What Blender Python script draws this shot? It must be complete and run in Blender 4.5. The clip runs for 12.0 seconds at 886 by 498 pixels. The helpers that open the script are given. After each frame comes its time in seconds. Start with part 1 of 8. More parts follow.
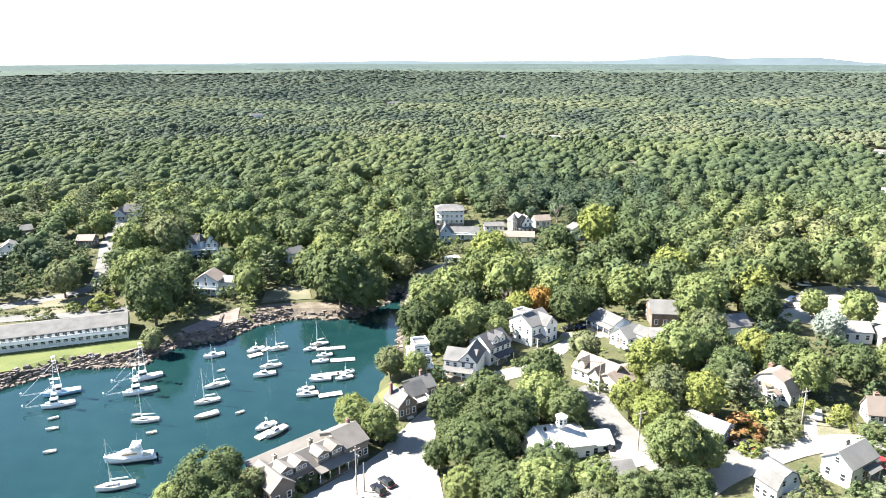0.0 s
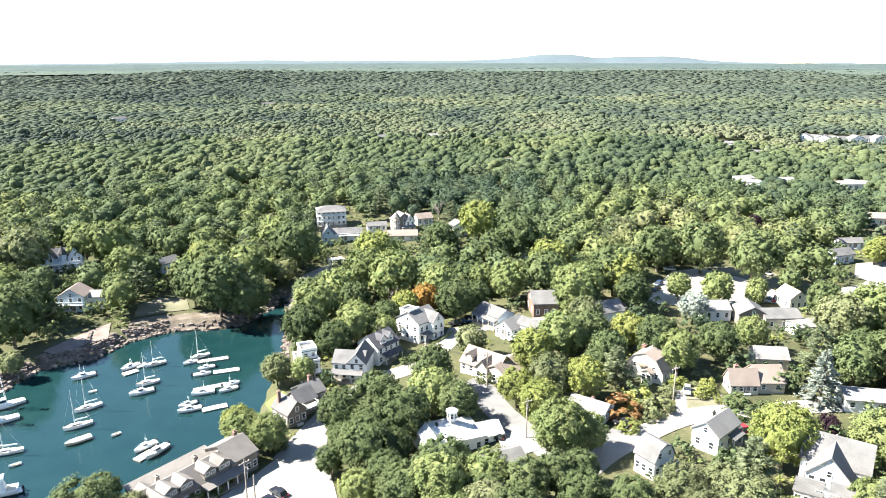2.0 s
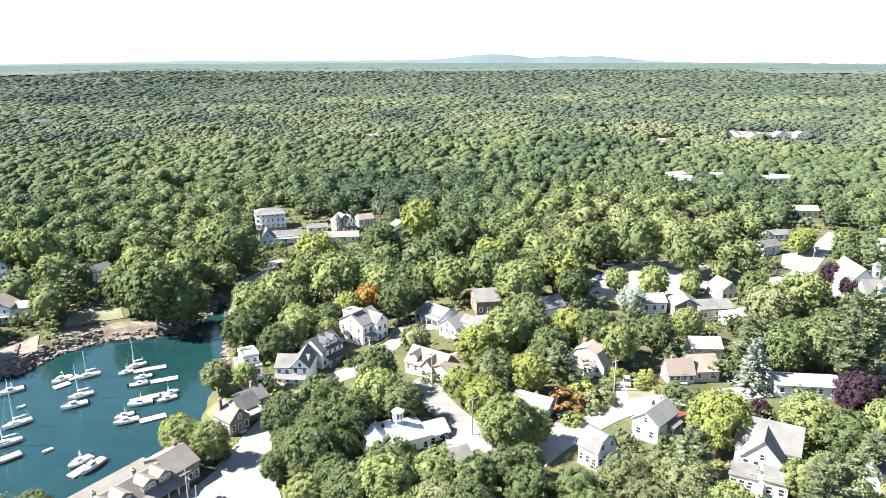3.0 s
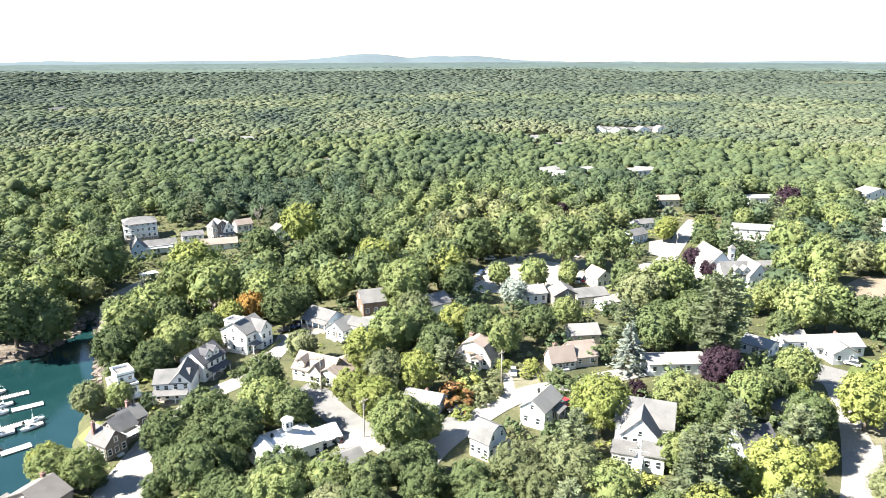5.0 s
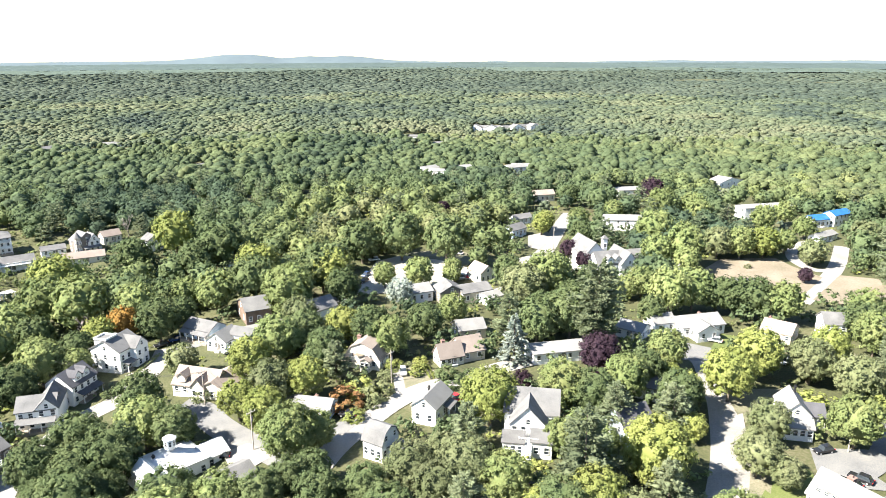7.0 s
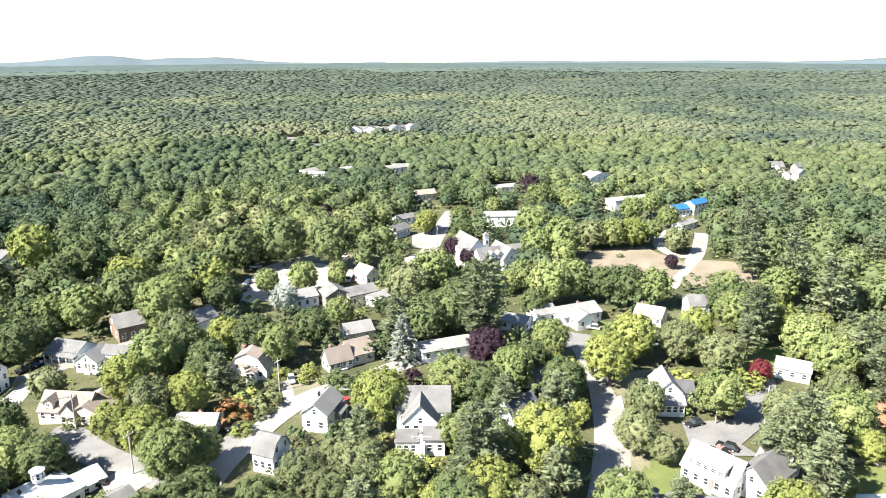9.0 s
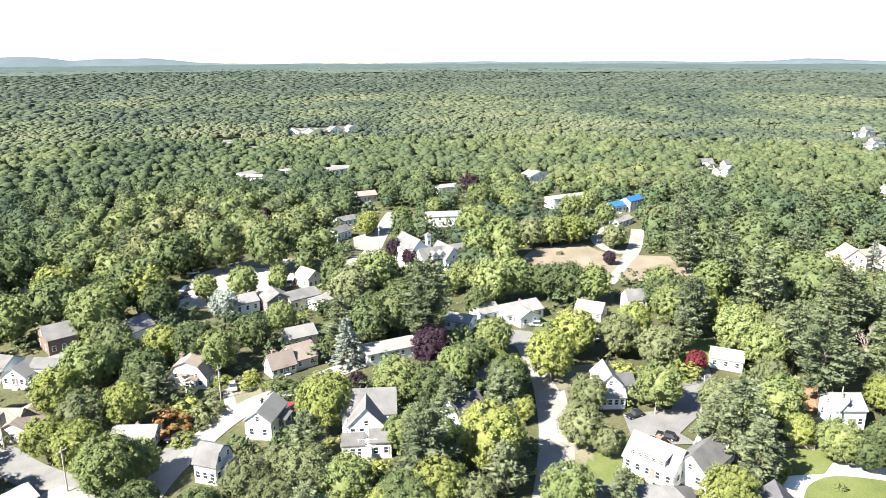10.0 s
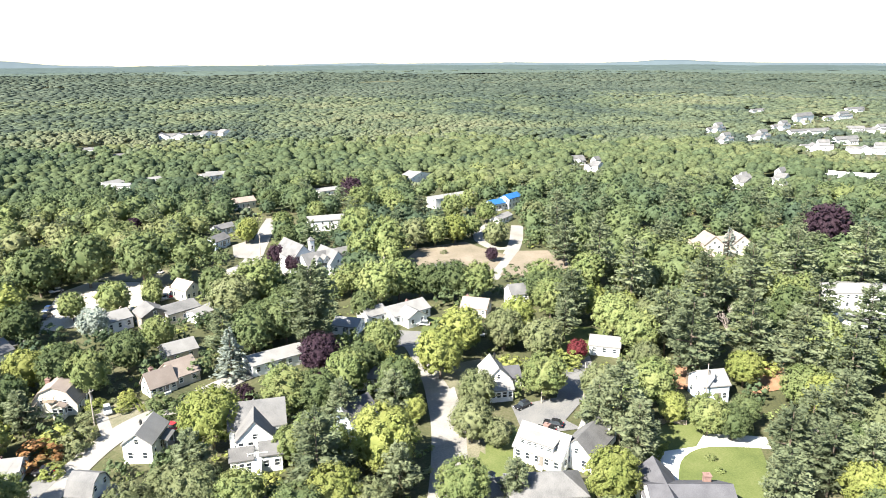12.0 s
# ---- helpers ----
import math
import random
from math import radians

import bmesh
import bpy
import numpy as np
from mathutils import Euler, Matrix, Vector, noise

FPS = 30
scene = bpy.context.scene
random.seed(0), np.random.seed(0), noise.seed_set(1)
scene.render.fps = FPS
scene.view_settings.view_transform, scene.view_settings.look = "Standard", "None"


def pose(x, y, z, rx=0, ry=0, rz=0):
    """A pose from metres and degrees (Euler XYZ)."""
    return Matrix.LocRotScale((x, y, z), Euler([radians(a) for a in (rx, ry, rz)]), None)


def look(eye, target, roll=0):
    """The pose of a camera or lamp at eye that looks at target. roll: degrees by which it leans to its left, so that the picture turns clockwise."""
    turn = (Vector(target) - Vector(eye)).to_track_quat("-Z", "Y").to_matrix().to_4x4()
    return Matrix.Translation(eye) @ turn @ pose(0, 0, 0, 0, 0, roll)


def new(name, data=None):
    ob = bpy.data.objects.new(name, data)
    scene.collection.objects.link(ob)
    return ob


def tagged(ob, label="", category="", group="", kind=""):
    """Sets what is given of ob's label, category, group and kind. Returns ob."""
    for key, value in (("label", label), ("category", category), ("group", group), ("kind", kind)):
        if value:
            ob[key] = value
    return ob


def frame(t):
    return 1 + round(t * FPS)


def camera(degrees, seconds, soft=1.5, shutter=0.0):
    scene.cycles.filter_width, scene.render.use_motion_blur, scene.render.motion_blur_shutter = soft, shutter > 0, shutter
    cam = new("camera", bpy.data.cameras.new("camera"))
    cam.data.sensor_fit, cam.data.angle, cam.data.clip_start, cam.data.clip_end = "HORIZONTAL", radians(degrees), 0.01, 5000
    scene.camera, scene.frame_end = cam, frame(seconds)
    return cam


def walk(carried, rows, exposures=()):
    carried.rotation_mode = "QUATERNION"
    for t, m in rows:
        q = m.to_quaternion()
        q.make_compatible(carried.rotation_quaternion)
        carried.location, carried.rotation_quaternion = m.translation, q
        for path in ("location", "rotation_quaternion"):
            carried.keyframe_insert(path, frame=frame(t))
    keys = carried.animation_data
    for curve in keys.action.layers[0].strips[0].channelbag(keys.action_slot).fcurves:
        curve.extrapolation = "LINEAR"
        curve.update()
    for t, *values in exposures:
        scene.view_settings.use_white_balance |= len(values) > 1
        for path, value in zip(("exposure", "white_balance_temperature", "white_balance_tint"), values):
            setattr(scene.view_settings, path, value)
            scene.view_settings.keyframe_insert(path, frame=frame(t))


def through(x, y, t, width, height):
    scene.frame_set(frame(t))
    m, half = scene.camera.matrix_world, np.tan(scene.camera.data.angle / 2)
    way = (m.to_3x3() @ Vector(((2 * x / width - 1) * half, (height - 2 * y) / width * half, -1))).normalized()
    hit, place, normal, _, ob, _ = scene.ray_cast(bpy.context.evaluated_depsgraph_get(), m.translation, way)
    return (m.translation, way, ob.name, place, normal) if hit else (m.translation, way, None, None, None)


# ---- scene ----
# ---------------------------------------------------------------- camera
# A drone hangs over the edge of a harbour village, 92 m above the water, and turns to its right.
EYE = 92.0
cam = camera(63.77, 12.0, soft=0.9)
ROWS = [
    (0.0, 0.00, -15.48, -0.03),
    (0.5, 2.50, -15.49, -0.04),
    (1.0, 4.82, -15.51, -0.05),
    (1.5, 7.35, -15.52, -0.06),
    (2.0, 9.67, -15.53, -0.07),
    (2.5, 12.17, -15.54, -0.08),
    (3.0, 14.50, -15.55, -0.09),
    (5.0, 24.17, -15.58, -0.13),
    (5.5, 26.68, -15.58, -0.14),
    (6.0, 29.01, -15.58, -0.15),
    (6.5, 31.49, -15.58, -0.16),
    (7.0, 33.82, -15.58, -0.17),
    (9.0, 43.44, -15.54, -0.20),
    (9.5, 45.95, -15.52, -0.21),
    (10.0, 48.26, -15.50, -0.21),
    (10.5, 50.75, -15.48, -0.22),
    (11.0, 53.06, -15.46, -0.22),
    (11.5, 55.56, -15.43, -0.22),
    (12.0, 57.87, -15.40, -0.23),
]
walk(cam, [(t, pose(0, 0, EYE, 90 + pitch, 0, -yaw) @ pose(0, 0, 0, 0, 0, roll)) for t, yaw, pitch, roll in ROWS], exposures=[(0.0, 2.39), (5.0, 2.33), (12.0, 2.05)])

# ---------------------------------------------------------------- sun and sky
SUN_ELEVATION, SUN_AZIMUTH = radians(43), radians(-76)  # azimuth from +y towards +x
world = bpy.data.worlds.new("sky")
scene.world = world
world.use_nodes = True
wn = world.node_tree.nodes
sky = wn.new("ShaderNodeTexSky")
sky.sky_type, sky.sun_disc = "NISHITA", False
sky.sun_elevation, sky.sun_rotation = SUN_ELEVATION, SUN_AZIMUTH
sky.altitude, sky.air_density, sky.dust_density, sky.ozone_density = 50, 1.0, 0.05, 1.6
wn["Background"].inputs[1].default_value = 0.057
world.node_tree.links.new(sky.outputs[0], wn["Background"].inputs[0])
sun = new("sun", bpy.data.lights.new("sun", "SUN"))
sun.data.energy, sun.data.angle, sun.data.color = 5.0, radians(0.55), (1.0, 0.94, 0.83)
sun_from = Vector((math.cos(SUN_ELEVATION) * math.sin(SUN_AZIMUTH), math.cos(SUN_ELEVATION) * math.cos(SUN_AZIMUTH), math.sin(SUN_ELEVATION)))
sun.matrix_world = look(sun_from * 300, (0, 0, 0))


# ---------------------------------------------------------------- materials
def material(name, colours, rough=0.7, scale=1.0, fine=12.0, bump=0.0, metal=0.0, island=0.0, single=0.0, through_leaf=0.0, spec=0.3, stretch=None, patchy=0.0, patch_size=0.014):
    """A procedural surface: colours blended by a coarse and a fine noise (sizes in 1/m), brightness varied by piece or by object."""
    m = bpy.data.materials.new(name)
    m.use_nodes = True
    nt = m.node_tree
    n, l = nt.nodes, nt.links
    b = n["Principled BSDF"]
    b.inputs["Roughness"].default_value, b.inputs["Metallic"].default_value = rough, metal
    b.inputs["Specular IOR Level"].default_value = spec
    co = n.new("ShaderNodeTexCoord")
    src = co.outputs["Object"]
    geo = n.new("ShaderNodeNewGeometry")
    src = geo.outputs["Position"] if stretch is None else src
    if stretch is not None:
        mp = n.new("ShaderNodeMapping")
        mp.inputs["Scale"].default_value = stretch
        l.new(src, mp.inputs[0])
        src = mp.outputs[0]
    t1, t2 = n.new("ShaderNodeTexNoise"), n.new("ShaderNodeTexNoise")
    t1.inputs["Scale"].default_value, t1.inputs["Detail"].default_value = scale, 3
    t2.inputs["Scale"].default_value, t2.inputs["Detail"].default_value = fine, 3
    for t in (t1, t2):
        l.new(src, t.inputs["Vector"])
    mixv = n.new("ShaderNodeMath")
    mixv.operation = "MULTIPLY_ADD"
    mixv.inputs[1].default_value = 0.45
    l.new(t2.outputs[0], mixv.inputs[0])
    half = n.new("ShaderNodeMath")
    half.operation = "MULTIPLY"
    half.inputs[1].default_value = 0.55
    l.new(t1.outputs[0], half.inputs[0])
    l.new(half.outputs[0], mixv.inputs[2])
    ramp = n.new("ShaderNodeValToRGB")
    e = ramp.color_ramp.elements
    k = len(colours)
    e[0].position, e[0].color = 0.34, (*colours[0], 1)
    e[1].position, e[1].color = 0.66, (*colours[-1], 1)
    for i in range(1, k - 1):
        x = e.new(0.34 + 0.32 * i / (k - 1))
        x.color = (*colours[i], 1)
    l.new(mixv.outputs[0], ramp.inputs[0])
    col = ramp.outputs[0]
    if island or single:
        hs = n.new("ShaderNodeHueSaturation")
        l.new(col, hs.inputs["Color"])
        total = None
        for amount, node, out in ((island, geo, "Random Per Island"), (single, n.new("ShaderNodeObjectInfo"), "Random")):
            if amount:
                mr = n.new("ShaderNodeMapRange")
                mr.inputs["To Min"].default_value, mr.inputs["To Max"].default_value = 1 - amount, 1 + amount
                l.new(node.outputs[out], mr.inputs[0])
                if total is None:
                    total = mr.outputs[0]
                else:
                    mu = n.new("ShaderNodeMath")
                    mu.operation = "MULTIPLY"
                    l.new(total, mu.inputs[0])
                    l.new(mr.outputs[0], mu.inputs[1])
                    total = mu.outputs[0]
        l.new(total, hs.inputs["Value"])
        if through_leaf:
            hr = n.new("ShaderNodeMapRange")
            hr.inputs["To Min"].default_value, hr.inputs["To Max"].default_value = 0.488, 0.512
            l.new(total, hr.inputs[0])
            hr.inputs["From Min"].default_value, hr.inputs["From Max"].default_value = 1.3, 0.7
            l.new(hr.outputs[0], hs.inputs["Hue"])
        col = hs.outputs[0]
    if patchy:
        wide, mr, hv = n.new("ShaderNodeTexNoise"), n.new("ShaderNodeMapRange"), n.new("ShaderNodeHueSaturation")
        wide.inputs["Scale"].default_value, wide.inputs["Detail"].default_value = patch_size, 3
        l.new(geo.outputs["Position"], wide.inputs["Vector"])
        mr.inputs["From Min"].default_value, mr.inputs["From Max"].default_value = 0.32, 0.68
        mr.inputs["To Min"].default_value, mr.inputs["To Max"].default_value = 1 - patchy, 1 + patchy
        l.new(wide.outputs[0], mr.inputs[0])
        l.new(mr.outputs[0], hv.inputs["Value"])
        l.new(col, hv.inputs["Color"])
        col = hv.outputs[0]
    l.new(col, b.inputs["Base Color"])
    if bump:
        bu = n.new("ShaderNodeBump")
        bu.inputs["Strength"].default_value, bu.inputs["Distance"].default_value = 0.6, bump
        l.new(t2.outputs[0], bu.inputs["Height"])
        l.new(bu.outputs[0], b.inputs["Normal"])
    if through_leaf:
        tr = n.new("ShaderNodeBsdfTranslucent")
        l.new(col, tr.inputs[0])
        mx = n.new("ShaderNodeMixShader")
        mx.inputs[0].default_value = through_leaf
        l.new(b.outputs[0], mx.inputs[1])
        l.new(tr.outputs[0], mx.inputs[2])
        l.new(mx.outputs[0], n["Material Output"].inputs[0])
    return m


def leaf(name, *colours, single=0.16):
    return material(name, colours, rough=0.6, scale=0.22, fine=2.6, bump=0.0, island=0.05, single=single, through_leaf=0.3, spec=0.06, patchy=0.16, patch_size=0.07)


GROUND = material("forest_floor_and_grass", [(0.035, 0.04, 0.02), (0.065, 0.07, 0.03), (0.11, 0.1, 0.06)], 0.95, 0.06, 1.5, 0.05)
LAWN = material("mown_grass", [(0.066, 0.088, 0.026), (0.096, 0.118, 0.036), (0.132, 0.145, 0.056)], 0.9, 0.12, 3.0, 0.03)
DRYGRASS = material("dry_grass", [(0.1, 0.105, 0.062), (0.15, 0.142, 0.095), (0.225, 0.2, 0.15)], 0.95, 0.1, 2.5, 0.04)
FIELDGRASS = material("dry_brown_field", [(0.128, 0.112, 0.078), (0.182, 0.154, 0.115), (0.245, 0.204, 0.16)], 0.95, 0.08, 2.0, 0.04)
ASPHALT = material("grey_asphalt", [(0.1, 0.1, 0.105), (0.15, 0.15, 0.15), (0.2, 0.195, 0.185)], 0.9, 0.15, 4.0, 0.01)
PALEROAD = material("sun_bleached_road", [(0.189, 0.180, 0.167), (0.243, 0.231, 0.214), (0.297, 0.284, 0.261)], 0.9, 0.12, 3.0, 0.01)
DARKASPHALT = material("fresh_asphalt", [(0.04, 0.04, 0.045), (0.07, 0.07, 0.075)], 0.85, 0.3, 5.0, 0.01)
SAND = material("sandy_gravel", [(0.306, 0.279, 0.234), (0.378, 0.351, 0.306), (0.450, 0.419, 0.373)], 0.95, 0.1, 3.0, 0.03)
CONCRETE = material("pale_concrete", [(0.558, 0.549, 0.522), (0.666, 0.657, 0.630)], 0.85, 0.3, 4.0, 0.01)
MULCH = material("bark_mulch", [(0.2, 0.11, 0.06), (0.32, 0.19, 0.12)], 0.95, 0.5, 6.0, 0.04)
MUD = material("tidal_mud_and_weed", [(0.06, 0.048, 0.034), (0.115, 0.096, 0.074), (0.185, 0.165, 0.14)], 0.85, 0.25, 2.5, 0.12)
ROCK = material("shore_rock", [(0.062, 0.052, 0.047), (0.13, 0.108, 0.096), (0.23, 0.198, 0.176)], 0.9, 0.5, 3.0, 0.12, single=0.3, island=0.25)
WHITE = material("white_paint", [(0.72, 0.72, 0.71), (0.82, 0.82, 0.81)], 0.6, 0.4, 8.0, single=0.04)
CREAM = material("cream_clapboard", [(0.6, 0.56, 0.47), (0.7, 0.66, 0.57)], 0.7, 0.4, 8.0)
BEIGE = material("beige_shingle_wall", [(0.42, 0.37, 0.3), (0.54, 0.48, 0.4)], 0.8, 0.5, 8.0)
PALEBLUE = material("pale_blue_clapboard", [(0.42, 0.5, 0.58), (0.5, 0.58, 0.66)], 0.7, 0.4, 8.0)
GREYWALL = material("weathered_grey_shingle", [(0.15, 0.135, 0.12), (0.22, 0.2, 0.18)], 0.85, 0.6, 8.0)
BROWNWALL = material("brown_shingle_wall", [(0.12, 0.085, 0.065), (0.2, 0.15, 0.12)], 0.85, 0.6, 8.0)
GREYROOF = material("grey_asphalt_shingle", [(0.090, 0.090, 0.092), (0.131, 0.130, 0.131), (0.167, 0.164, 0.162)], 0.9, 0.35, 7.0, 0.01, single=0.12)
DARKROOF = material("dark_slate_shingle", [(0.06, 0.06, 0.068), (0.1, 0.1, 0.11)], 0.85, 0.35, 7.0, 0.01, single=0.12)
TANROOF = material("tan_asphalt_shingle", [(0.205, 0.168, 0.145), (0.275, 0.232, 0.205)], 0.9, 0.35, 7.0, 0.01, single=0.1)
BROWNROOF = material("weathered_brown_shingle", [(0.131, 0.121, 0.113), (0.188, 0.176, 0.166)], 0.9, 0.35, 7.0, 0.01, single=0.1)
METALROOF = material("white_painted_metal_roof", [(0.504, 0.504, 0.495), (0.612, 0.612, 0.603)], 0.6, 0.3, 5.0, single=0.04)
WHITEROOF = material("bleached_white_roofing", [(0.176, 0.174, 0.171), (0.239, 0.236, 0.231)], 0.8, 0.35, 6.0, 0.01, single=0.08)
BLUEROOF = material("blue_tarpaulin", [(0.02, 0.1, 0.3), (0.03, 0.14, 0.38)], 0.5, 0.5, 5.0)
BRICK = material("weathered_red_brick", [(0.17, 0.105, 0.09), (0.25, 0.165, 0.145)], 0.9, 1.0, 9.0, 0.02)
GLASS = material("window_glass", [(0.02, 0.025, 0.03), (0.05, 0.06, 0.07)], 0.08, 0.3, 3.0, spec=0.6)
WOOD = material("weathered_deck_wood", [(0.22, 0.18, 0.14), (0.34, 0.29, 0.24)], 0.85, 0.6, 7.0, 0.01)
POLEWOOD = material("utility_pole_wood", [(0.3, 0.26, 0.22), (0.42, 0.38, 0.33)], 0.9, 0.8, 9.0, 0.01)
BARK = material("tree_bark", [(0.09, 0.07, 0.055), (0.17, 0.14, 0.11)], 0.95, 1.5, 9.0, 0.03)
PALEBARK = material("bare_grey_twigs", [(0.26, 0.22, 0.2), (0.4, 0.35, 0.32)], 0.95, 1.5, 9.0, 0.03)
GELCOAT = material("white_gelcoat", [(0.74, 0.75, 0.75), (0.82, 0.82, 0.81)], 0.25, 0.6, 6.0, spec=0.5)
BLUEHULL = material("pale_blue_gelcoat", [(0.25, 0.45, 0.62), (0.3, 0.5, 0.66)], 0.3, 0.6, 6.0, spec=0.5)
TEAK = material("varnished_wood", [(0.35, 0.24, 0.12), (0.48, 0.36, 0.2)], 0.5, 1.0, 8.0)
DECKTAN = material("buff_boat_cover", [(0.55, 0.47, 0.33), (0.64, 0.56, 0.42)], 0.8, 1.0, 8.0)
TERRACE = material("reddish_gravel_terrace", [(0.13, 0.10, 0.088), (0.185, 0.15, 0.135), (0.24, 0.205, 0.185)], 0.95, 0.3, 4.0, 0.03)
STONE = material("pale_shore_ledge", [(0.16, 0.145, 0.125), (0.25, 0.23, 0.2), (0.34, 0.315, 0.28)], 0.9, 0.4, 2.0, 0.2)
ALLOY = material("bright_aluminium_tube", [(0.7, 0.7, 0.7), (0.8, 0.8, 0.8)], 0.35, 1.0, 8.0, metal=0.6)
CABLE = material("black_cable", [(0.02, 0.02, 0.02), (0.03, 0.03, 0.03)], 0.6)
BLACKCAR = material("black_car_paint", [(0.012, 0.013, 0.016), (0.02, 0.02, 0.024)], 0.2, spec=0.6)
SILVERCAR = material("silver_car_paint", [(0.5, 0.51, 0.52), (0.56, 0.57, 0.58)], 0.25, metal=0.3, spec=0.6)
WHITECAR = material("white_car_paint", [(0.75, 0.75, 0.75), (0.8, 0.8, 0.8)], 0.25, spec=0.6)
REDCAR = material("red_car_paint", [(0.45, 0.02, 0.02), (0.5, 0.03, 0.03)], 0.25, spec=0.6)
BLUECAR = material("blue_car_paint", [(0.02, 0.045, 0.12), (0.03, 0.06, 0.15)], 0.25, spec=0.6)
TYRE = material("tyre_rubber", [(0.015, 0.015, 0.015), (0.025, 0.025, 0.025)], 0.9)
# the blue of the horizon woods is distance haze put into the colour
HAZEBLUECANOPY = material("haze_tinted_horizon_canopy", [(0.051, 0.070, 0.068), (0.061, 0.082, 0.079), (0.076, 0.099, 0.093)], 0.9, 0.005, 0.05, 2.0, spec=0.05)
# aerial haze painted on: the hills get their blue from distance
HILL = material("haze_blue_hills", [(0.087, 0.113, 0.130), (0.102, 0.132, 0.147)], 0.95, 0.002, 0.02, spec=0.05)
LEAF = {
    "d": leaf("deep_green_leaves", (0.077, 0.110, 0.049), (0.102, 0.132, 0.060), (0.130, 0.155, 0.070)),
    "g": leaf("mid_green_leaves", (0.138, 0.181, 0.072), (0.178, 0.215, 0.087), (0.221, 0.240, 0.102)),
    "y": leaf("yellow_green_leaves", (0.171, 0.207, 0.063), (0.214, 0.241, 0.075), (0.245, 0.262, 0.093)),
    "o": leaf("olive_leaves", (0.127, 0.151, 0.072), (0.163, 0.184, 0.093), (0.197, 0.209, 0.116)),
    "p": leaf("pine_needles", (0.118, 0.146, 0.086), (0.152, 0.180, 0.104), (0.184, 0.206, 0.122)),
    "s": leaf("blue_spruce_needles", (0.170, 0.200, 0.178), (0.240, 0.275, 0.240), (0.310, 0.345, 0.300)),
    "u": leaf("purple_beech_leaves", (0.026, 0.017, 0.025), (0.044, 0.027, 0.038), (0.068, 0.045, 0.056)),
    "m": leaf("maroon_maple_leaves", (0.081, 0.017, 0.023), (0.149, 0.034, 0.040), (0.207, 0.057, 0.057)),
    "r": leaf("russet_shrub_leaves", (0.147, 0.107, 0.039), (0.276, 0.147, 0.069), (0.350, 0.196, 0.098)),
    "a": leaf("orange_autumn_leaves", (0.207, 0.113, 0.032), (0.315, 0.172, 0.051), (0.381, 0.233, 0.083)),
}


def woodland(name, stops, grain, through=0.2, mottle=0.3):
    """Foliage of many trees in one mesh: each tree's own green from its tone, with a fine and a coarse mottling."""
    m = bpy.data.materials.new(name)
    m.use_nodes = True
    n, l = m.node_tree.nodes, m.node_tree.links
    b = n["Principled BSDF"]
    b.inputs["Roughness"].default_value, b.inputs["Specular IOR Level"].default_value = 0.65, 0.06
    at, geo, ramp = n.new("ShaderNodeAttribute"), n.new("ShaderNodeNewGeometry"), n.new("ShaderNodeValToRGB")
    at.attribute_name = "tone"
    e = ramp.color_ramp.elements
    for x, (pos, c) in ((e[0], stops[0]), (e[1], stops[-1])):
        x.position, x.color = pos, (*c, 1)
    for pos, c in stops[1:-1]:
        e.new(pos).color = (*c, 1)
    l.new(at.outputs["Fac"], ramp.inputs[0])
    col = ramp.outputs[0]
    for size, spread in ((grain, mottle), (grain * 0.12, 0.2)):
        t, mr, hs = n.new("ShaderNodeTexNoise"), n.new("ShaderNodeMapRange"), n.new("ShaderNodeHueSaturation")
        t.inputs["Scale"].default_value, t.inputs["Detail"].default_value = size, 3
        l.new(geo.outputs["Position"], t.inputs["Vector"])
        mr.inputs["From Min"].default_value, mr.inputs["From Max"].default_value = 0.3, 0.7
        mr.inputs["To Min"].default_value, mr.inputs["To Max"].default_value = 1 - spread, 1 + spread
        l.new(t.outputs[0], mr.inputs[0])
        l.new(mr.outputs[0], hs.inputs["Value"])
        l.new(col, hs.inputs["Color"])
        col = hs.outputs[0]
    l.new(col, b.inputs["Base Color"])
    tr, mx = n.new("ShaderNodeBsdfTranslucent"), n.new("ShaderNodeMixShader")
    l.new(col, tr.inputs[0])
    mx.inputs[0].default_value = through
    l.new(b.outputs[0], mx.inputs[1])
    l.new(tr.outputs[0], mx.inputs[2])
    l.new(mx.outputs[0], n["Material Output"].inputs[0])
    return m


WOODLEAF = woodland("mixed_woodland_leaves", [(0.0, (0.070, 0.102, 0.066)), (0.3, (0.101, 0.139, 0.073)), (0.6, (0.145, 0.183, 0.086)), (0.85, (0.193, 0.225, 0.094)), (1.0, (0.201, 0.215, 0.109))], 1.6, 0.4)
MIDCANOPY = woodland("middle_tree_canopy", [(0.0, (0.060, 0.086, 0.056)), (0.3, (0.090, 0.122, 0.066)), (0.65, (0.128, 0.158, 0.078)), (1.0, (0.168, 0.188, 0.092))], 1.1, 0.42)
# aerial haze is put into these two canopy colours, bluer with distance
CANOPY = woodland("haze_tinted_far_canopy", [(0.0, (0.066, 0.089, 0.074)), (0.3, (0.099, 0.126, 0.087)), (0.65, (0.136, 0.164, 0.100)), (1.0, (0.175, 0.189, 0.117))], 0.9, 0.42)
FARCANOPY = woodland("haze_tinted_distant_canopy", [(0.0, (0.081, 0.106, 0.086)), (0.5, (0.107, 0.135, 0.103)), (1.0, (0.127, 0.152, 0.114))], 0.3, 0.5, 0.2)
# painted haze: blue-grey mixed into the green of the distant sheet
HAZECANOPY = material("haze_tinted_tree_canopy", [(0.057, 0.078, 0.066), (0.071, 0.093, 0.078), (0.086, 0.109, 0.090)], 0.9, 0.008, 0.08, 1.0, spec=0.05)


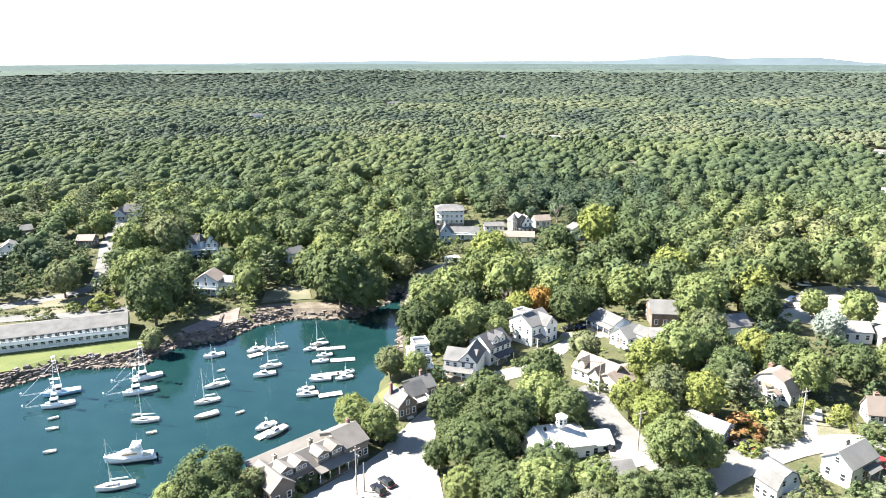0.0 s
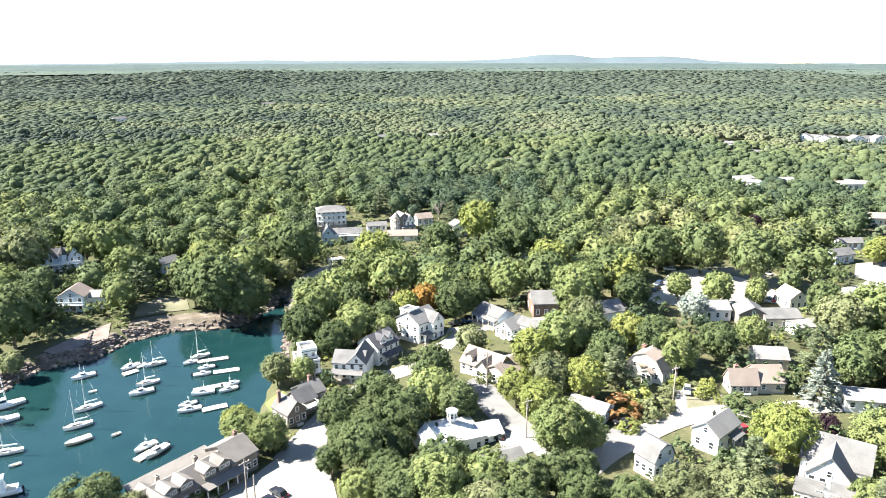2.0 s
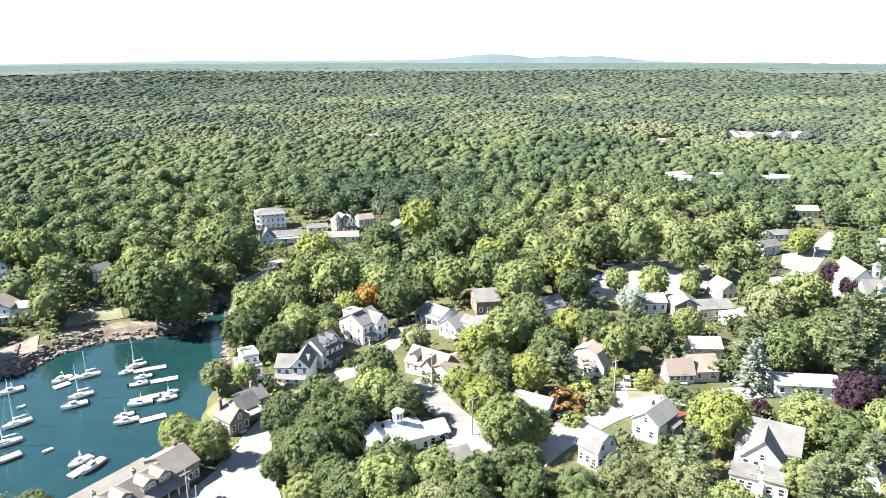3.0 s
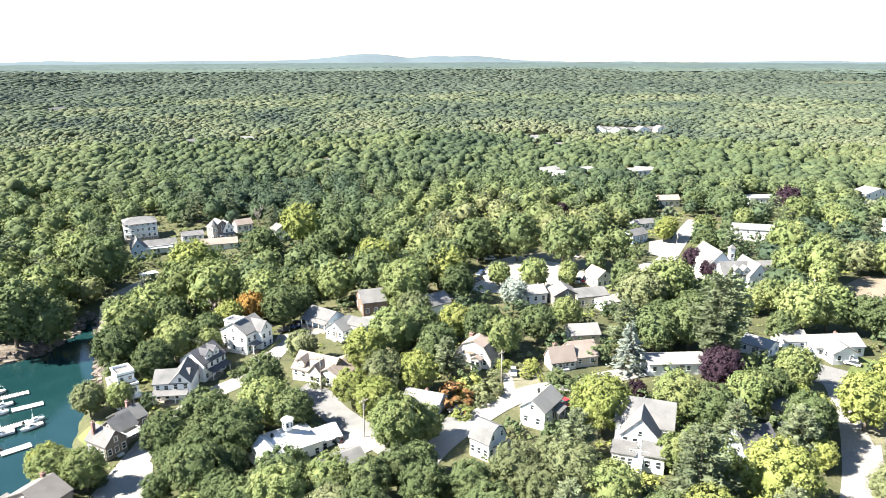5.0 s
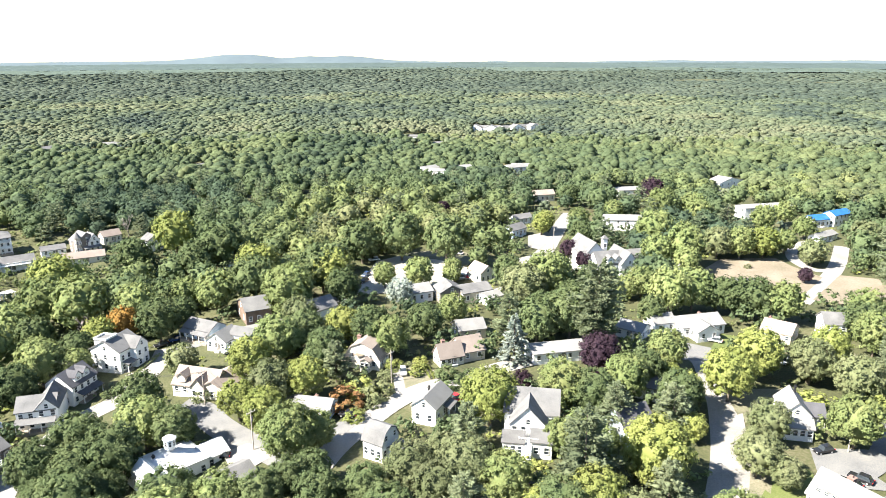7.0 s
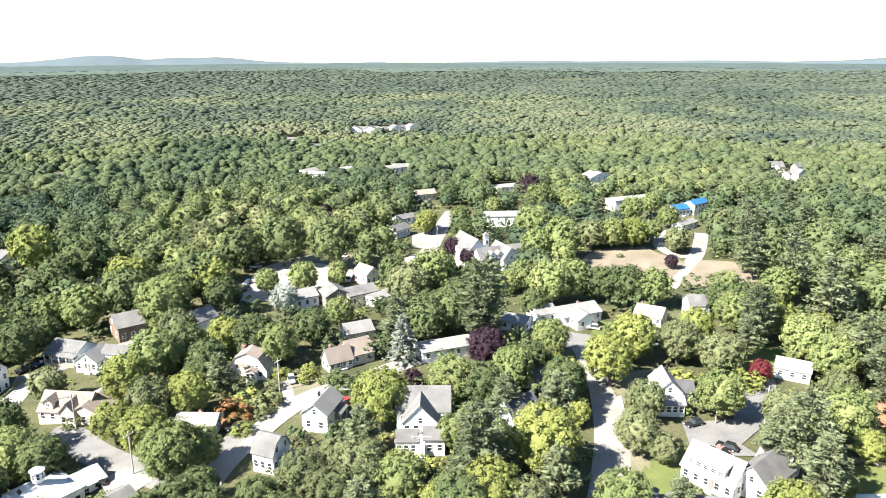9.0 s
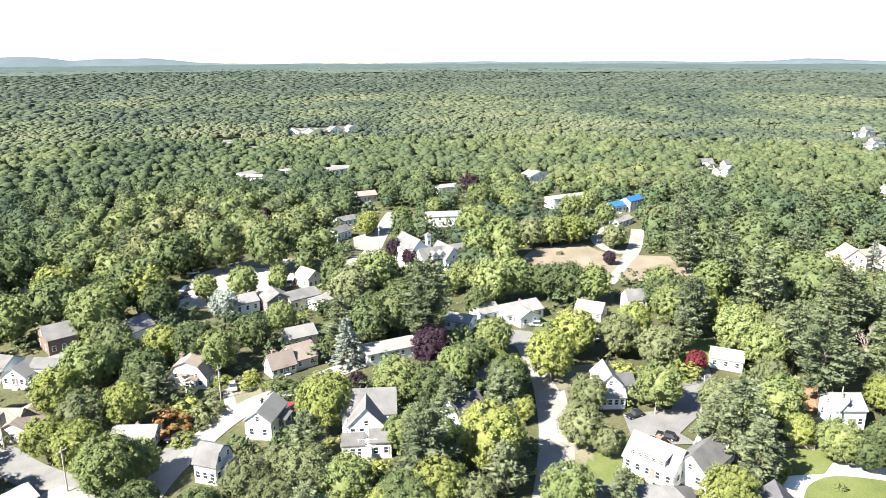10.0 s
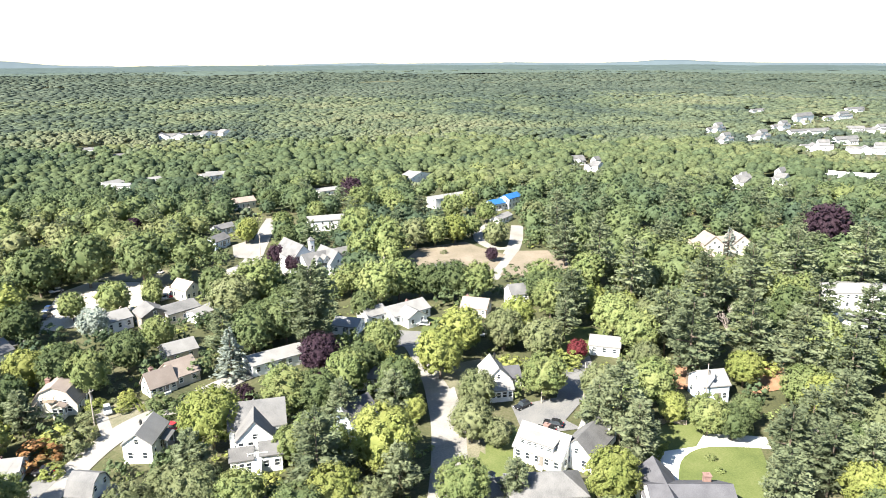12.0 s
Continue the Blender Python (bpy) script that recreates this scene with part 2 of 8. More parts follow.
def water_material():
    m = material("harbour_water", [(0.0050, 0.0225, 0.0248), (0.0066, 0.0270, 0.0296), (0.0090, 0.0318, 0.0340)], 0.07, 0.02, 0.15, spec=0.34)
    n, l = m.node_tree.nodes, m.node_tree.links
    geo, w, bu = n.new("ShaderNodeNewGeometry"), n.new("ShaderNodeTexNoise"), n.new("ShaderNodeBump")
    w.inputs["Scale"].default_value, w.inputs["Detail"].default_value = 0.9, 4
    bu.inputs["Strength"].default_value, bu.inputs["Distance"].default_value = 0.25, 0.12
    l.new(geo.outputs["Position"], w.inputs["Vector"])
    l.new(w.outputs[0], bu.inputs["Height"])
    l.new(bu.outputs[0], n["Principled BSDF"].inputs["Normal"])
    return m


WATER = water_material()


# ---------------------------------------------------------------- mesh helpers
def mesh_of(bm, name, *mats):
    me = bpy.data.meshes.new(name)
    bm.to_mesh(me)
    bm.free()
    for m in mats:
        me.materials.append(m)
    return me


def raw_mesh(name, verts, faces, *mats, smooth=False):
    me = bpy.data.meshes.new(name)
    me.from_pydata([tuple(v) for v in verts], [], faces)
    for m in mats:
        me.materials.append(m)
    if smooth:
        me.polygons.foreach_set("use_smooth", [True] * len(me.polygons))
    me.update()
    return me


def part(name, data, parent, mat=None, label="", at=(0, 0, 0), turn=0.0):
    """Link a bmesh or a mesh as one object under a thing or a part."""
    me = data if isinstance(data, bpy.types.Mesh) else mesh_of(data, name, mat)
    ob = new(name, me)
    ob.parent = parent
    ob.location, ob.rotation_euler = at, (0, 0, turn)
    return tagged(ob, label)


def thing(name, x, y, z, turn, label, category, group="", kind=""):
    ob = new(name)
    ob.location, ob.rotation_euler = (x, y, z), (0, 0, turn)
    ob.empty_display_size = 0.5
    return tagged(ob, label, category, group, kind)


def box(bm, x0, x1, y0, y1, z0, z1):
    v = [bm.verts.new(p) for p in ((x0, y0, z0), (x1, y0, z0), (x1, y1, z0), (x0, y1, z0), (x0, y0, z1), (x1, y0, z1), (x1, y1, z1), (x0, y1, z1))]
    for f in ((3, 2, 1, 0), (4, 5, 6, 7), (0, 1, 5, 4), (1, 2, 6, 5), (2, 3, 7, 6), (3, 0, 4, 7)):
        bm.faces.new([v[i] for i in f])
    return bm


def boxes(*dims):
    bm = bmesh.new()
    for d in dims:
        box(bm, *d)
    return bm


def prism(bm, outline, a, b, axis):
    """An outline (u, z) pushed from a to b along x (axis 'x') or y (axis 'y'); the outline runs anticlockwise."""
    def at(s, p):
        return (s, p[0], p[1]) if axis == "x" else (-p[0], s, p[1])
    lo = [bm.verts.new(at(a, p)) for p in outline]
    hi = [bm.verts.new(at(b, p)) for p in outline]
    k = len(outline)
    for i in range(k):
        j = (i + 1) % k
        bm.faces.new((lo[i], lo[j], hi[j], hi[i]))
    bm.faces.new(lo[::-1])
    bm.faces.new(hi)
    bmesh.ops.recalc_face_normals(bm, faces=bm.faces[:])
    return bm


def tube(bm, a, b, r0, r1, sides=6):
    a, b = Vector(a), Vector(b)
    q = (b - a).to_track_quat("Z", "Y")
    ra = [bm.verts.new(a + q @ Vector((r0 * math.cos(t), r0 * math.sin(t), 0))) for t in [2 * math.pi * i / sides for i in range(sides)]]
    rb = [bm.verts.new(b + q @ Vector((r1 * math.cos(t), r1 * math.sin(t), 0))) for t in [2 * math.pi * i / sides for i in range(sides)]]
    for i in range(sides):
        j = (i + 1) % sides
        bm.faces.new((ra[i], ra[j], rb[j], rb[i]))
    bm.faces.new(ra[::-1])
    bm.faces.new(rb)
    return bm


# ---------------------------------------------------------------- the lie of the land
SHORE = [(-380.0, 40.0), (-160.0, 135.0), (-125.3, 183.4), (-119.3, 189.9), (-112.7, 196.4), (-91.8, 199.2), (-86.6, 213.3), (-71.9, 219.4), (-65.6, 231.5), (-53.3, 238.5), (-37.0, 237.4), (-28.5, 242.5), (-20.3, 256.4), (-18.9, 268.3), (-15.3, 268.3), (-14.6, 225.2), (-16.4, 202.4), (-18.5, 183.3), (-19.9, 168.7), (-23.4, 160.9), (-44.1, 141.9), (-57.9, 131.0), (-70.0, 85.0), (-60.0, 20.0), (-80.0, -120.0), (-380.0, -120.0)]


def step(v):
    v = np.clip(v, 0.0, 1.0)
    return v * v * (3 - 2 * v)


def from_shore(x, y):
    """Metres from the waterline, negative on the water."""
    x, y = np.asarray(x, float), np.asarray(y, float)
    best, inside = np.full(x.shape, 1e9), np.zeros(x.shape, bool)
    for (x0, y0), (x1, y1) in zip(SHORE, SHORE[1:] + SHORE[:1]):
        dx, dy = x1 - x0, y1 - y0
        k = np.clip(((x - x0) * dx + (y - y0) * dy) / (dx * dx + dy * dy), 0, 1)
        best = np.minimum(best, np.hypot(x - x0 - k * dx, y - y0 - k * dy))
        if dy:
            inside ^= ((y0 > y) != (y1 > y)) & (x < x0 + (y - y0) * dx / dy)
    return np.where(inside, -best, best)


def land(x, y):
    d, r = from_shore(x, y), np.hypot(x, y)
    return np.where(d < 0, -2.5 * step(-d / 4), 2.6 * step(d / 5) + 8 * step((d - 4) / 110) + 2 * step((r - 500) / 4200))


def height(x, y):
    return float(land(np.array([x]), np.array([y]))[0])


def polar_sheet(name, angles, radii, lift, mat, smooth=True):
    a, r = np.meshgrid(np.radians(angles), radii)
    x, y = r * np.sin(a), r * np.cos(a)
    z = lift(x, y, r)
    w = len(angles)
    verts = np.stack([x, y, z], -1).reshape(-1, 3)
    faces = [(i * w + j, (i + 1) * w + j, (i + 1) * w + j + 1, i * w + j + 1) for i in range(len(radii) - 1) for j in range(w - 1)]
    faces = [f[::-1] for f in faces]
    return new(name, raw_mesh(name, verts.tolist(), faces, mat, smooth=smooth))


VIEW = np.concatenate([np.arange(-180, -44, 4.0), np.arange(-44, 100, 0.6), np.arange(100, 181, 4.0)])
VIEW[-1] = 180.0
RINGS = np.concatenate([[0.01, 20, 40, 60], np.arange(75, 375, 2.8), 375 * 1.035 ** np.arange(0, 75)])
ground = polar_sheet("ground", VIEW, RINGS, lambda x, y, r: land(x, y), GROUND)
tagged(ground, "wooded ground with rough grass and bare soil", "ground", kind="structure")
bm = bmesh.new()
box(bm, -460, 60, -150, 370, -6, 0)
water = tagged(new("water", mesh_of(bm, "water", WATER)), "calm blue-green harbour water", "water", kind="structure")


def drape(name, outline, mat, label, lift=0.1, kind="structure", cell=2.5, category="ground"):
    """A flat patch of ground cover, laid over the land inside an outline given as (x, y) corners."""
    bm = bmesh.new()
    vs = [bm.verts.new((x, y, 0)) for x, y in outline]
    bm.faces.new(vs)
    xs, ys = [p[0] for p in outline], [p[1] for p in outline]
    for axis, lo, hi in ((0, min(xs), max(xs)), (1, min(ys), max(ys))):
        n = Vector((1, 0, 0)) if axis == 0 else Vector((0, 1, 0))
        for k in np.arange(lo + cell, hi, cell):
            bmesh.ops.bisect_plane(bm, geom=bm.verts[:] + bm.edges[:] + bm.faces[:], plane_co=n * k, plane_no=n)
    co = np.array([v.co for v in bm.verts])
    for v, z in zip(bm.verts, land(co[:, 0], co[:, 1])):
        v.co.z = z + lift
    bmesh.ops.recalc_face_normals(bm, faces=bm.faces[:])
    if sum(f.normal.z for f in bm.faces) < 0:
        bmesh.ops.reverse_faces(bm, faces=bm.faces[:])
    return tagged(new(name, mesh_of(bm, name, mat)), label, category, kind=kind)


def smooth_line(points, step_m=2.0):
    """Points every two metres along a curve through the corners."""
    p = [Vector((*q, 0)) for q in points]
    p = [p[0] * 2 - p[1]] + p + [p[-1] * 2 - p[-2]]
    out = []
    for i in range(1, len(p) - 2):
        a, b, c, d = p[i - 1:i + 3]
        n = max(1, int((c - b).length / step_m))
        for k in range(n):
            t = k / n
            out.append(0.5 * ((2 * b) + (c - a) * t + (2 * a - 5 * b + 4 * c - d) * t * t + (3 * b - a - 3 * c + d) * t ** 3))
    out.append(p[-2])
    return out


CLEAR = []  # (x, y, radius): no wild tree grows here
HARD = []  # (x, y, radius): no undergrowth either


def road(name, points, width, mat, label, lift=0.14, clear=2.5, bare=0.0):
    line = smooth_line(points)
    verts, faces = [], []
    for i, q in enumerate(line):
        d = (line[min(i + 1, len(line) - 1)] - line[max(i - 1, 0)]).normalized()
        s = Vector((d.y, -d.x, 0))
        for k in (-1, -0.5, 0, 0.5, 1):
            v = q + s * (width / 2 * k)
            verts.append((v.x, v.y, height(v.x, v.y) + lift - 0.04 * abs(k)))
        CLEAR.append((q.x, q.y, width / 2 + clear))
        HARD.append((q.x, q.y, width / 2 + 0.5))
        # trees kept off towards the camera, so that the road shows
        d = q.length
        for k in (5.0, 10.0):
            CLEAR.append((q.x * (1 - k / d), q.y * (1 - k / d), width / 2))
        for k in np.arange(4.0, bare, 4.0):
            CLEAR.append((q.x * (1 - k / d), q.y * (1 - k / d), width / 2 + 2.5))
            if k < bare * 0.6:
                HARD.append((q.x * (1 - k / d), q.y * (1 - k / d), width / 2))
        if i:
            b = 5 * (i - 1)
            faces += [(b + k, b + k + 1, b + k + 6, b + k + 5) for k in range(4)]
    return tagged(new(name, raw_mesh(name, verts, faces, mat)), label, "road", kind="structure")


def open_ground(outline, margin=2.0, front=0.0):
    """Keep wild trees off a patch, and off a strip of front metres towards the camera that keeps it in view."""
    xs, ys = [p[0] for p in outline], [p[1] for p in outline]
    for x in np.arange(min(xs), max(xs) + 3, 4.0):
        for y in np.arange(min(ys), max(ys) + 3, 4.0):
            ins = False
            for (x0, y0), (x1, y1) in zip(outline, outline[1:] + outline[:1]):
                if (y0 > y) != (y1 > y) and x < x0 + (y - y0) * (x1 - x0) / (y1 - y0):
                    ins = not ins
            if ins:
                CLEAR.append((float(x), float(y), 3.0 + margin))
                HARD.append((float(x), float(y), 3.4))
                d = math.hypot(x, y)
                for k in np.arange(4.0, front, 5.0):
                    CLEAR.append((float(x) * (1 - k / d), float(y) * (1 - k / d), 3.5))


# ---------------------------------------------------------------- houses
WINDOW_MESHES = {}


def window_meshes(w, hgt, trim):
    key = (w, hgt, trim.name)
    if key not in WINDOW_MESHES:
        f = boxes((-w / 2 - 0.1, -w / 2 + 0.02, -0.09, 0.02, 0, hgt), (w / 2 - 0.02, w / 2 + 0.1, -0.09, 0.02, 0, hgt), (-w / 2 - 0.1, w / 2 + 0.1, -0.1, 0.02, hgt, hgt + 0.13),
                  (-w / 2 - 0.14, w / 2 + 0.14, -0.14, 0.02, -0.1, 0.0), (-w / 2, w / 2, -0.06, 0.0, hgt / 2 - 0.04, hgt / 2 + 0.04))
        g = boxes((-w / 2, w / 2, -0.03, 0.0, 0.0, hgt))
        WINDOW_MESHES[key] = mesh_of(f, "window_frame", trim), mesh_of(g, "pane", GLASS)
    return WINDOW_MESHES[key]


def window(parent, x, y, z, turn, w=0.95, hgt=1.4, trim=None):
    frame_mesh, pane_mesh = window_meshes(w, hgt, trim or WHITE)
    ob = part("window", frame_mesh, parent, at=(x, y, z), turn=turn)
    part("pane", pane_mesh, ob)


def face_windows(parent, x0, y0, x1, y1, z0, rows, cols, w=0.95, hgt=1.4, trim=None, floor=2.75):
    """Rows and columns of windows along a wall from (x0, y0) to (x1, y1); the outside is on the right-hand side of that way."""
    length, turn = math.hypot(x1 - x0, y1 - y0), math.atan2(y1 - y0, x1 - x0)
    for i in range(rows):
        for j in range(cols):
            k = (j + 0.5) / cols
            window(parent, x0 + (x1 - x0) * k, y0 + (y1 - y0) * k, z0 + 0.34 * floor + floor * i, turn, w, hgt, trim)


def profile(kind, half, eave, rise):
    if kind == "gambrel":
        return [(-half, eave), (-half * 0.62, eave + rise * 0.68), (0, eave + rise), (half * 0.62, eave + rise * 0.68), (half, eave)]
    if kind == "shed":
        return [(-half, eave), (half, eave + rise)]
    if kind == "saltbox":
        return [(-half, eave), (-half * 0.25, eave + rise), (half, eave - 0.4)]
    return [(-half, eave), (0, eave + rise), (half, eave)]


def block(parent, x, y, length, depth, eave, rise, ridge="x", wall=None, roof=None, kind="gable", base=0.0, windows=(2, 3, 2), trim=None, over=0.3, backside=False):
    """One body of a house: walls up to the roof, a roof slab with overhang, windows on its faces. windows: rows, columns along, columns across."""
    hx, hy = length / 2, depth / 2
    low = base - (2.5 if base == 0 else 0.3)
    bm, rb = bmesh.new(), bmesh.new()
    if kind in ("hip", "flat"):
        box(bm, -hx, hx, -hy, hy, low, eave)
        if kind == "flat":
            box(rb, -hx - 0.15, hx + 0.15, -hy - 0.15, hy + 0.15, eave, eave + 0.25)
            for d in ((-hx - 0.15, hx + 0.15, -hy - 0.15, -hy + 0.1), (-hx - 0.15, hx + 0.15, hy - 0.1, hy + 0.15), (-hx - 0.15, -hx + 0.1, -hy + 0.1, hy - 0.1), (hx - 0.1, hx + 0.15, -hy + 0.1, hy - 0.1)):
                box(bm, *d, eave + 0.25, eave + 0.25 + max(rise, 0.3))
        else:
            k = max(0.0, hx - hy) if ridge == "x" else 0.0
            j = max(0.0, hy - hx) if ridge != "x" else 0.0
            lo = [rb.verts.new(p) for p in ((-hx - over, -hy - over, eave - 0.1), (hx + over, -hy - over, eave - 0.1), (hx + over, hy + over, eave - 0.1), (-hx - over, hy + over, eave - 0.1))]
            up = [rb.verts.new((v.co.x, v.co.y, eave + 0.1)) for v in lo]
            t0, t1 = rb.verts.new((-k, -j, eave + rise)), rb.verts.new((k, j, eave + rise + 0.001))
            rb.faces.new(lo[::-1])
            for a in range(4):
                b = (a + 1) % 4
                rb.faces.new((lo[a], lo[b], up[b], up[a]))
            if ridge == "x":
                for f in ((up[0], up[1], t1, t0), (up[2], up[3], t0, t1), (up[1], up[2], t1), (up[3], up[0], t0)):
                    rb.faces.new(f)
            else:
                for f in ((up[1], up[2], t1, t0), (up[3], up[0], t0, t1), (up[0], up[1], t0), (up[2], up[3], t1)):
                    rb.faces.new(f)
    else:
        half, run = (hy, hx) if ridge == "x" else (hx, hy)
        p = profile(kind, half, eave, rise)
        prism(bm, [(half, low)] + [(u, z - 0.05) for u, z in p[::-1]] + [(-half, low)], -run, run, ridge)
        s0, s1 = (p[1][1] - p[0][1]) / (p[1][0] - p[0][0]), (p[-1][1] - p[-2][1]) / (p[-1][0] - p[-2][0])
        top = [(p[0][0] - over, p[0][1] - over * s0)] + p[1:-1] + [(p[-1][0] + over, p[-1][1] + over * s1)]
        prism(rb, [(u, z + 0.16) for u, z in top[::-1]] + [(u, z - 0.08) for u, z in top], -run - over, run + over, ridge)
    part("wall", bm, parent, wall, at=(x, y, 0))
    part("roof", rb, parent, roof, at=(x, y, 0))
    rows, along, across = windows
    while rows > 1 and (eave - base - 0.15) / rows < 2.15:
        rows -= 1
    floor = min(2.75, (eave - base - 0.15) / max(rows, 1))
    tall = round(min(1.4, floor * 0.5), 1)
    c = [(x - hx, y - hy), (x + hx, y - hy), (x + hx, y + hy), (x - hx, y + hy)]
    for i, n in ((0, along), (1, across), (3, across)) + (((2, along),) if backside else ()):
        (x0, y0), (x1, y1) = c[i], c[(i + 1) % 4]
        if n and rows:
            face_windows(parent, x0, y0, x1, y1, base, rows, n, 0.95, tall, trim, floor)
    if kind in ("gable", "gambrel") and rows and rise > 2.2 and base == 0:
        for i in ((3, 1) if ridge == "x" else (0, 2)):
            (x0, y0), (x1, y1) = c[i], c[(i + 1) % 4]
            face_windows(parent, x0, y0, x1, y1, eave - 0.9, 1, 2 if kind == "gambrel" else 1, 0.8, 1.1, trim)


def chimney(parent, x, y, z, top, mat=None, size=0.7):
    top = z + (top - z) * 0.55 - 0.2
    bm = boxes((-size / 2, size / 2, -size / 2, size / 2, z - 1.5, top), (-size / 2 - 0.1, size / 2 + 0.1, -size / 2 - 0.1, size / 2 + 0.1, top, top + 0.15), (-0.15, 0.15, -0.15, 0.15, top + 0.15, top + 0.5))
    part("chimney", bm, parent, mat or BRICK, "brick chimney", at=(x, y, 0))


def door(parent, x, y, turn, z=0.2):
    ob = part("door", boxes((-0.5, 0.5, -0.07, 0.02, z, z + 2.05), (-0.62, -0.5, -0.11, 0.02, z, z + 2.15), (0.5, 0.62, -0.11, 0.02, z, z + 2.15), (-0.62, 0.62, -0.11, 0.02, z + 2.05, z + 2.18)), parent, GREYWALL, at=(x, y, 0), turn=turn)
    part("step", boxes((-0.8, 0.8, -0.9, 0.0, -0.8, z)), ob, CONCRETE)


def deck(parent, x, y, z, length, depth, rail=1.0, mat=None, legs=True):
    """A raised timber deck or balcony with posts, rails and balusters."""
    mat = mat or WOOD
    ob = part("deck", boxes((-length / 2, length / 2, -depth / 2, depth / 2, z - 0.18, z)), parent, mat, at=(x, y, 0))
    bm = bmesh.new()
    for px in np.linspace(-length / 2 + 0.08, length / 2 - 0.08, max(2, int(length / 2) + 1)):
        box(bm, px - 0.06, px + 0.06, -depth / 2 + 0.02, -depth / 2 + 0.14, (-2.0 if legs else z), z + rail)
    for sx in (-1, 1):
        box(bm, sx * (length / 2 - 0.08) - 0.05, sx * (length / 2 - 0.08) + 0.05, -depth / 2 + 0.1, depth / 2, z + rail - 0.09, z + rail)
    box(bm, -length / 2, length / 2, -depth / 2, -depth / 2 + 0.14, z + rail, z + rail + 0.09)
    box(bm, -length / 2, length / 2, -depth / 2 + 0.04, -depth / 2 + 0.1, z + 0.12, z + 0.2)
    for px in np.arange(-length / 2 + 0.3, length / 2, 0.3):
        box(bm, px - 0.02, px + 0.02, -depth / 2 + 0.05, -depth / 2 + 0.09, z + 0.2, z + rail)
    part("railing", bm, ob, WHITE if mat is WHITE else mat)


def porch(parent, x, y, length, depth, z=2.6, roof=None):
    bm = boxes((-length / 2, length / 2, -depth / 2, depth / 2, -1.5, 0.35))
    part("porch_floor", bm, parent, WOOD, at=(x, y, 0))
    rb = bmesh.new()
    prism(rb, [(depth / 2, z + 0.75), (depth / 2, z + 0.6), (-depth / 2 - 0.3, z), (-depth / 2 - 0.3, z + 0.15)], -length / 2 - 0.2, length / 2 + 0.2, "x")
    part("porch_roof", rb, parent, roof or GREYROOF, at=(x, y, 0))
    for px in np.linspace(-length / 2 + 0.15, length / 2 - 0.15, max(2, int(length / 2.4) + 1)):
        part("post", boxes((-0.09, 0.09, -0.09, 0.09, 0.35, z + 0.08)), parent, WHITE, at=(px + x, y - depth / 2 + 0.15, 0))


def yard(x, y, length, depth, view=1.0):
    """Open lawn and low planting round a house; wild trees also cleared towards the camera to show it."""
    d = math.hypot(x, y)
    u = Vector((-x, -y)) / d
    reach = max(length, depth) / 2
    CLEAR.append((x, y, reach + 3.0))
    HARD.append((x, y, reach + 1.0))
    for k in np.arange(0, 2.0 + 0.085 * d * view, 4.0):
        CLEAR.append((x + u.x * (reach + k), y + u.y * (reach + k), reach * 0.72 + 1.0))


def house(x, y, deg, length, depth, eave, rise, ridge="x", wall=None, roof=None, label="", kind="gable", windows=(2, 3, 2), view=1.0, name="house", category="house", trim=None, group=""):
    eave, rise = eave * 0.94, rise * 0.94
    z = min(height(x + dx, y + dy) for dx in (-depth / 3, 0, depth / 3) for dy in (-depth / 3, 0, depth / 3)) + 0.35
    ob = thing(name, x, y, z, radians(deg), label, category, group)
    block(ob, 0, 0, length, depth, eave, rise, ridge, wall, roof, kind, windows=windows, trim=trim)
    if windows[0] and name == "house":
        door(ob, length * 0.08, -depth / 2, 0.0)
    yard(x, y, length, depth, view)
    return ob


# ---------------------------------------------------------------- boats
def hull_bmesh(length, beam, free, sheer=0.35, stern=0.75, draft=0.3, cap=True):
    """A hull lofted from sections; bow towards +x, waterline at z = 0."""
    bm = bmesh.new()
    rows = []
    n = 9
    for i in range(n):
        t = i / (n - 1)
        x = -length / 2 + length * t
        w = beam / 2 * (stern + (1 - stern) * min(1, t * 2.4)) * (1 - max(0, (t - 0.45) / 0.55) ** 2.4)
        w = max(w, 0.03)
        z1 = free * (1 + sheer * max(0, t - 0.3) * 1.6)
        keel = -draft * (1 - max(0, (t - 0.6) / 0.4) ** 2)
        rows.append([bm.verts.new(p) for p in ((x, -w, z1), (x - 0.1 * t, -w * 0.88, z1 * 0.35), (x - 0.35 * t, -w * 0.45, keel * 0.8), (x - 0.4 * t, 0, keel), (x - 0.35 * t, w * 0.45, keel * 0.8), (x - 0.1 * t, w * 0.88, z1 * 0.35), (x, w, z1))])
    for a, b in zip(rows, rows[1:]):
        for k in range(6):
            bm.faces.new((a[k], a[k + 1], b[k + 1], b[k]))
        if cap:
            bm.faces.new((a[6], a[0], b[0], b[6]))
    bm.faces.new(rows[0])
    bmesh.ops.recalc_face_normals(bm, faces=bm.faces[:])
    return bm


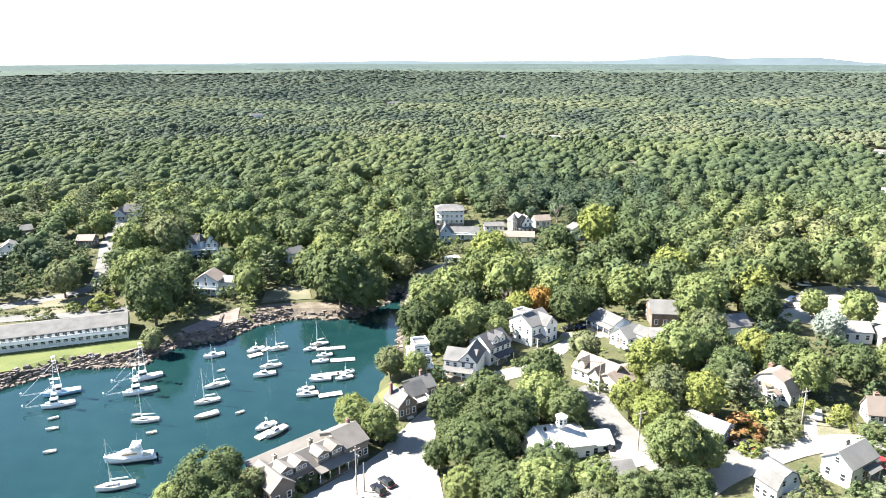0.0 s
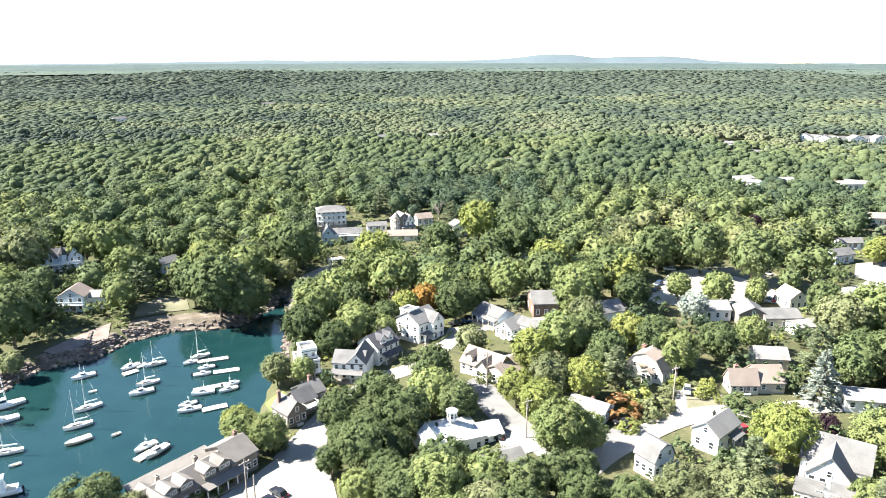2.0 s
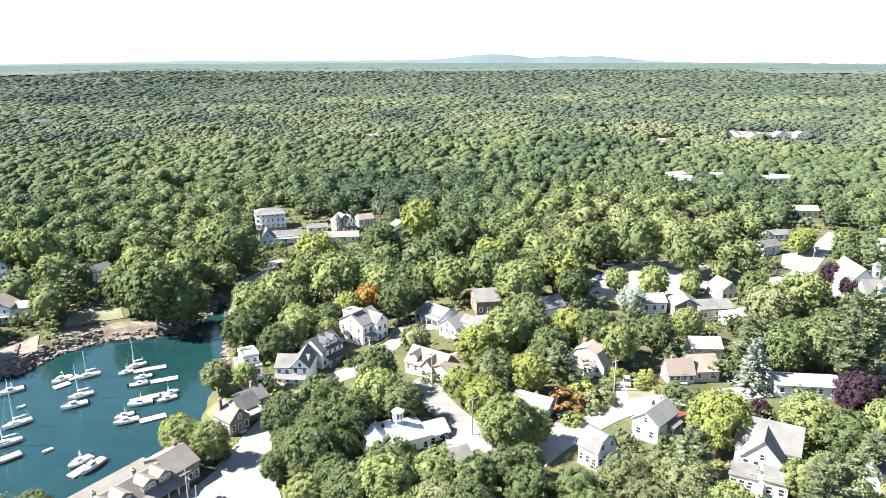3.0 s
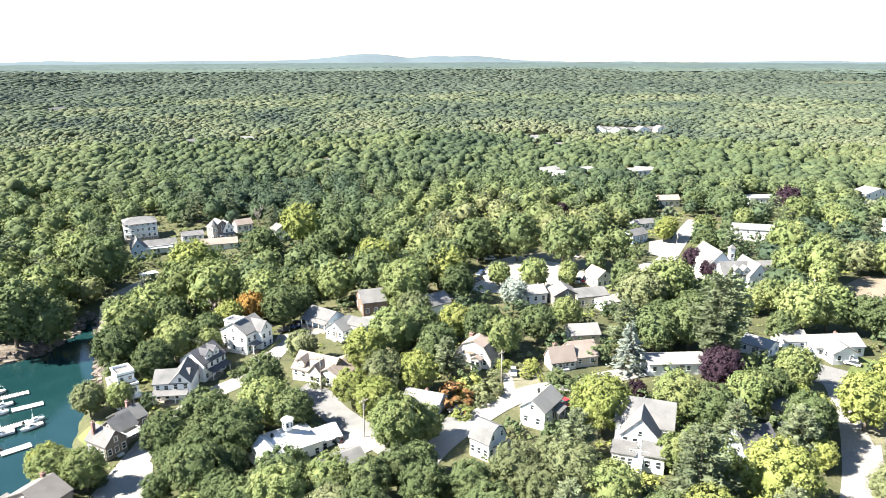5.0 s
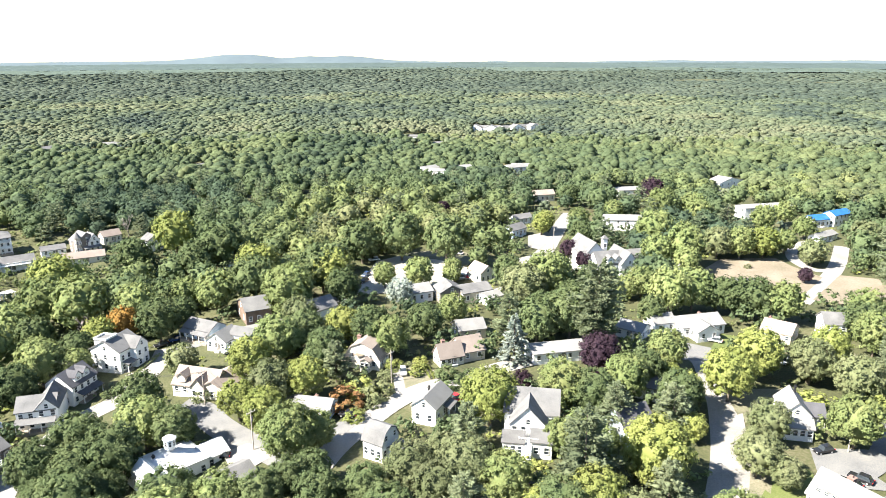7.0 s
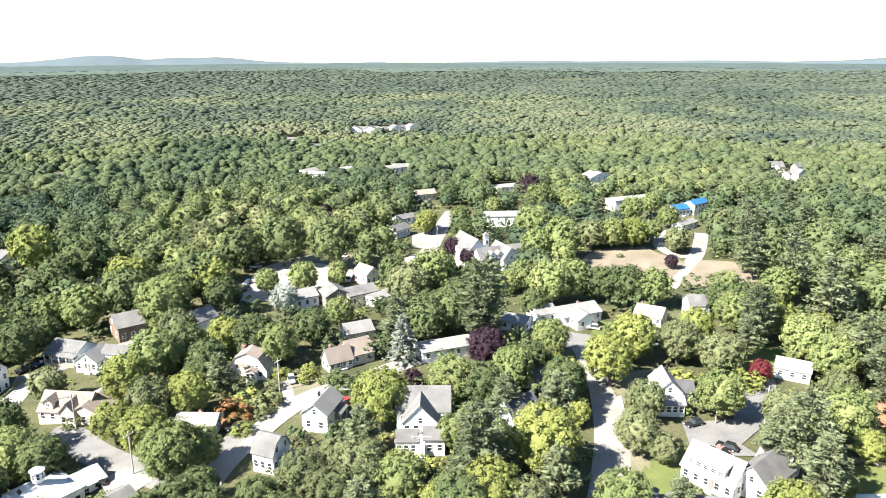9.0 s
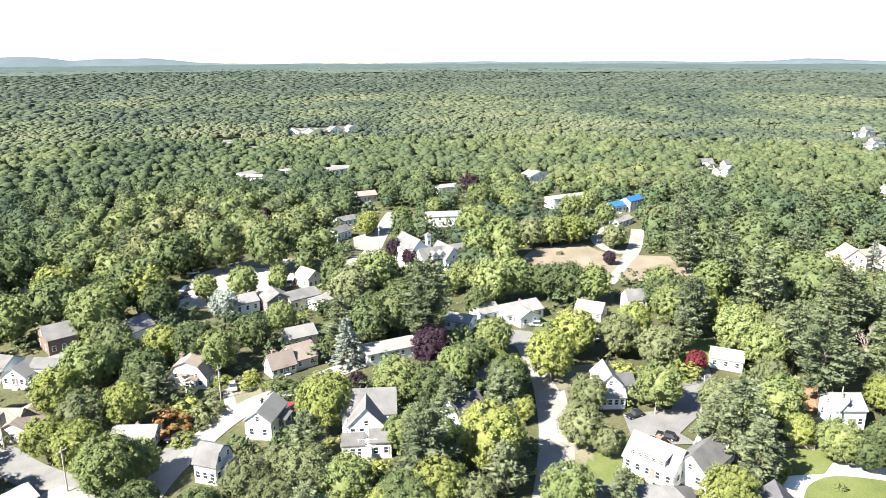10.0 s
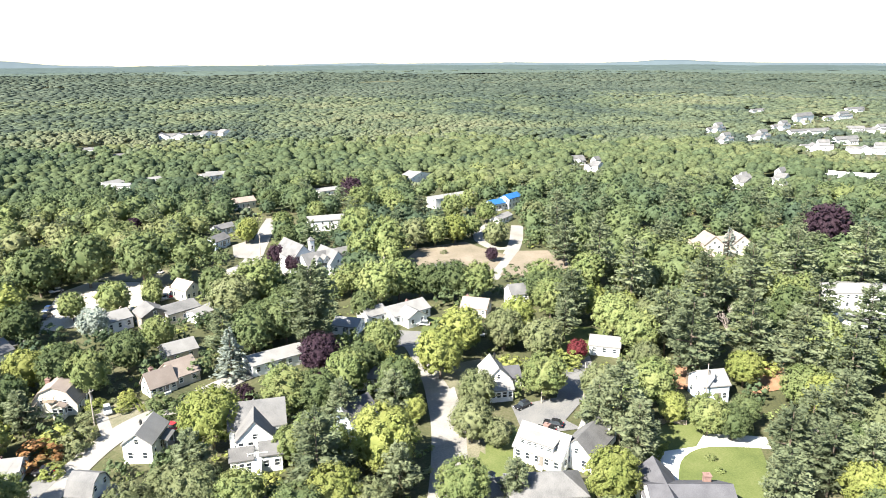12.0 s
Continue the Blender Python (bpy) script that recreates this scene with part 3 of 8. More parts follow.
def rub_rail(length, beam, free, stern=0.75):
    """One bent moulding from quarter to quarter round the bow."""
    line = []
    for i in range(9):
        t = i / 8
        w = max(beam / 2 * (stern + (1 - stern) * min(1, t * 2.4)) * (1 - max(0, (t - 0.45) / 0.55) ** 2.4), 0.03)
        line.append((-length / 2 + length * t, w, free * (1 + 0.35 * max(0, t - 0.3) * 1.6)))
    line = [(x, -w, z) for x, w, z in line] + line[::-1]
    bm = bmesh.new()
    rings = []
    for k, (x, y, z) in enumerate(line):
        a, b = line[max(k - 1, 0)], line[min(k + 1, len(line) - 1)]
        out = Vector((b[1] - a[1], a[0] - b[0], 0)).normalized() * 0.06
        rings.append([bm.verts.new(p) for p in ((x, y, z - 0.06), (x + out.x, y + out.y, z), (x, y, z + 0.06), (x - out.x, y - out.y, z))])
    for a, b in zip(rings, rings[1:]):
        for k in range(4):
            bm.faces.new((a[k], a[(k + 1) % 4], b[(k + 1) % 4], b[k]))
    bm.faces.new(rings[0][::-1])
    bm.faces.new(rings[-1])
    bmesh.ops.recalc_face_normals(bm, faces=bm.faces[:])
    return bm


def tuna_boat(x, y, deg, length, label, pulpit=True, hull_mat=None, tower=5.5):
    ob = thing("tuna_boat", x, y, 0, radians(deg), label, "boat", "boats on moorings")
    b, f = length * 0.3, length * 0.105
    part("hull", hull_bmesh(length, b, f), ob, hull_mat or GELCOAT)
    part("rub_rail", rub_rail(length, b, f), ob, GELCOAT)
    part("cockpit", boxes((-length * 0.47, -length * 0.05, -b * 0.36, b * 0.36, f, f + 0.06)), ob, DECKTAN)
    cabin = bmesh.new()
    prism(cabin, [(b * 0.34, f), (b * 0.3, f + 1.7), (-b * 0.3, f + 1.7), (-b * 0.34, f)], -length * 0.02, length * 0.22, "x")
    c = part("wheelhouse", cabin, ob, GELCOAT)
    part("windscreen", boxes((length * 0.221, length * 0.226, -b * 0.26, b * 0.26, f + 0.8, f + 1.45), (0.0, length * 0.2, -b * 0.345, -b * 0.31, f + 0.85, f + 1.4), (0.0, length * 0.2, b * 0.31, b * 0.345, f + 0.85, f + 1.4)), c, GLASS)
    trunk = bmesh.new()
    prism(trunk, [(b * 0.26, f), (b * 0.2, f + 0.75), (-b * 0.2, f + 0.75), (-b * 0.26, f)], length * 0.22, length * 0.36, "x")
    part("trunk_cabin", trunk, ob, GELCOAT)
    tw = bmesh.new()
    top = f + 1.7 + tower
    for sx, sy in ((-1, -1), (-1, 1), (1, -1), (1, 1)):
        tube(tw, (length * 0.09 + sx * length * 0.1, sy * b * 0.28, f + 1.6), (length * 0.08 + sx * 0.4, sy * 0.4, top), 0.06, 0.05, 4)
    for k in (0.3, 0.62, 0.9):
        hx, hy = length * 0.1 * (1 - k) + 0.4 * k, b * 0.28 * (1 - k) + 0.4 * k
        z = f + 1.6 + (tower + 0.1) * k
        cx = length * 0.085
        for p, q in (((-1, -1), (1, -1)), ((1, -1), (1, 1)), ((1, 1), (-1, 1)), ((-1, 1), (-1, -1))):
            tube(tw, (cx + p[0] * hx, p[1] * hy, z), (cx + q[0] * hx, q[1] * hy, z), 0.04, 0.04, 4)
    part("tower_platform", boxes((length * 0.085 - 0.42, length * 0.085 + 0.42, -0.42, 0.42, top, top + 0.08)), ob, GELCOAT)
    part("sun_shade", boxes((length * 0.085 - 0.5, length * 0.085 + 0.5, -0.5, 0.5, top + 1.2, top + 1.26)), ob, GELCOAT)
    for sx, sy in ((-1, -1), (-1, 1), (1, -1), (1, 1)):
        tube(tw, (length * 0.085 + sx * 0.4, sy * 0.4, top), (length * 0.085 + sx * 0.45, sy * 0.45, top + 1.2), 0.03, 0.03, 4)
    part("tower", tw, ob, ALLOY, "aluminium spotting tower")
    part("half_tower_roof", boxes((length * 0.03, length * 0.15, -b * 0.2, b * 0.2, f + 1.6 + tower * 0.3, f + 1.68 + tower * 0.3)), ob, GELCOAT)
    if pulpit:
        pb = bmesh.new()
        z1 = f * 1.4
        for s in (-1, 1):
            tube(pb, (length * 0.46, s * 0.35, z1), (length * 1.0, s * 0.2, z1 + 0.1), 0.05, 0.04, 4)
            tube(pb, (length * 0.08, s * 0.4, top - 0.5), (length * 0.98, s * 0.2, z1 + 0.2), 0.025, 0.025, 4)
        for k in np.linspace(0.5, 0.98, 8):
            tube(pb, (length * k, -0.3, z1 + 0.05), (length * k, 0.3, z1 + 0.05), 0.03, 0.03, 4)
        box(pb, length * 0.99, length * 1.03, -0.45, 0.45, z1 + 0.1, z1 + 0.9)
        part("bow_pulpit", pb, ob, ALLOY, "long aluminium harpoon pulpit")
    return ob


def sailboat(x, y, deg, length, mast, label, sail=True):
    ob = thing("sailboat", x, y, 0, radians(deg), label, "sailboat", "boats on moorings")
    b, f = length * 0.31, length * 0.11
    part("hull", hull_bmesh(length, b, f, 0.25, 0.55), ob, GELCOAT)
    part("rub_rail", rub_rail(length, b, f, 0.55), ob, TEAK)
    cab = bmesh.new()
    prism(cab, [(b * 0.27, f), (b * 0.22, f + 0.5), (-b * 0.22, f + 0.5), (-b * 0.27, f)], -length * 0.08, length * 0.25, "x")
    c = part("coachroof", cab, ob, GELCOAT)
    part("portlights", boxes((-length * 0.02, length * 0.18, -b * 0.28, -b * 0.24, f + 0.15, f + 0.33), (-length * 0.02, length * 0.18, b * 0.24, b * 0.28, f + 0.15, f + 0.33)), c, GLASS)
    part("cockpit", boxes((-length * 0.42, -length * 0.1, -b * 0.2, b * 0.2, f, f + 0.05)), ob, TEAK)
    part("mast", tube(bmesh.new(), (length * 0.1, 0, f), (length * 0.1, 0, f + mast), 0.1, 0.07, 6), ob, ALLOY)
    part("boom", tube(bmesh.new(), (length * 0.09, 0, f + 1.3), (-length * 0.36, 0, f + 1.25), 0.06, 0.06, 6), ob, ALLOY)
    if sail:
        part("furled_sail", tube(bmesh.new(), (length * 0.07, 0, f + 1.45), (-length * 0.33, 0, f + 1.38), 0.17, 0.12, 6), ob, WHITE)
    rig = bmesh.new()
    for p in ((length * 0.47, 0, f * 1.3), (-length * 0.48, 0, f), (length * 0.08, b * 0.45, f), (length * 0.08, -b * 0.45, f)):
        tube(rig, p, (length * 0.1, 0, f + mast * 0.97), 0.022, 0.022, 3)
    part("rigging", rig, ob, ALLOY)
    return ob


def motorboat(x, y, deg, length, label, flybridge=False, cover=None):
    ob = thing("motorboat", x, y, 0, radians(deg), label, "boat", "boats on moorings")
    b, f = length * 0.33, length * 0.12
    part("hull", hull_bmesh(length, b, f, 0.35, 0.85), ob, GELCOAT)
    part("rub_rail", rub_rail(length, b, f, 0.85), ob, GELCOAT)
    part("cockpit", boxes((-length * 0.46, -length * 0.08, -b * 0.34, b * 0.34, f, f + 0.06)), ob, cover or DECKTAN)
    cab = bmesh.new()
    hc = length * 0.13
    prism(cab, [(b * 0.33, f), (b * 0.26, f + hc), (-b * 0.26, f + hc), (-b * 0.33, f)], -length * 0.08, length * 0.16, "x")
    c = part("cabin", cab, ob, GELCOAT)
    fore = bmesh.new()
    prism(fore, [(b * 0.28, f), (b * 0.16, f + hc * 0.5), (-b * 0.16, f + hc * 0.5), (-b * 0.28, f)], length * 0.16, length * 0.34, "x")
    part("foredeck", fore, ob, GELCOAT)
    part("windscreen", boxes((length * 0.155, length * 0.165, -b * 0.23, b * 0.23, f + hc * 0.45, f + hc * 0.9), (-length * 0.04, length * 0.12, -b * 0.32, -b * 0.28, f + hc * 0.45, f + hc * 0.85), (-length * 0.04, length * 0.12, b * 0.28, b * 0.32, f + hc * 0.45, f + hc * 0.85)), c, GLASS)
    if flybridge:
        part("flybridge", boxes((-length * 0.1, length * 0.1, -b * 0.26, b * 0.26, f + hc, f + hc + 0.6)), ob, GELCOAT)
        part("hardtop", boxes((-length * 0.12, length * 0.04, -b * 0.28, b * 0.28, f + hc + 1.9, f + hc + 2.0)), ob, GELCOAT)
    arch = bmesh.new()
    for s in (-1, 1):
        tube(arch, (-length * 0.1, s * b * 0.3, f), (-length * 0.06, s * b * 0.2, f + hc + 1.1), 0.05, 0.05, 4)
        rail = bmesh.new()
        tube(rail, (length * 0.44, s * b * 0.12, f * 1.35 + 0.5), (length * 0.2, s * b * 0.38, f * 1.2 + 0.5), 0.025, 0.025, 4)
        tube(rail, (length * 0.2, s * b * 0.38, f), (length * 0.2, s * b * 0.38, f * 1.2 + 0.5), 0.025, 0.025, 4)
        part("bow_rail", rail, ob, ALLOY)
    tube(arch, (-length * 0.06, -b * 0.2, f + hc + 1.1), (-length * 0.06, b * 0.2, f + hc + 1.1), 0.05, 0.05, 4)
    part("arch", arch, ob, ALLOY)
    aerial = bmesh.new()
    tube(aerial, (-length * 0.06, 0, f + hc + 1.1), (-length * 0.07, 0, f + hc + 2.6), 0.03, 0.015, 4)
    part("aerial", aerial, ob, ALLOY)
    part("outboard_motor", boxes((-length * 0.5 - 0.5, -length * 0.5, -0.2, 0.2, -0.1, f + 0.4)), ob, BLACKCAR)
    return ob


def cabin_cruiser(x, y, deg, length, label):
    """A large cruiser: raked cabin sweeping up to a flybridge, side windows, bow rail, swim platform with a small motor."""
    ob = thing("cabin_cruiser", x, y, 0, radians(deg), label, "boat", "boats on moorings")
    b, f = length * 0.31, length * 0.115
    part("hull", hull_bmesh(length, b, f, 0.45, 0.88), ob, GELCOAT)
    part("rub_rail", rub_rail(length, b, f, 0.88), ob, GELCOAT)
    cab = bmesh.new()
    low = [(-0.3, 0.42), (-0.3, 0.4), (0.12, 0.36), (0.4, 0.12)]
    high = [(-0.26, 0.33, 1.75), (-0.26, 0.33, 1.75), (0.06, 0.28, 1.45), (0.34, 0.1, 0.45)]
    v0 = [[cab.verts.new((length * u, s * b * w, f)) for u, w in low[1:]] for s in (-1, 1)]
    v1 = [[cab.verts.new((length * u, s * b * w, f + z)) for u, w, z in high[1:]] for s in (-1, 1)]
    for k in range(2):
        cab.faces.new((v0[0][k], v0[0][k + 1], v1[0][k + 1], v1[0][k]))
        cab.faces.new((v0[1][k + 1], v0[1][k], v1[1][k], v1[1][k + 1]))
        cab.faces.new((v1[0][k], v1[0][k + 1], v1[1][k + 1], v1[1][k]))
    cab.faces.new((v0[0][2], v0[1][2], v1[1][2], v1[0][2]))
    cab.faces.new((v0[1][0], v0[0][0], v1[0][0], v1[1][0]))
    bmesh.ops.bevel(cab, geom=cab.edges[:], offset=0.12, segments=2, affect="EDGES")
    c = part("cabin", cab, ob, GELCOAT)
    for s in (-1, 1):
        part("side_window", boxes((-length * 0.2, length * 0.1, s * b * 0.365 - 0.03, s * b * 0.365 + 0.03, f + 0.75, f + 1.15)), c, TEAK, "dark tinted side window")
    fly = bmesh.new()
    prism(fly, [(b * 0.3, f + 1.7), (b * 0.32, f + 2.5), (-b * 0.32, f + 2.5), (-b * 0.3, f + 1.7)], -length * 0.27, -length * 0.05, "x")
    bmesh.ops.bevel(fly, geom=fly.edges[:], offset=0.15, segments=2, affect="EDGES")
    part("flybridge", fly, ob, GELCOAT)
    top = bmesh.new()
    prism(top, [(b * 0.3, f + 3.2), (0, f + 3.4), (-b * 0.3, f + 3.2), (0, f + 3.1)], -length * 0.29, -length * 0.1, "x")
    part("hardtop", top, ob, GELCOAT)
    for s in (-1, 1):
        post = bmesh.new()
        tube(post, (-length * 0.26, s * b * 0.28, f + 2.3), (-length * 0.24, s * b * 0.26, f + 3.22), 0.06, 0.06, 5)
        tube(post, (-length * 0.08, s * b * 0.28, f + 2.3), (-length * 0.12, s * b * 0.26, f + 3.22), 0.06, 0.06, 5)
        part("hardtop_post", post, ob, GELCOAT)
        rail = bmesh.new()
        for k in range(5):
            u, w = 0.16 + 0.075 * k, 0.4 - 0.022 * k * k
            tube(rail, (length * u, s * b * w, f * (1 + 0.15 * k)), (length * u, s * b * w, f * (1 + 0.15 * k) + 0.6), 0.025, 0.025, 4)
            if k < 4:
                tube(rail, (length * u, s * b * w, f * (1 + 0.15 * k) + 0.6), (length * (u + 0.075), s * b * (0.4 - 0.022 * (k + 1) ** 2), f * (1.15 + 0.15 * k) + 0.6), 0.025, 0.025, 4)
        part("bow_rail", rail, ob, ALLOY)
    part("cockpit", boxes((-length * 0.47, -length * 0.3, -b * 0.34, b * 0.34, f, f + 0.05)), ob, DECKTAN)
    part("swim_platform", boxes((-length * 0.5 - 0.8, -length * 0.5 + 0.05, -b * 0.34, b * 0.34, 0.3, 0.4)), ob, GELCOAT)
    motor = boxes((-length * 0.5 - 1.1, -length * 0.5 - 0.6, -0.25, 0.25, 0.2, 1.3))
    bmesh.ops.bevel(motor, geom=motor.edges[:], offset=0.12, segments=2, affect="EDGES")
    part("outboard_motor", motor, ob, BLACKCAR)
    aerial = bmesh.new()
    tube(aerial, (-length * 0.2, 0, f + 3.3), (-length * 0.22, 0, f + 5.4), 0.03, 0.015, 4)
    part("aerial", aerial, ob, ALLOY)
    return ob


def covered_launch(x, y, deg, length, label):
    ob = thing("launch", x, y, 0, radians(deg), label, "boat", "boats on moorings")
    b, f = length * 0.34, 0.7
    part("hull", hull_bmesh(length, b, f, 0.25, 0.9), ob, DECKTAN)
    part("rub_rail", rub_rail(length, b, f, 0.9), ob, GELCOAT)
    cover = bmesh.new()
    prism(cover, [(b * 0.44, f), (b * 0.36, f + 0.22), (0, f + 0.34), (-b * 0.36, f + 0.22), (-b * 0.44, f)], -length * 0.48, length * 0.24, "x")
    part("canvas_cover", cover, ob, GELCOAT, "white canvas cover")
    return ob


def dinghy(x, y, deg, length, label, mat=None):
    ob = thing("dinghy", x, y, 0, radians(deg), label, "dinghy", "boats on moorings")
    part("hull", hull_bmesh(length, length * 0.42, 0.45, 0.3, 0.8, 0.15, cap=False), ob, mat or GELCOAT)
    part("floor", boxes((-length * 0.45, length * 0.3, -length * 0.13, length * 0.13, 0.0, 0.08)), ob, DECKTAN)
    for k in (-0.28, 0.05):
        part("thwart", boxes((length * k - 0.12, length * k + 0.12, -length * 0.18, length * 0.18, 0.3, 0.35)), ob, TEAK)
    return ob


def float_dock(x, y, deg, length, width, label):
    ob = thing("float_dock", x, y, 0, radians(deg), label, "dock", "floats in the harbour")
    part("pontoon", boxes((-length / 2, length / 2, -width / 2, width / 2, -0.2, 0.3)), ob, GREYWALL)
    mesh = mesh_of(boxes((-0.14, 0.14, -width / 2 - 0.05, width / 2 + 0.05, 0.304, 0.37)), "plank", CONCRETE)
    for px in np.arange(-length / 2 + 0.16, length / 2, 0.31 if length < 9 else 0.62):
        part("plank", mesh, ob, at=(px, 0, 0))
    for px in (-length / 2 + 0.3, length / 2 - 0.3):
        part("cleat", boxes((px - 0.15, px + 0.15, -0.05, 0.05, 0.37, 0.47)), ob, ALLOY)
    return ob


# ---------------------------------------------------------------- cars, poles, hedges
def car(x, y, deg, paint, label, length=4.5, tall=1.55, name="car"):
    ob = thing(name, x, y, height(x, y) + 0.16, radians(deg), label, "car", "parked cars")
    w, h2 = 0.9, 0.85
    bm = bmesh.new()
    prism(bm, [(p, q) for p, q in ((length / 2, 0.35), (length / 2, 0.75), (length * 0.44, h2), (-length * 0.45, h2 + 0.05), (-length / 2, 0.8), (-length / 2, 0.35))], -w, w, "y")
    bmesh.ops.bevel(bm, geom=bm.edges[:], offset=0.07, segments=1, affect="EDGES")
    part("body", bm, ob, paint)
    cb = bmesh.new()
    v = []
    for z, fx, bx, s in ((h2, 0.2, -0.42, 0.84), (tall, 0.06, -0.32, 0.66)):
        v.append([cb.verts.new(p) for p in ((length * bx, -s, z), (length * fx, -s, z), (length * fx, s, z), (length * bx, s, z))])
    for a in range(4):
        b = (a + 1) % 4
        cb.faces.new((v[0][a], v[0][b], v[1][b], v[1][a]))
    cb.faces.new(v[1])
    g = part("glasshouse", cb, ob, GLASS, at=(0, 0, 0))
    part("roof_panel", boxes((-length * 0.325, length * 0.065, -0.67, 0.67, tall, tall + 0.04)), ob, paint)
    wheel = bmesh.new()
    tube(wheel, (0, -0.11, 0), (0, 0.11, 0), 0.33, 0.33, 12)
    wm = mesh_of(wheel, "tyre", TYRE)
    rim = bmesh.new()
    tube(rim, (0, -0.12, 0), (0, 0.12, 0), 0.19, 0.19, 8)
    rm = mesh_of(rim, "rim", ALLOY)
    for sx in (-0.3, 0.31):
        for sy in (-1, 1):
            t = part("wheel", wm, ob, at=(length * sx, sy * 0.8, 0.33))
            part("rim", rm, t)
    for sy in (-1, 1):
        part("headlight", boxes((length / 2 - 0.1, length / 2 + 0.02, sy * 0.62 - 0.2, sy * 0.62 + 0.2, 0.6, 0.75)), ob, ALLOY)
        part("tail_light", boxes((-length / 2 - 0.02, -length / 2 + 0.1, sy * 0.68 - 0.15, sy * 0.68 + 0.15, 0.62, 0.8)), ob, REDCAR)
    CLEAR.append((x, y, 3.5))
    return ob


def utility_pole(x, y, tall, deg, label="weathered wooden utility pole with a crossarm", arm=True):
    z = height(x, y)
    ob = thing("utility_pole", x, y, z, radians(deg), label, "utility pole", "poles along the roads")
    part("pole", tube(bmesh.new(), (0, 0, -1), (0, 0, tall), 0.17, 0.11, 8), ob, POLEWOOD)
    if arm:
        part("crossarm", boxes((-1.2, 1.2, -0.06, 0.06, tall - 0.9, tall - 0.76)), ob, POLEWOOD)
        for k in (-1.1, -0.4, 0.4, 1.1):
            part("insulator", tube(bmesh.new(), (k, 0, tall - 0.76), (k, 0, tall - 0.55), 0.06, 0.04, 6), ob, CONCRETE)
        part("transformer", tube(bmesh.new(), (0, -0.38, tall - 2.6), (0, -0.38, tall - 1.6), 0.24, 0.24, 10), ob, GREYROOF)
    CLEAR.append((x, y, 2.0))
    return Vector((x, y, z + tall - 0.55))


def cables(a, b, spread=1.0, sag=0.7, n=3):
    d = (b - a).normalized()
    s = Vector((d.y, -d.x, 0))
    for k in range(n):
        cu = bpy.data.curves.new("cable", "CURVE")
        cu.dimensions, cu.bevel_depth, cu.bevel_resolution = "3D", 0.03, 0
        sp = cu.splines.new("POLY")
        sp.points.add(8)
        off = s * spread * (k - (n - 1) / 2)
        for i in range(9):
            t = i / 8
            p = a.lerp(b, t) + off - Vector((0, 0, sag * 4 * t * (1 - t) + 0.25 * k))
            sp.points[i].co = (*p, 1)
        cu.materials.append(CABLE)
        tagged(new("cable", cu), "black overhead cable between utility poles", "cable", "overhead cables")


# ---------------------------------------------------------------- trees
def clump_centres(rng, kind, n):
    """Middles and radii of the leaf clumps of a broad crown about 1 wide, top at z = 1, its foot at z = 0."""
    out = []
    size = 0.19 if n < 12 else 0.15 if n < 34 else 0.094 if n < 100 else 0.08
    for i in range(n):
        u = rng.random()
        a = i * 2.39996 + rng.random() * 0.7
        zz = -0.9 + 1.86 * (i + 0.5) / n
        q = math.sqrt(max(0.05, 1 - min(1, zz * zz)))
        k = 0.385 * (0.88 + 0.2 * u)
        out.append((k * q * math.cos(a), k * q * math.sin(a), 0.54 + 0.375 * zz * (0.95 + 0.1 * u), size * (0.6 + 0.8 * rng.random() ** 1.5)))
    return out


ICO = bmesh.new()
bmesh.ops.create_icosphere(ICO, subdivisions=1, radius=1)
ICO_V = np.array([v.co[:] for v in ICO.verts])
ICO_F = np.array([[v.index for v in f.verts] for f in ICO.faces])
ICO.free()
OCTA_V = np.array([(1, 0, 0), (-1, 0, 0), (0, 1, 0), (0, -1, 0), (0, 0, 1), (0, 0, -1)], float)
OCTA_F = np.array([(0, 2, 4), (2, 1, 4), (1, 3, 4), (3, 0, 4), (2, 0, 5), (1, 2, 5), (3, 1, 5), (0, 3, 5)])


def unit(v):
    return v / (np.linalg.norm(v, axis=1)[:, None] + 1e-9)


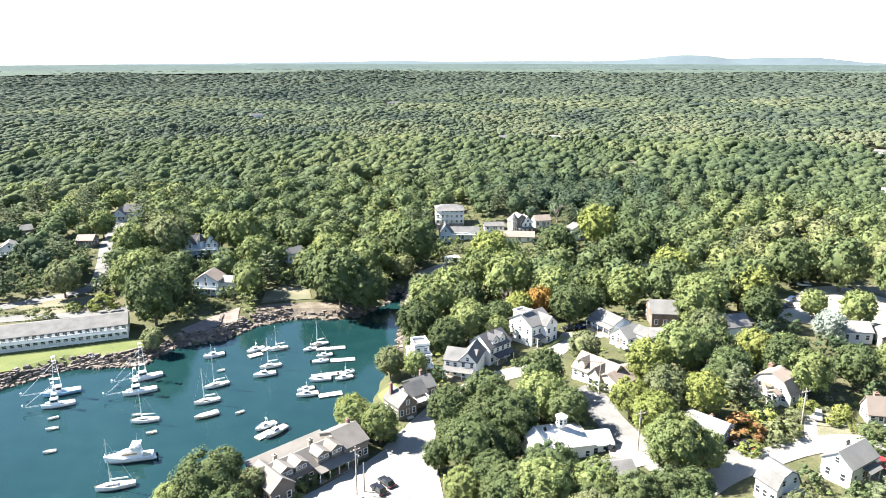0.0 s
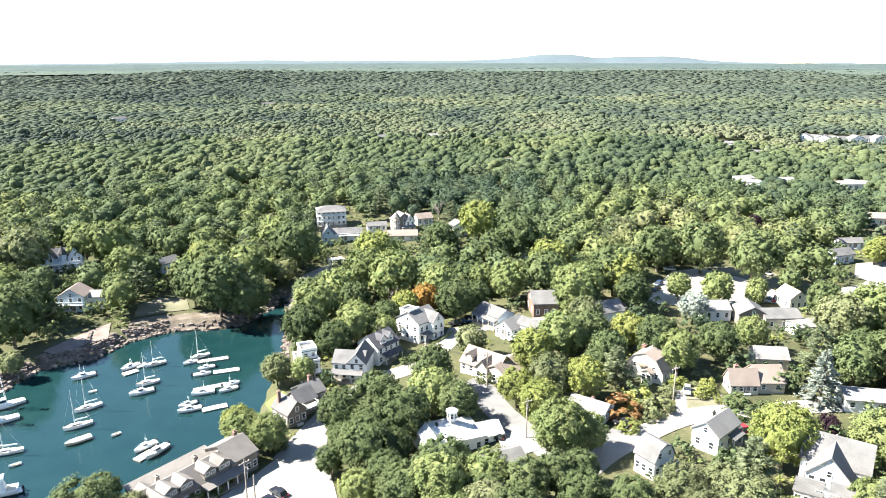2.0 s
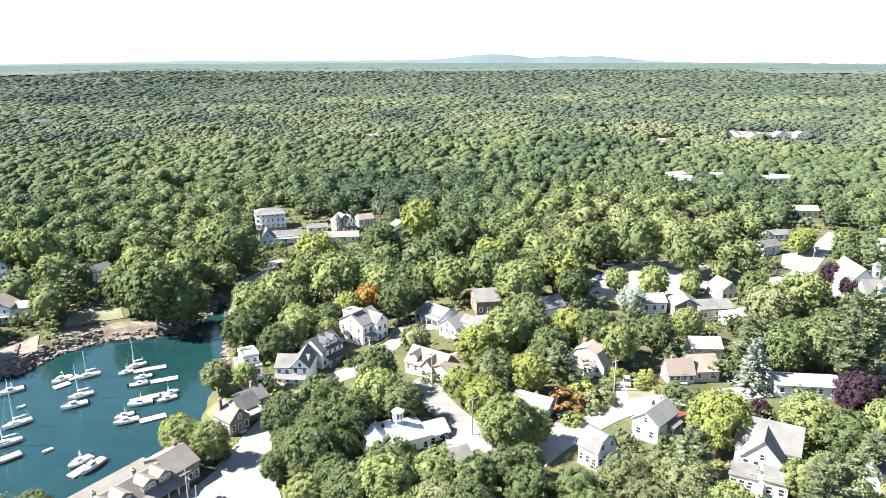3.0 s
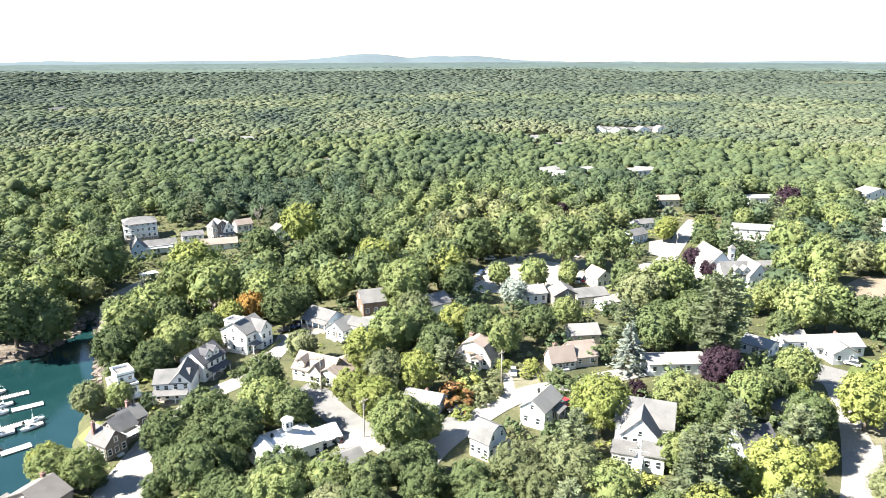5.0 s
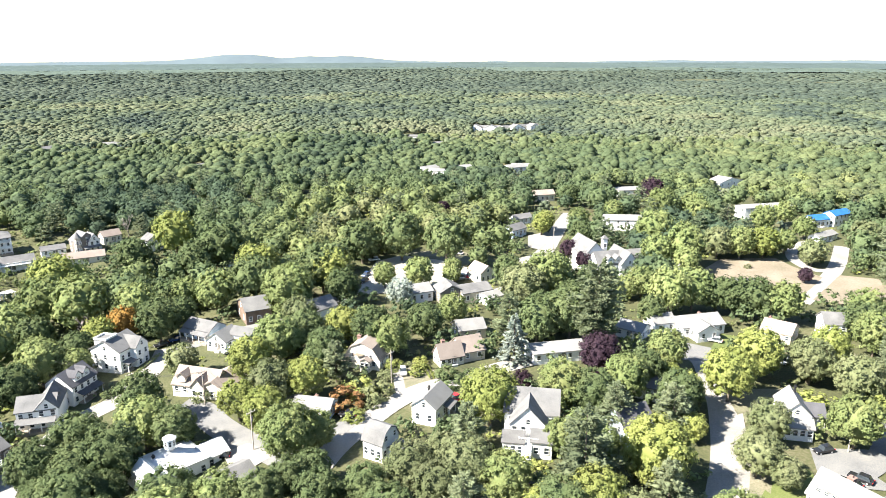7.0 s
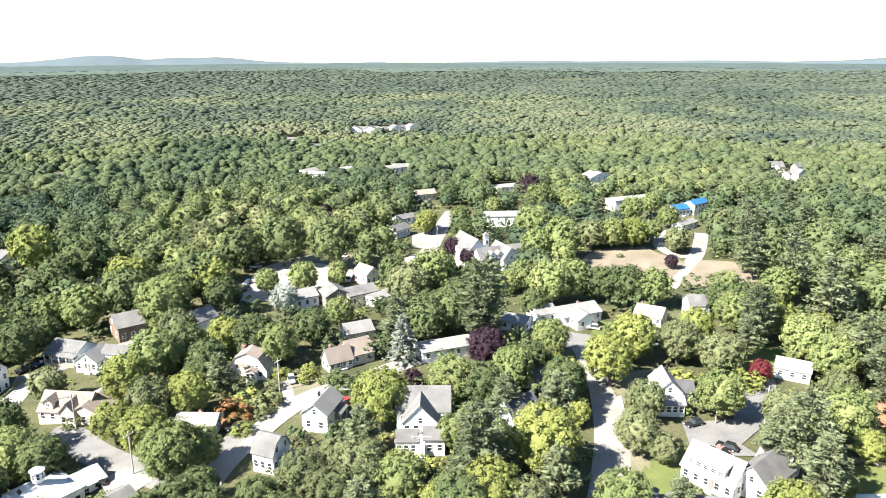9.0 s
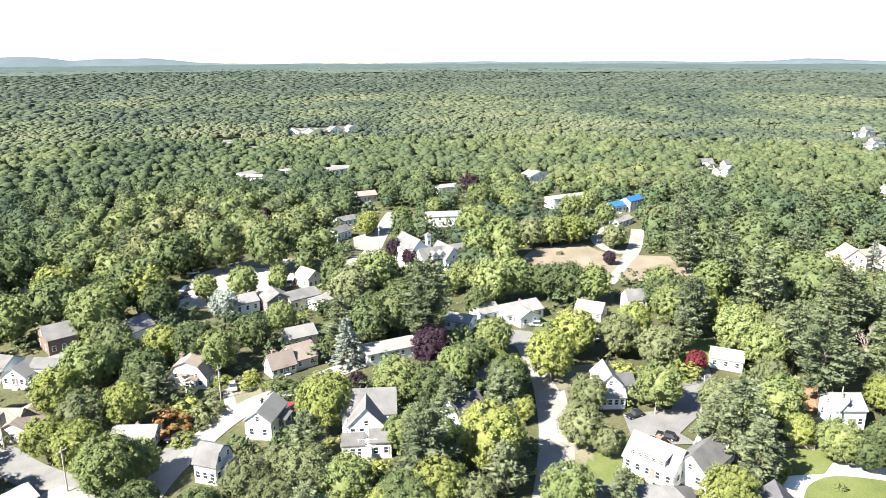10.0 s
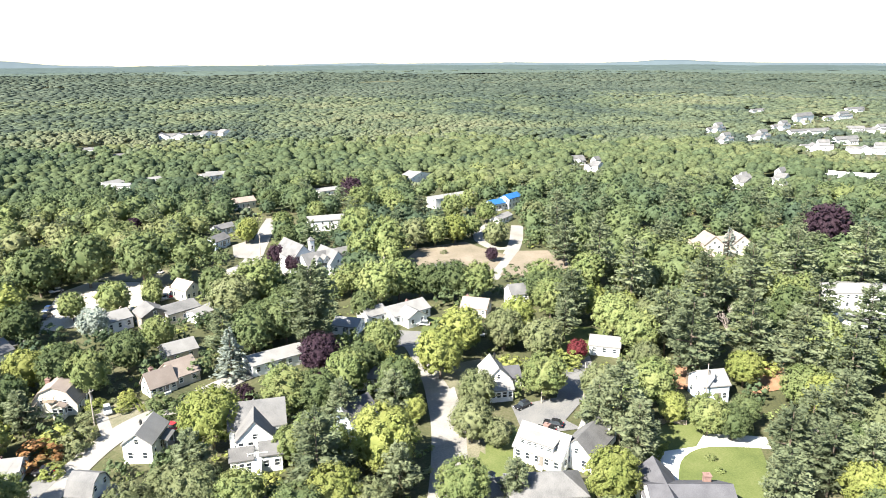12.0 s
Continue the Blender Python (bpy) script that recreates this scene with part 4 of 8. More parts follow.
def bough_arrays(rng, kind, boughs, sprays, size):
    """A conifer: flat, feathery boughs of pointed needle sprays, tier over tier, with gaps between them."""
    V, F, n = [], [], 0
    for i in range(boughs):
        t = (i + rng.random()) / boughs
        a = i * 2.39996 + rng.random() * 0.8
        out, side, z0 = np.array((math.cos(a), math.sin(a), 0)), np.array((-math.sin(a), math.cos(a), 0)), 0.18 + 0.78 * t
        if kind == "pine":
            reach = 0.5 * (0.45 + 0.55 * min(1, t * 3.2)) * (1 - t) ** 0.45 * (0.45 + 0.65 * rng.random()) + 0.06
            rise, droop, wide = 0.02 + 0.08 * rng.random(), 0.1, 0.42
        else:
            z0 = 0.05 + 0.93 * t
            reach = 0.42 * (1 - t) ** 0.9 * (0.75 + 0.35 * rng.random()) + 0.03
            rise, droop, wide = -0.02, 0.06, 0.3
        # the flat body of the bough
        m = np.stack([out * reach * 0.4, side * reach * wide * 0.62, np.array((0, 0, 0.012))])
        mid = out * reach * 0.56 + (0, 0, z0 + rise * 0.5 - droop * 0.3 * reach)
        V.append((OCTA_V * (0.8 + 0.4 * rng.random((6, 1)))) @ m + mid)
        F += (OCTA_F + n).tolist()
        n += 6
        u = 0.22 + 0.8 * rng.random((sprays, 1)) ** 0.8
        w = (rng.random((sprays, 1)) - 0.5) * 2 * wide * np.sqrt(np.clip(1.1 - u, 0.05, 1))
        c = out * u * reach + side * w * reach + np.array((0, 0, 1)) * (z0 + rise * u - droop * u * u * reach + (rng.random((sprays, 1)) - 0.55) * 0.07)
        d = unit(out + side * (w * 2.6 + (rng.random((sprays, 1)) - 0.5) * 1.0) + np.array((0, 0, 1)) * (rng.random((sprays, 1)) * 0.5 - 0.1))
        nrm = unit(np.array((0, 0, 0.9)) + out * 0.6 + rng.normal(size=(sprays, 3)) * 0.45)
        e = np.cross(nrm, d)
        s = size * (0.6 + 0.8 * rng.random((sprays, 1)))
        V.append(np.stack([c - e * s * 0.62, c + e * s * 0.62, c + d * s * 1.5], 1).reshape(-1, 3))
        F += (np.arange(sprays * 3).reshape(-1, 3)[:, ::-1] + n).tolist()
        n += sprays * 3
    return np.concatenate(V), F


def crown_arrays(rng, kind, clumps, cards, size):
    """A broadleaf crown: lumpy clumps with leaf sprays close over them."""
    if kind in ("pine", "spruce"):
        return bough_arrays(rng, kind, clumps, cards, size)
    V, F, n = [], [], 0
    if clumps > 20:
        V.append(ICO_V * (0.385, 0.385, 0.36) * (0.92 + 0.12 * rng.random((12, 1))) + (0, 0, 0.54))
        F += ICO_F.tolist()
        n = 12
    for cx, cy, cz, cr in clump_centres(rng, kind, clumps):
        mid = np.array((cx, cy, cz))
        dome = unit((mid - (0, 0, 0.45))[None])
        V.append(OCTA_V * cr * (0.55 + 0.25 * rng.random((6, 1))) * (1, 1, 0.86) + mid)
        F += (OCTA_F + n).tolist()
        n += 6
        d = rng.normal(size=(cards, 3)) + dome * 0.8
        d[:, 2] = np.where(d[:, 2] < -0.45, -d[:, 2], d[:, 2])
        d = unit(d)
        nrm = unit(d * 0.38 + dome * 0.7 + (0, 0, 0.12) + rng.normal(size=(cards, 3)) * 0.36)
        u = unit(np.cross(nrm, rng.normal(size=(cards, 3))))
        w = np.cross(nrm, u)
        s = size * (0.55 + 0.9 * rng.random((cards, 1)))
        c = d * cr * (0.72 + 0.5 * rng.random((cards, 1))) * (1, 1, 0.86) + mid
        V.append(np.stack([c - u * s + nrm * s * 0.2, c + u * s * 0.9 - w * s * 0.6, c + w * s * 1.1 + u * s * 0.3], 1).reshape(-1, 3))
        F += (np.arange(cards * 3).reshape(-1, 3) + n).tolist()
        n += cards * 3
    return np.concatenate(V), F


CROWNS = {}


def crown_mesh(kind, key, variant, light=False, near=False):
    tag = (kind, key, variant, light, near)
    if tag not in CROWNS:
        rng = np.random.default_rng(hash((len(kind), variant)) % 1000 + 17 * variant)
        clumps, cards, size = {"round": (112, 32, 0.0188), "pine": (56, 84, 0.026), "spruce": (64, 36, 0.03), "bush": (20, 34, 0.04)}[kind]
        if near and kind == "round":
            clumps, cards, size = 124, 50, 0.0148
        if light:
            clumps, cards, size = int(clumps * 0.76), int(cards * 0.6), size * 1.25
        v, f = crown_arrays(rng, kind, clumps, cards, size)
        CROWNS[tag] = raw_mesh("crown", v.tolist(), f, LEAF[key], smooth=True)
    return CROWNS[tag]


TRUNKS = {}


def trunk_mesh(kind, variant):
    tag = (kind, variant)
    if tag not in TRUNKS:
        rng = random.Random(variant + 5)
        bm = bmesh.new()
        top = 0.62 if kind == "round" else 0.95
        tube(bm, (0, 0, -0.06), (0.005, 0, 0.3), 0.028, 0.02, 7)
        tube(bm, (0.005, 0, 0.3), (0.0, 0.01, top), 0.02, 0.006, 7)
        for i in range(6):
            a, z = i * 1.9 + rng.random(), 0.26 + 0.06 * i
            tube(bm, (0, 0, z), (0.26 * math.cos(a), 0.26 * math.sin(a), z + (0.2 if kind == "round" else 0.05)), 0.011, 0.003, 5)
        TRUNKS[tag] = mesh_of(bm, "trunk", BARK)
    return TRUNKS[tag]


KEY_WORDS = {"d": "deep green", "g": "green", "y": "yellow-green", "o": "olive green", "p": "grey-green", "s": "silvery blue", "u": "dark purple", "m": "maroon", "r": "russet and orange", "a": "orange autumn"}
PLANTED = []


def tree(x, y, wide, tall, key, kind="round", group="village trees"):
    rng = random.Random(int(x * 31 + y * 17))
    var = rng.randrange(4)
    z = height(x, y)
    words = {"round": "broadleaf tree with a full crown", "pine": "pine with layered boughs", "spruce": "conical spruce tree", "bush": "rounded garden shrub"}[kind]
    ob = thing({"round": "tree", "pine": "pine_tree", "spruce": "spruce_tree", "bush": "shrub"}[kind], x, y, z, rng.random() * 6.28, f"{KEY_WORDS[key]} {words}", "shrub" if kind == "bush" else "tree", group)
    ob.scale = (wide, wide, tall)
    if kind != "bush":
        part("trunk", trunk_mesh("round" if kind == "round" else "pine", var), ob)
        part("crown", crown_mesh(kind, key, var, x * x + y * y > 220 ** 2, x * x + y * y < 158 ** 2), ob)
    else:
        part("crown", crown_mesh("bush", key, var), ob, at=(0, 0, -0.3))
    PLANTED.append((x, y, wide * 0.42))
    return ob


def bare_tree(x, y, wide, tall, label):
    rng = random.Random(int(x * 7 + y))
    ob = thing("bare_tree", x, y, height(x, y), 0, label, "tree", "village trees")
    bm = bmesh.new()

    def grow(p, d, length, r, depth):
        q = p + d * length
        tube(bm, p, q, r, r * 0.6, 5 if depth < 2 else 3)
        if depth < 4:
            for i in range(3 if depth else 6):
                nd = (d + Vector((rng.uniform(-1, 1), rng.uniform(-1, 1), rng.uniform(-0.1, 0.7))) * 0.75).normalized()
                grow(p.lerp(q, rng.uniform(0.5, 1.0)), nd, length * rng.uniform(0.5, 0.72), r * 0.55, depth + 1)

    grow(Vector((0, 0, -0.5)), Vector((0, 0, 1)), tall * 0.42, wide * 0.03, 0)
    part("trunk", bm, ob, PALEBARK)
    PLANTED.append((x, y, wide * 0.4))
    return ob


def hedge(points, wide, tall, key, label):
    line = smooth_line(points, 0.9)
    ob = thing("hedge", line[0].x, line[0].y, height(line[0].x, line[0].y), 0, label, "hedge")
    g = np.random.default_rng(int(abs(points[0][0]) * 10))
    V, F, n = [], [], 0
    for q in line:
        v, f = crown_arrays(g, "bush", 3, 30, 0.09)
        v = v * (wide, wide, tall * 1.25) + (q.x - line[0].x, q.y - line[0].y, height(q.x, q.y) - height(line[0].x, line[0].y) - 0.35 * tall)
        V.append(v)
        F += [tuple(i + n for i in face) for face in f]
        n += len(v)
        HARD.append((q.x, q.y, wide))
        CLEAR.append((q.x, q.y, wide + 1.5))
    part("foliage", raw_mesh("foliage", np.concatenate(V), F, LEAF[key], smooth=True), ob)
    return ob


CUBE_V = np.array([(x, y, z) for z in (-1, 1) for y in (-1, 1) for x in (-1, 1)], float)
CUBE_F = np.array([(0, 2, 3, 1), (4, 5, 7, 6), (0, 1, 5, 4), (2, 6, 7, 3), (0, 4, 6, 2), (1, 3, 7, 5)])


def rough_block(g, sx, sy, sz):
    """The corners of a split, uneven quarry stone."""
    return CUBE_V * (0.72 + 0.38 * g.random((8, 3))) * (sx, sy, sz) * np.where(CUBE_V[:, 2:] > 0, 0.84, 1.0)


def rock_mesh(seed):
    return raw_mesh("rock", rough_block(np.random.default_rng(seed), 0.56, 0.44, 0.4).tolist(), CUBE_F.tolist(), ROCK)


def sea_wall():
    """Boulders and ledges along the waterline of the cove."""
    g = np.random.default_rng(12)
    meshes = [rock_mesh(k) for k in range(7)]
    stones = tagged(new("sea_wall"), "rough boulder sea wall along the cove", "sea wall", kind="structure")
    loose_v, loose_f, n, made = [], [], 0, 0
    for i in range(1, len(SHORE) - 5):
        (x0, y0), (x1, y1) = SHORE[i], SHORE[i + 1]
        length = math.hypot(x1 - x0, y1 - y0)
        nx, ny = -(y1 - y0) / length, (x1 - x0) / length
        if from_shore(np.array([(x0 + x1) / 2 + nx]), np.array([(y0 + y1) / 2 + ny]))[0] < 0:
            nx, ny = -nx, -ny
        west = x1 < -50
        for k in range(int(length * (8.5 if west else 3.0))):
            t, o = g.random(), g.uniform(-0.6, 4.6 if west else 3.4)
            x, y = x0 + (x1 - x0) * t + nx * o, y0 + (y1 - y0) * t + ny * o
            s = g.uniform(0.5, 1.7)
            z = height(x, y) + 0.1 * s
            if i in (16, 17, 18):
                continue
            if west and made < 290 and s > 0.85:
                ob = part("stone", meshes[made % 7], stones, at=(x, y, z), turn=g.random() * 6.28)
                ob.scale = (s * 1.35, s * 1.1, s)
                ob.rotation_euler = (g.uniform(-0.2, 0.2), g.uniform(-0.2, 0.2), math.atan2(y1 - y0, x1 - x0) + g.uniform(-0.4, 0.4))
                made += 1
            else:
                a = g.random() * 6.28
                c, q = math.cos(a), math.sin(a)
                v = rough_block(g, 0.6 * s, 0.44 * s, 0.38 * s)
                loose_v.append(np.stack([v[:, 0] * c - v[:, 1] * q + x, v[:, 0] * q + v[:, 1] * c + y, v[:, 2] + z], 1))
                loose_f += [tuple(int(j) + n for j in f) for f in CUBE_F]
                n += 8
    tagged(new("shore_rocks", raw_mesh("shore_rocks", np.concatenate(loose_v), loose_f, ROCK)), "weathered rocks and ledges along the shore", "rocks", kind="stuff")


def retaining_wall(points, label, tall=2.0):
    """Courses of squared stones laid along a line, each a little out of true."""
    g = random.Random(8)
    bm = bmesh.new()
    for (x0, y0), (x1, y1) in zip(points, points[1:]):
        length = math.hypot(x1 - x0, y1 - y0)
        ux, uy = (x1 - x0) / length, (y1 - y0) / length
        for course in range(int(tall / 0.5)):
            s = -g.random()
            while s < length:
                long = g.uniform(0.8, 1.7)
                k = min(max(s + long / 2, 0), length)
                px, py = x0 + ux * k, y0 + uy * k
                made = bmesh.ops.create_cube(bm, size=1.0, matrix=Matrix.Translation((px + g.uniform(-0.1, 0.1), py + g.uniform(-0.1, 0.1), height(px, py) - tall + 0.9 + 0.5 * course)) @ Matrix.Rotation(math.atan2(uy, ux) + g.uniform(-0.05, 0.05), 4, "Z") @ Matrix.Diagonal((long - 0.06, g.uniform(0.8, 1.05), 0.46, 1)))
                s += long
    tagged(new("stone_wall", mesh_of(bm, "stone_wall", ROCK)), label, "stone wall", kind="structure")


def pergola(x, y, deg, length, depth, label):
    ob = thing("pergola", x, y, height(x, y), radians(deg), label, "pergola")
    for px in np.linspace(-length / 2, length / 2, 4):
        for sy in (-1, 1):
            part("column", tube(bmesh.new(), (0, 0, -0.5), (0, 0, 2.7), 0.16, 0.13, 8), ob, WHITE, at=(px, sy * depth / 2, 0))
    for sy in (-1, 1):
        part("beam", boxes((-length / 2 - 0.5, length / 2 + 0.5, -0.09, 0.09, 2.7, 2.95)), ob, WHITE, at=(0, sy * depth / 2, 0))
    rafter = mesh_of(boxes((-0.06, 0.06, -depth / 2 - 0.5, depth / 2 + 0.5, 2.954, 3.1)), "rafter", WHITE)
    for px in np.arange(-length / 2, length / 2 + 0.1, 0.6):
        part("rafter", rafter, ob, at=(px, 0, 0))
    HARD.append((x, y, length / 2 + 1))
    CLEAR.append((x, y, length / 2 + 3))


def garden_chair(x, y, deg):
    ob = thing("garden_chair", x, y, height(x, y) + 0.12, radians(deg), "white slatted wooden garden chair on the lawn", "chair", "chairs on the lawn")
    part("seat", boxes((-0.35, 0.35, -0.35, 0.3, 0.33, 0.38)), ob, WHITE)
    back = bmesh.new()
    prism(back, [(0.3, 0.36), (0.36, 0.36), (0.66, 1.15), (0.6, 1.15)], -0.34, 0.34, "x")
    part("backrest", back, ob, WHITE)
    for sx in (-1, 1):
        part("armrest", boxes((sx * 0.42 - 0.08, sx * 0.42 + 0.08, -0.4, 0.4, 0.58, 0.62)), ob, WHITE)
        part("leg", boxes((sx * 0.38 - 0.05, sx * 0.38 + 0.05, -0.36, -0.28, 0, 0.58)), ob, WHITE)
        part("leg", boxes((sx * 0.38 - 0.05, sx * 0.38 + 0.05, 0.22, 0.3, 0, 0.58)), ob, WHITE)


def picnic_table(x, y, deg):
    ob = thing("picnic_table", x, y, height(x, y) + 0.12, radians(deg), "weathered wooden picnic table on dry grass", "table")
    part("tabletop", boxes((-0.95, 0.95, -0.38, 0.38, 0.72, 0.77)), ob, WOOD)
    for sy in (-1, 1):
        part("bench", boxes((-0.95, 0.95, sy * 0.75 - 0.14, sy * 0.75 + 0.14, 0.43, 0.47)), ob, WOOD)
    for sx in (-1, 1):
        part("trestle", boxes((sx * 0.7 - 0.04, sx * 0.7 + 0.04, -0.85, 0.85, 0.38, 0.43), (sx * 0.7 - 0.04, sx * 0.7 + 0.04, -0.35, -0.25, 0, 0.72), (sx * 0.7 - 0.04, sx * 0.7 + 0.04, 0.25, 0.35, 0, 0.72)), ob, WOOD)


def fence(points, label, tall=1.5, mat=None):
    """Posts with boards between them, following the ground."""
    line = smooth_line(points, 2.4)
    ob = thing("fence", line[0].x, line[0].y, height(line[0].x, line[0].y), 0, label, "fence")
    z0 = ob.location.z
    for a, b in zip(line, line[1:]):
        d = b - a
        turn = math.atan2(d.y, d.x)
        za = height(a.x, a.y) - z0
        part("post", boxes((-0.06, 0.06, -0.06, 0.06, -0.3, tall + 0.1)), ob, mat or WOOD, at=(a.x - line[0].x, a.y - line[0].y, za), turn=turn)
        k = int(d.length / 0.3)
        for i in range(k):
            q = a + d * ((i + 0.5) / k)
            part("board", FENCE_BOARD[0] if FENCE_BOARD else FENCE_BOARD.append(mesh_of(boxes((-0.13, 0.13, -0.02, 0.02, 0.05, 1.4)), "board", WOOD)) or FENCE_BOARD[0], ob, at=(q.x - line[0].x, q.y - line[0].y, height(q.x, q.y) - z0), turn=turn)


FENCE_BOARD = []


# ---------------------------------------------------------------- roads, yards and open ground
outline = [(-38.5, 106.5), (-34.5, 123.8), (-26.7, 130.9), (-17.1, 141.8), (-4.5, 159.6), (-1.7, 154.5), (-2.1, 145.2), (-0.7, 132.8), (0.6, 120.9), (1.5, 102.5)]
drape("pavement", outline, PALEROAD, "sun-bleached car park beside the cove shops", 0.185, category="car park")
open_ground(outline, 0, 0)
road("road", [(-11.0, 145.9), (-4.5, 159.6), (0.9, 169.0), (7.0, 176.4), (15.2, 182.9), (25.2, 187.7), (37.3, 202.3), (41.2, 209.6)], 7, PALEROAD, "pale narrow village road past the inn", 0.16, bare=14)
road("road", [(38.7, 205.5), (52.1, 206.6), (69.0, 204.8), (83.6, 207.0), (99.2, 210.8)], 6, ASPHALT, "grey village street behind the shops", 0.16, bare=14)
road("road", [(35.1, 171.1), (38.5, 165.5), (39.7, 154.7), (42.5, 141.9), (45.2, 134.1), (47.4, 126.0)], 7, ASPHALT, "grey asphalt lane under overhead cables", 0.18, bare=12)
outline = [(36.7, 141.7), (42.5, 141.9), (45.5, 132.9), (39.8, 131.5), (36.2, 136.3)]
drape("driveway", outline, PALEROAD, "pale paved drive beside the white house", 0.21, category="driveway")
open_ground(outline, 0, 0)
road("road", [(47.0, 119.3), (56.5, 126.3), (65.8, 130.9), (76.6, 135.4), (86.5, 137.1), (96.2, 136.2), (108.7, 135.9), (119.8, 135.3)], 6.4, PALEROAD, "sun-bleached curving residential road", 0.2, bare=18)
outline = [(80.6, 140.4), (85.3, 150.7), (90.0, 149.7), (94.1, 145.0), (92.3, 139.4), (83.8, 138.1)]
drape("yard_grass", outline, DRYGRASS, "dry grass beside the drive", 0.135, category="lawn")
open_ground(outline, 2.0, 0)
road("driveway", [(79.7, 137.4), (83.4, 145.2), (86.0, 150.3)], 2.6, PALEROAD, "pale two-track concrete driveway", 0.2, bare=10)
outline = [(61.8, 135.9), (66.8, 132.8), (60.3, 129.8), (57.9, 132.7)]
drape("driveway", outline, ASPHALT, "grey driveway beside a low house", 0.22, category="driveway")
open_ground(outline, 0, 0)
road("road", [(96.5, 60.1), (108.6, 66.9), (121.9, 75.4), (133.8, 84.5), (141.7, 91.2), (149.8, 99.5), (157.9, 108.7), (159.0, 116.6)], 7.6, PALEROAD, "sun-bleached residential road", 0.2, bare=16)
outline = [(126.6, 74.9), (131.3, 72.4), (118.7, 62.6), (106.8, 58.7), (107.9, 64.2)]
drape("pavement", outline, DRYGRASS, "dry bare verge under the trees", 0.145, category="verge")
open_ground(outline, 2.0, 0)
outline = [(148.0, 92.0), (152.7, 84.3), (142.3, 79.3), (137.1, 82.0)]
drape("lawn", outline, DRYGRASS, "dry front lawn", 0.17, category="lawn")
open_ground(outline, 2.0, 0)
outline = [(138.8, 68.1), (148.4, 60.6), (169.6, 67.3), (172.8, 62.0), (153.8, 54.7), (139.2, 54.5), (137.6, 49.8), (130.1, 57.4), (131.4, 62.2)]
drape("driveway", outline, ASPHALT, "grey asphalt turning area and drive", 0.215, category="driveway")
open_ground(outline, 0, 8)
road("road", [(158.6, 58.8), (172.0, 63.3), (185.3, 72.1), (189.8, 77.5)], 5, ASPHALT, "grey lane between the trees", 0.2)
outline = [(162.8, 121.5), (166.7, 112.6), (158.0, 106.9), (153.2, 112.4)]
drape("pavement", outline, ASPHALT, "grey asphalt end of the lane", 0.22, category="turning area")
open_ground(outline, 0, 0)
outline = [(117.4, 64.6), (114.6, 55.2), (116.6, 46.3), (118.9, 39.0), (110.7, 37.1), (99.2, 55.6), (111.3, 62.5)]
drape("lawn", outline, LAWN, "mown grass below the dormered house", 0.165, category="lawn")
open_ground(outline, 2.0, 0)
outline = [(142.6, 34.8), (150.8, 33.3), (159.0, 19.1), (153.0, 15.7), (129.3, 7.1), (114.5, 30.9)]
drape("lawn", outline, LAWN, "striped mown lawn inside the curved drive", 0.17, category="lawn")
open_ground(outline, 2.0, 0)
road("driveway", [(122.4, 26.3), (128.6, 28.8), (136.3, 30.1), (143.1, 28.3), (147.6, 24.0), (151.6, 16.6), (152.8, 13.4)], 5.0, CONCRETE, "bright curved concrete driveway", 0.22)
outline = [(220.3, 159.2), (245.9, 166.3), (265.5, 155.0), (260.0, 143.9), (256.0, 129.5), (223.5, 120.6), (214.5, 134.5), (212.2, 146.7)]
drape("dry_field", outline, FIELDGRASS, "dry brown meadow", 0.175, category="field")
open_ground(outline, 2, 40)
outline = [(264.0, 128.0), (274.6, 112.4), (253.1, 99.6), (234.5, 109.3), (229.0, 118.6)]
drape("dry_field", outline, FIELDGRASS, "dry rough grass beside a drive", 0.18, category="field")
open_ground(outline, 2, 36)
road("driveway", [(223.2, 119.4), (248.2, 125.8), (275.8, 135.3), (305.1, 148.9)], 6, PALEROAD, "pale gravel drive across the meadow", 0.2, bare=18)
road("driveway", [(266.4, 132.5), (262.6, 138.7), (271.8, 151.4), (290.8, 161.4), (300.8, 160.6)], 4.5, PALEROAD, "pale looping gravel drive", 0.22)
outline = [(104.8, 209.7), (113.6, 222.9), (129.8, 241.6), (142.7, 243.8), (152.0, 229.2), (155.4, 213.0), (147.5, 202.5), (133.4, 204.4), (127.5, 202.7), (115.2, 205.3)]
drape("sandy_lot", outline, SAND, "bleached sandy car park", 0.205, category="car park")
open_ground(outline, 1, 40)
outline = [(143.5, 245.3), (155.0, 243.5), (166.0, 237.5), (168.3, 226.7), (155.6, 215.1), (152.4, 229.4)]
drape("lawn", outline, DRYGRASS, "yellowed grass behind the car park", 0.19, category="field")
open_ground(outline, 2.0, 0)
road("road", [(169.3, 210.1), (189.4, 211.5), (212.7, 228.8), (234.2, 246.6), (254.8, 262.5)], 7, PALEROAD, "pale village road beside the church", 0.2, bare=24)
outline = [(206.4, 238.7), (218.8, 239.4), (212.7, 228.8), (195.0, 218.0), (193.9, 224.0)]
drape("pavement", outline, PALEROAD, "pale forecourt by the road", 0.275, category="car park")
open_ground(outline, 0, 22)
outline = [(209.2, 214.4), (216.1, 204.8), (195.7, 184.8), (184.1, 187.9)]
drape("pavement", outline, PALEROAD, "pale forecourt of the church", 0.28, category="car park")
open_ground(outline, 0, 22)
outline = [(179.4, 147.4), (184.3, 141.3), (173.5, 133.5), (171.1, 143.5)]
drape("lawn", outline, LAWN, "green lawn by the long house", 0.205, category="lawn")
open_ground(outline, 2.0, 0)
